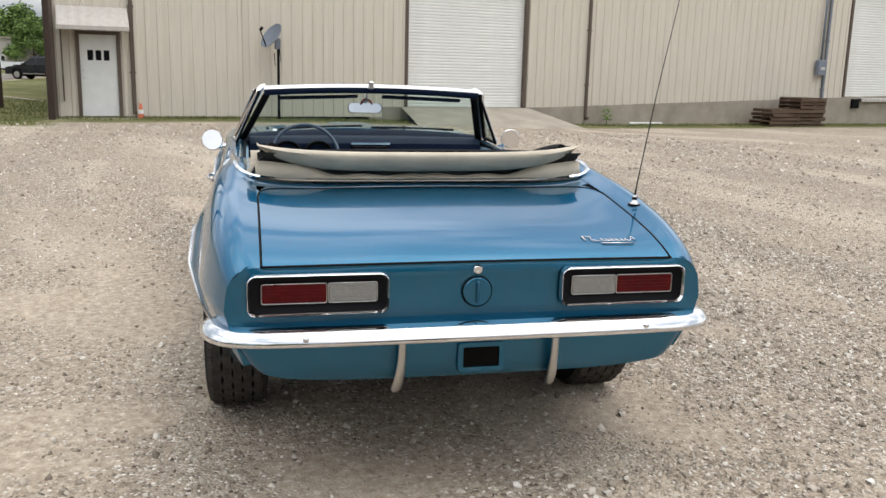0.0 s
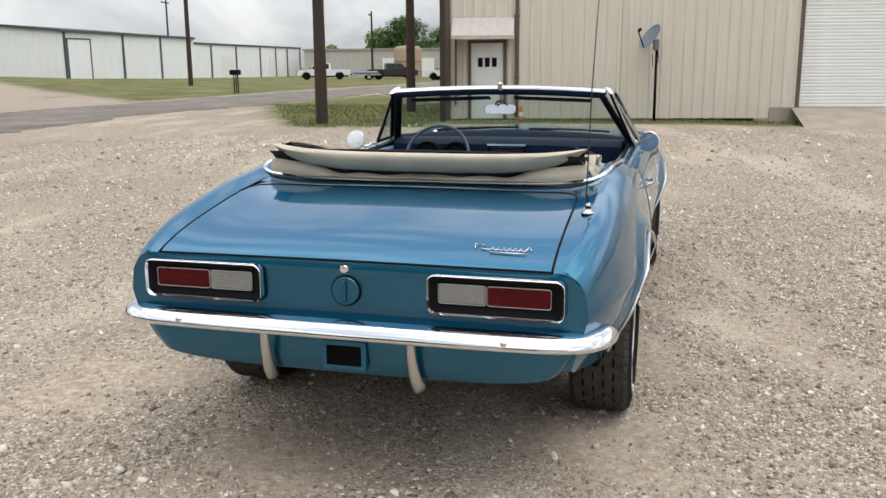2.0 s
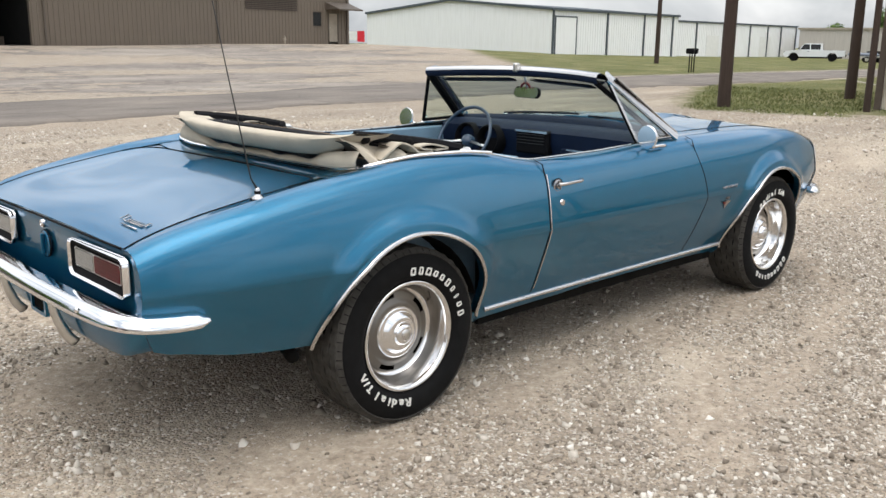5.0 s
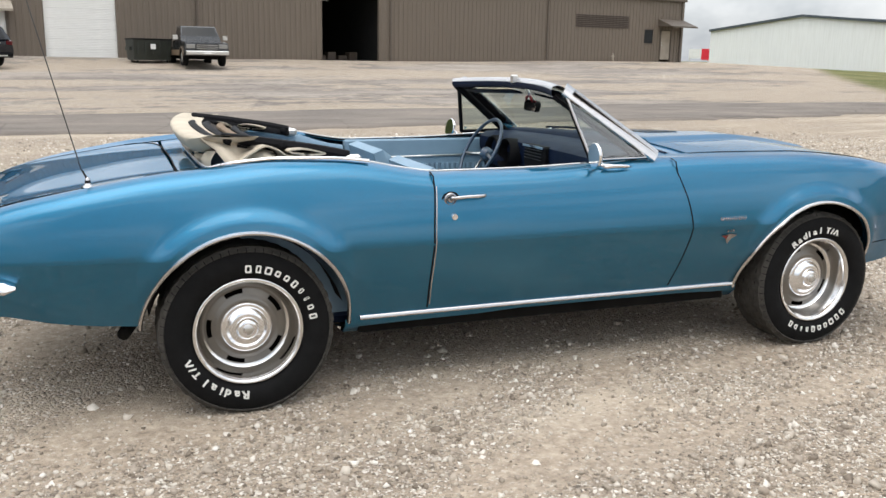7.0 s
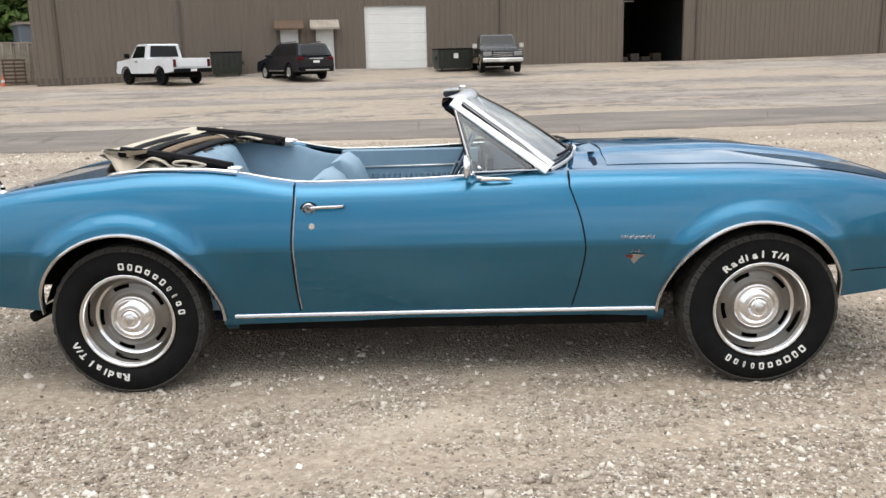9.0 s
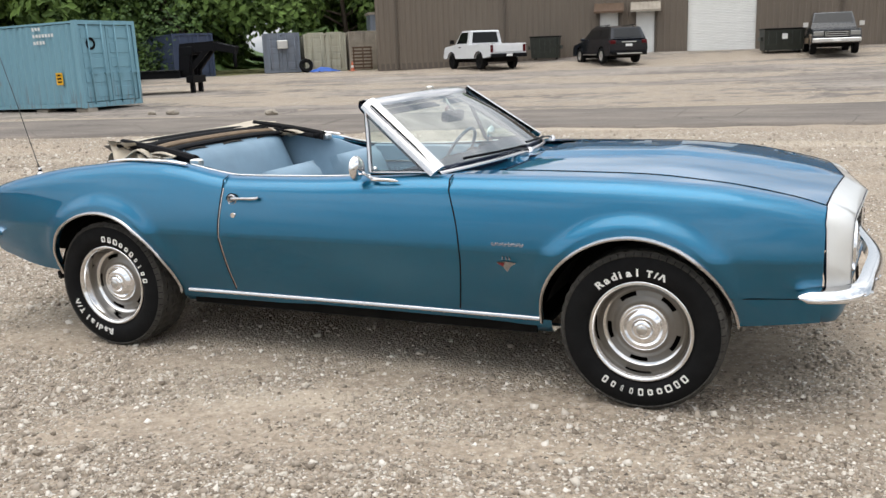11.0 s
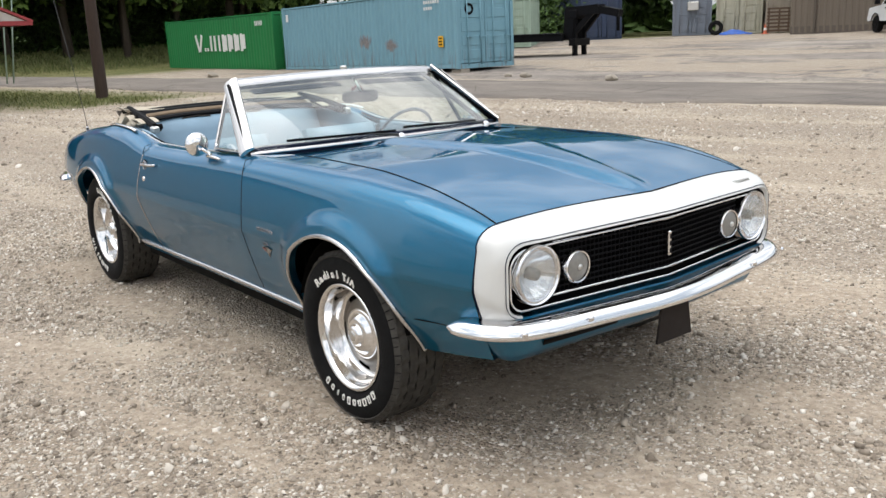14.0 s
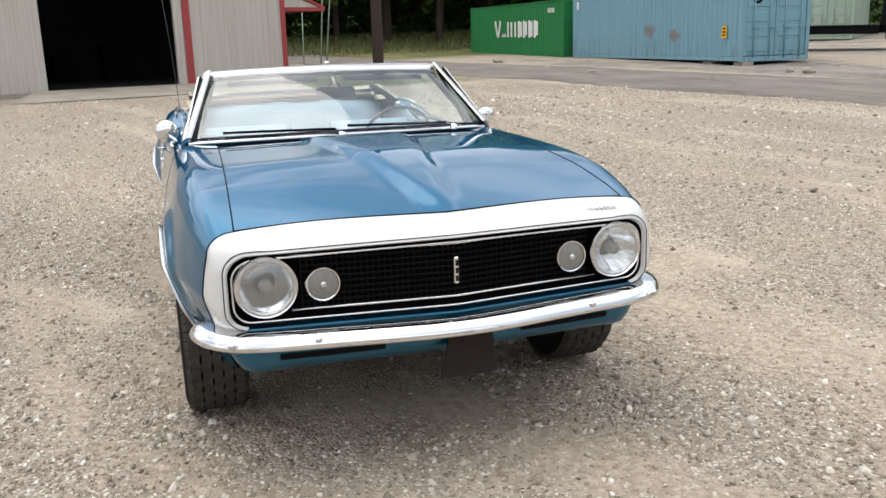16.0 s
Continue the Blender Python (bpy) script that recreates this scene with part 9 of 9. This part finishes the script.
# ---- trees ----
def tree(m, mat, h, spread_, seed, leaves=7000, label="broad green tree in full leaf", leaf=0.29):
    rnd = random.Random(seed)
    t = thing("tree", label, "tree", m)
    g = G()
    pts = [(0, 0, -0.3), (rnd.uniform(-.1, .1), 0, h * 0.2), (rnd.uniform(-.3, .3), rnd.uniform(-.3, .3), h * 0.5), (rnd.uniform(-.4, .4), 0, h * 0.85)]
    g.tube(spline(pts, 8), [0.024 * h * (1 - 0.85 * k / 8) for k in range(9)], 9)
    tips = []
    for k in range(9):
        z = h * rnd.uniform(0.22, 0.75)
        a = rnd.uniform(0, 6.28)
        r = spread_ * rnd.uniform(0.5, 0.95) * (1.15 - z / h * 0.7)
        e = Vector((r * math.cos(a), r * math.sin(a), z + h * rnd.uniform(0.05, 0.22)))
        g.tube(spline([(0, 0, z), tuple(e * 0.5 + Vector((0, 0, z * 0.5 + 0.2))), tuple(e)], 5), [0.009 * h * (1 - 0.8 * i / 5) for i in range(6)], 6)
        tips.append(e)
    g.ob("trunk", BARK, t, True)
    clumps = [(e, spread_ * rnd.uniform(0.3, 0.48)) for e in tips]
    for _ in range(16):
        a, z = rnd.uniform(0, 6.28), rnd.uniform(0.16, 0.97)
        r = spread_ * math.sin(math.pi * (0.18 + 0.75 * z)) * rnd.uniform(0.25, 1.0)
        clumps.append((Vector((r * math.cos(a), r * math.sin(a), h * z)), spread_ * rnd.uniform(0.24, 0.45)))
    lv = G()
    for i in range(leaves):
        c, r = clumps[rnd.randrange(len(clumps))]
        d = Vector((rnd.gauss(0, 1), rnd.gauss(0, 1), rnd.gauss(0, 0.8)))
        d = d.normalized() * r * (0.55 + 0.5 * rnd.random())
        p = c + d
        if p.z < h * 0.08:
            continue
        n = (d.normalized() + Vector((rnd.gauss(0, 0.5), rnd.gauss(0, 0.5), 0.5 + rnd.gauss(0, 0.4)))).normalized()
        x = n.orthogonal().normalized()
        x.rotate(Matrix.Rotation(rnd.uniform(0, 6.28), 3, n))
        y = n.cross(x)
        s = leaf * rnd.uniform(0.55, 1.25)
        lv.add([p - x * s, p - y * s * 0.55 + n * 0.05, p + x * s, p + y * s * 0.55 + n * 0.05], [(0, 1, 2, 3)])
    lv.ob("crown", mat, t, weld=False)
    return t


def build_trees():
    gz = lambda u, v: ground_z(*yard(u, v).translation[:2])
    kinds = [tree(yard(-62, 16, gz(-62, 16)), LEAF_A, 10.5, 4.2, 1), tree(yard(-58, 26, gz(-58, 26)), LEAF_B, 12, 4.6, 2, label="tall dark green tree in full leaf"), tree(yard(-64, 5, gz(-64, 5)), LEAF_A, 9.0, 4.4, 3), tree(yard(-46, 49.3, gz(-46, 49.3)), LEAF_B, 8.0, 3.2, 4, label="dark conical cedar tree")]
    for k in kinds:
        k["group"] = "trees at the yard's edge"
    # two gaps in the wood let the sky show: bearings from the yard's middle
    gaps = (146.6, 124.6)
    yx, yy = 4.1, -3.7

    def clear(u, v, half):
        """Moves a tree sideways out of the gaps."""
        p = yard(u, v).translation
        r, a = math.hypot(p.x - yx, p.y - yy), math.degrees(math.atan2(p.y - yy, p.x - yx))
        for g in gaps:
            need = math.degrees(half / r) + 1.0
            if abs(a - g) < need:
                a = g + math.copysign(need + 0.3, a - g)
        x, y = yx + r * math.cos(radians(a)), yy + r * math.sin(radians(a))
        return x * CA + y * SA, -x * SA + y * CA

    spots = []
    rnd = random.Random(8)
    # two rows along the yard's edge, seen as a wood
    for k in range(29):
        a = radians(186 - 3.1 * k)
        for r in (66, 78):
            rr = r + rnd.uniform(-3, 4)
            u, v = 3 + rr * math.cos(a) * (0.88 if a > 2.6 else 1.0), -4 + rr * math.sin(a)
            if u > -14 and v < 60:
                continue
            spots.append((u, v))
    for i, (u, v) in enumerate(spots):
        k = kinds[i % 4] if u < -30 else kinds[(i % 2) * 2]
        s = rnd.uniform(1.05, 1.45)
        u, v = clear(u, v, (4.2, 4.6, 4.4, 3.2)[kinds.index(k)] * s * 0.9)
        c = copy_thing(k, yard(u, v, gz(u, v) - 0.1, rnd.uniform(0, 360)) @ Matrix.Diagonal((s, s, s, 1)))
        c.scale = (s, s, s)
    for u, v, s in ((133, 17, .75), (138, 11, .8), (130, 6.5, .8), (126, 2.5, .75), (122, -1.5, .7), (140, 22, .7), (136, -4, .75), (128, 10, .55), (150, 32, .5), (120, 5, .62), (124, 0, .66)):
        c = copy_thing(kinds[1 if int(u) % 2 else 0], yard(u, v, -0.4, u * 37) @ Matrix.Diagonal((s, s, s, 1)))
        c.scale = (s * 1.15, s * 1.15, s)
        c["label"], c["group"] = "distant dark green tree beyond the road", "distant trees"
    # the wood's dense edge behind the trees
    rows = []
    for k in range(241):
        a = radians(192 - 92.0 * k / 240)
        row = []
        for j in range(17):
            n1 = noise.noise(Vector((k * 0.13, j * 0.35, 0.0))) + 0.6 * noise.noise(Vector((k * 0.5, j * 0.9, 5.0)))
            rr = 88 + 3.5 * n1 + 0.35 * j
            u, v = 3 + rr * math.cos(a) * (0.88 if a > 2.6 else 0.88 + 0.12 * clamp01((2.6 - a) / 0.3)), -4 + rr * math.sin(a)
            p = yard(u, v).translation
            h = 6.0 + 1.8 * noise.noise(Vector((k * 0.11, 3.0, 1.0))) + 0.8 * noise.noise(Vector((k * 0.6, 8.0, 1.0)))
            b = math.degrees(math.atan2(p.y - yy, p.x - yx))
            h *= 0.35 + 0.65 * min(1.0, min(abs(b - q) for q in gaps) / 2.4) ** 2
            row.append((p.x, p.y, gz(u, v) - 0.5 + h * j / 16))
        rows.append(row)
    tagged(G().grid(rows).ob("far_wood", LEAF_B, weld=False), "dense dark green edge of the wood behind the trees", "bushes", kind="stuff")
    # undergrowth below the trees
    g = G()
    rnd = random.Random(21)
    for _ in range(32000):
        if rnd.random() < 0.6:
            u, v = -54 + rnd.gauss(0, 1.6) - 4 * rnd.random(), rnd.uniform(-20, 40)
        else:
            u, v = rnd.uniform(-60, -24), 46 + rnd.gauss(0, 1.4)
        p = yard(u, v).translation
        z = ground_z(p.x, p.y) + abs(rnd.gauss(1.5, 1.6))
        d = Vector((rnd.gauss(0, 1), rnd.gauss(0, 1), rnd.gauss(0, 0.6))).normalized() * rnd.uniform(0.1, 0.23)
        s = d.orthogonal().normalized() * d.length * 0.5
        c = Vector((p.x, p.y, z))
        g.add([c - d, c + s, c + d, c - s], [(0, 1, 2, 3)])
    tagged(g.ob("undergrowth", LEAF_B, weld=False), "dense dark green undergrowth below the trees", "bushes", kind="stuff")


build_containers()
build_trailer()
build_vehicles()
build_small()
build_trees()
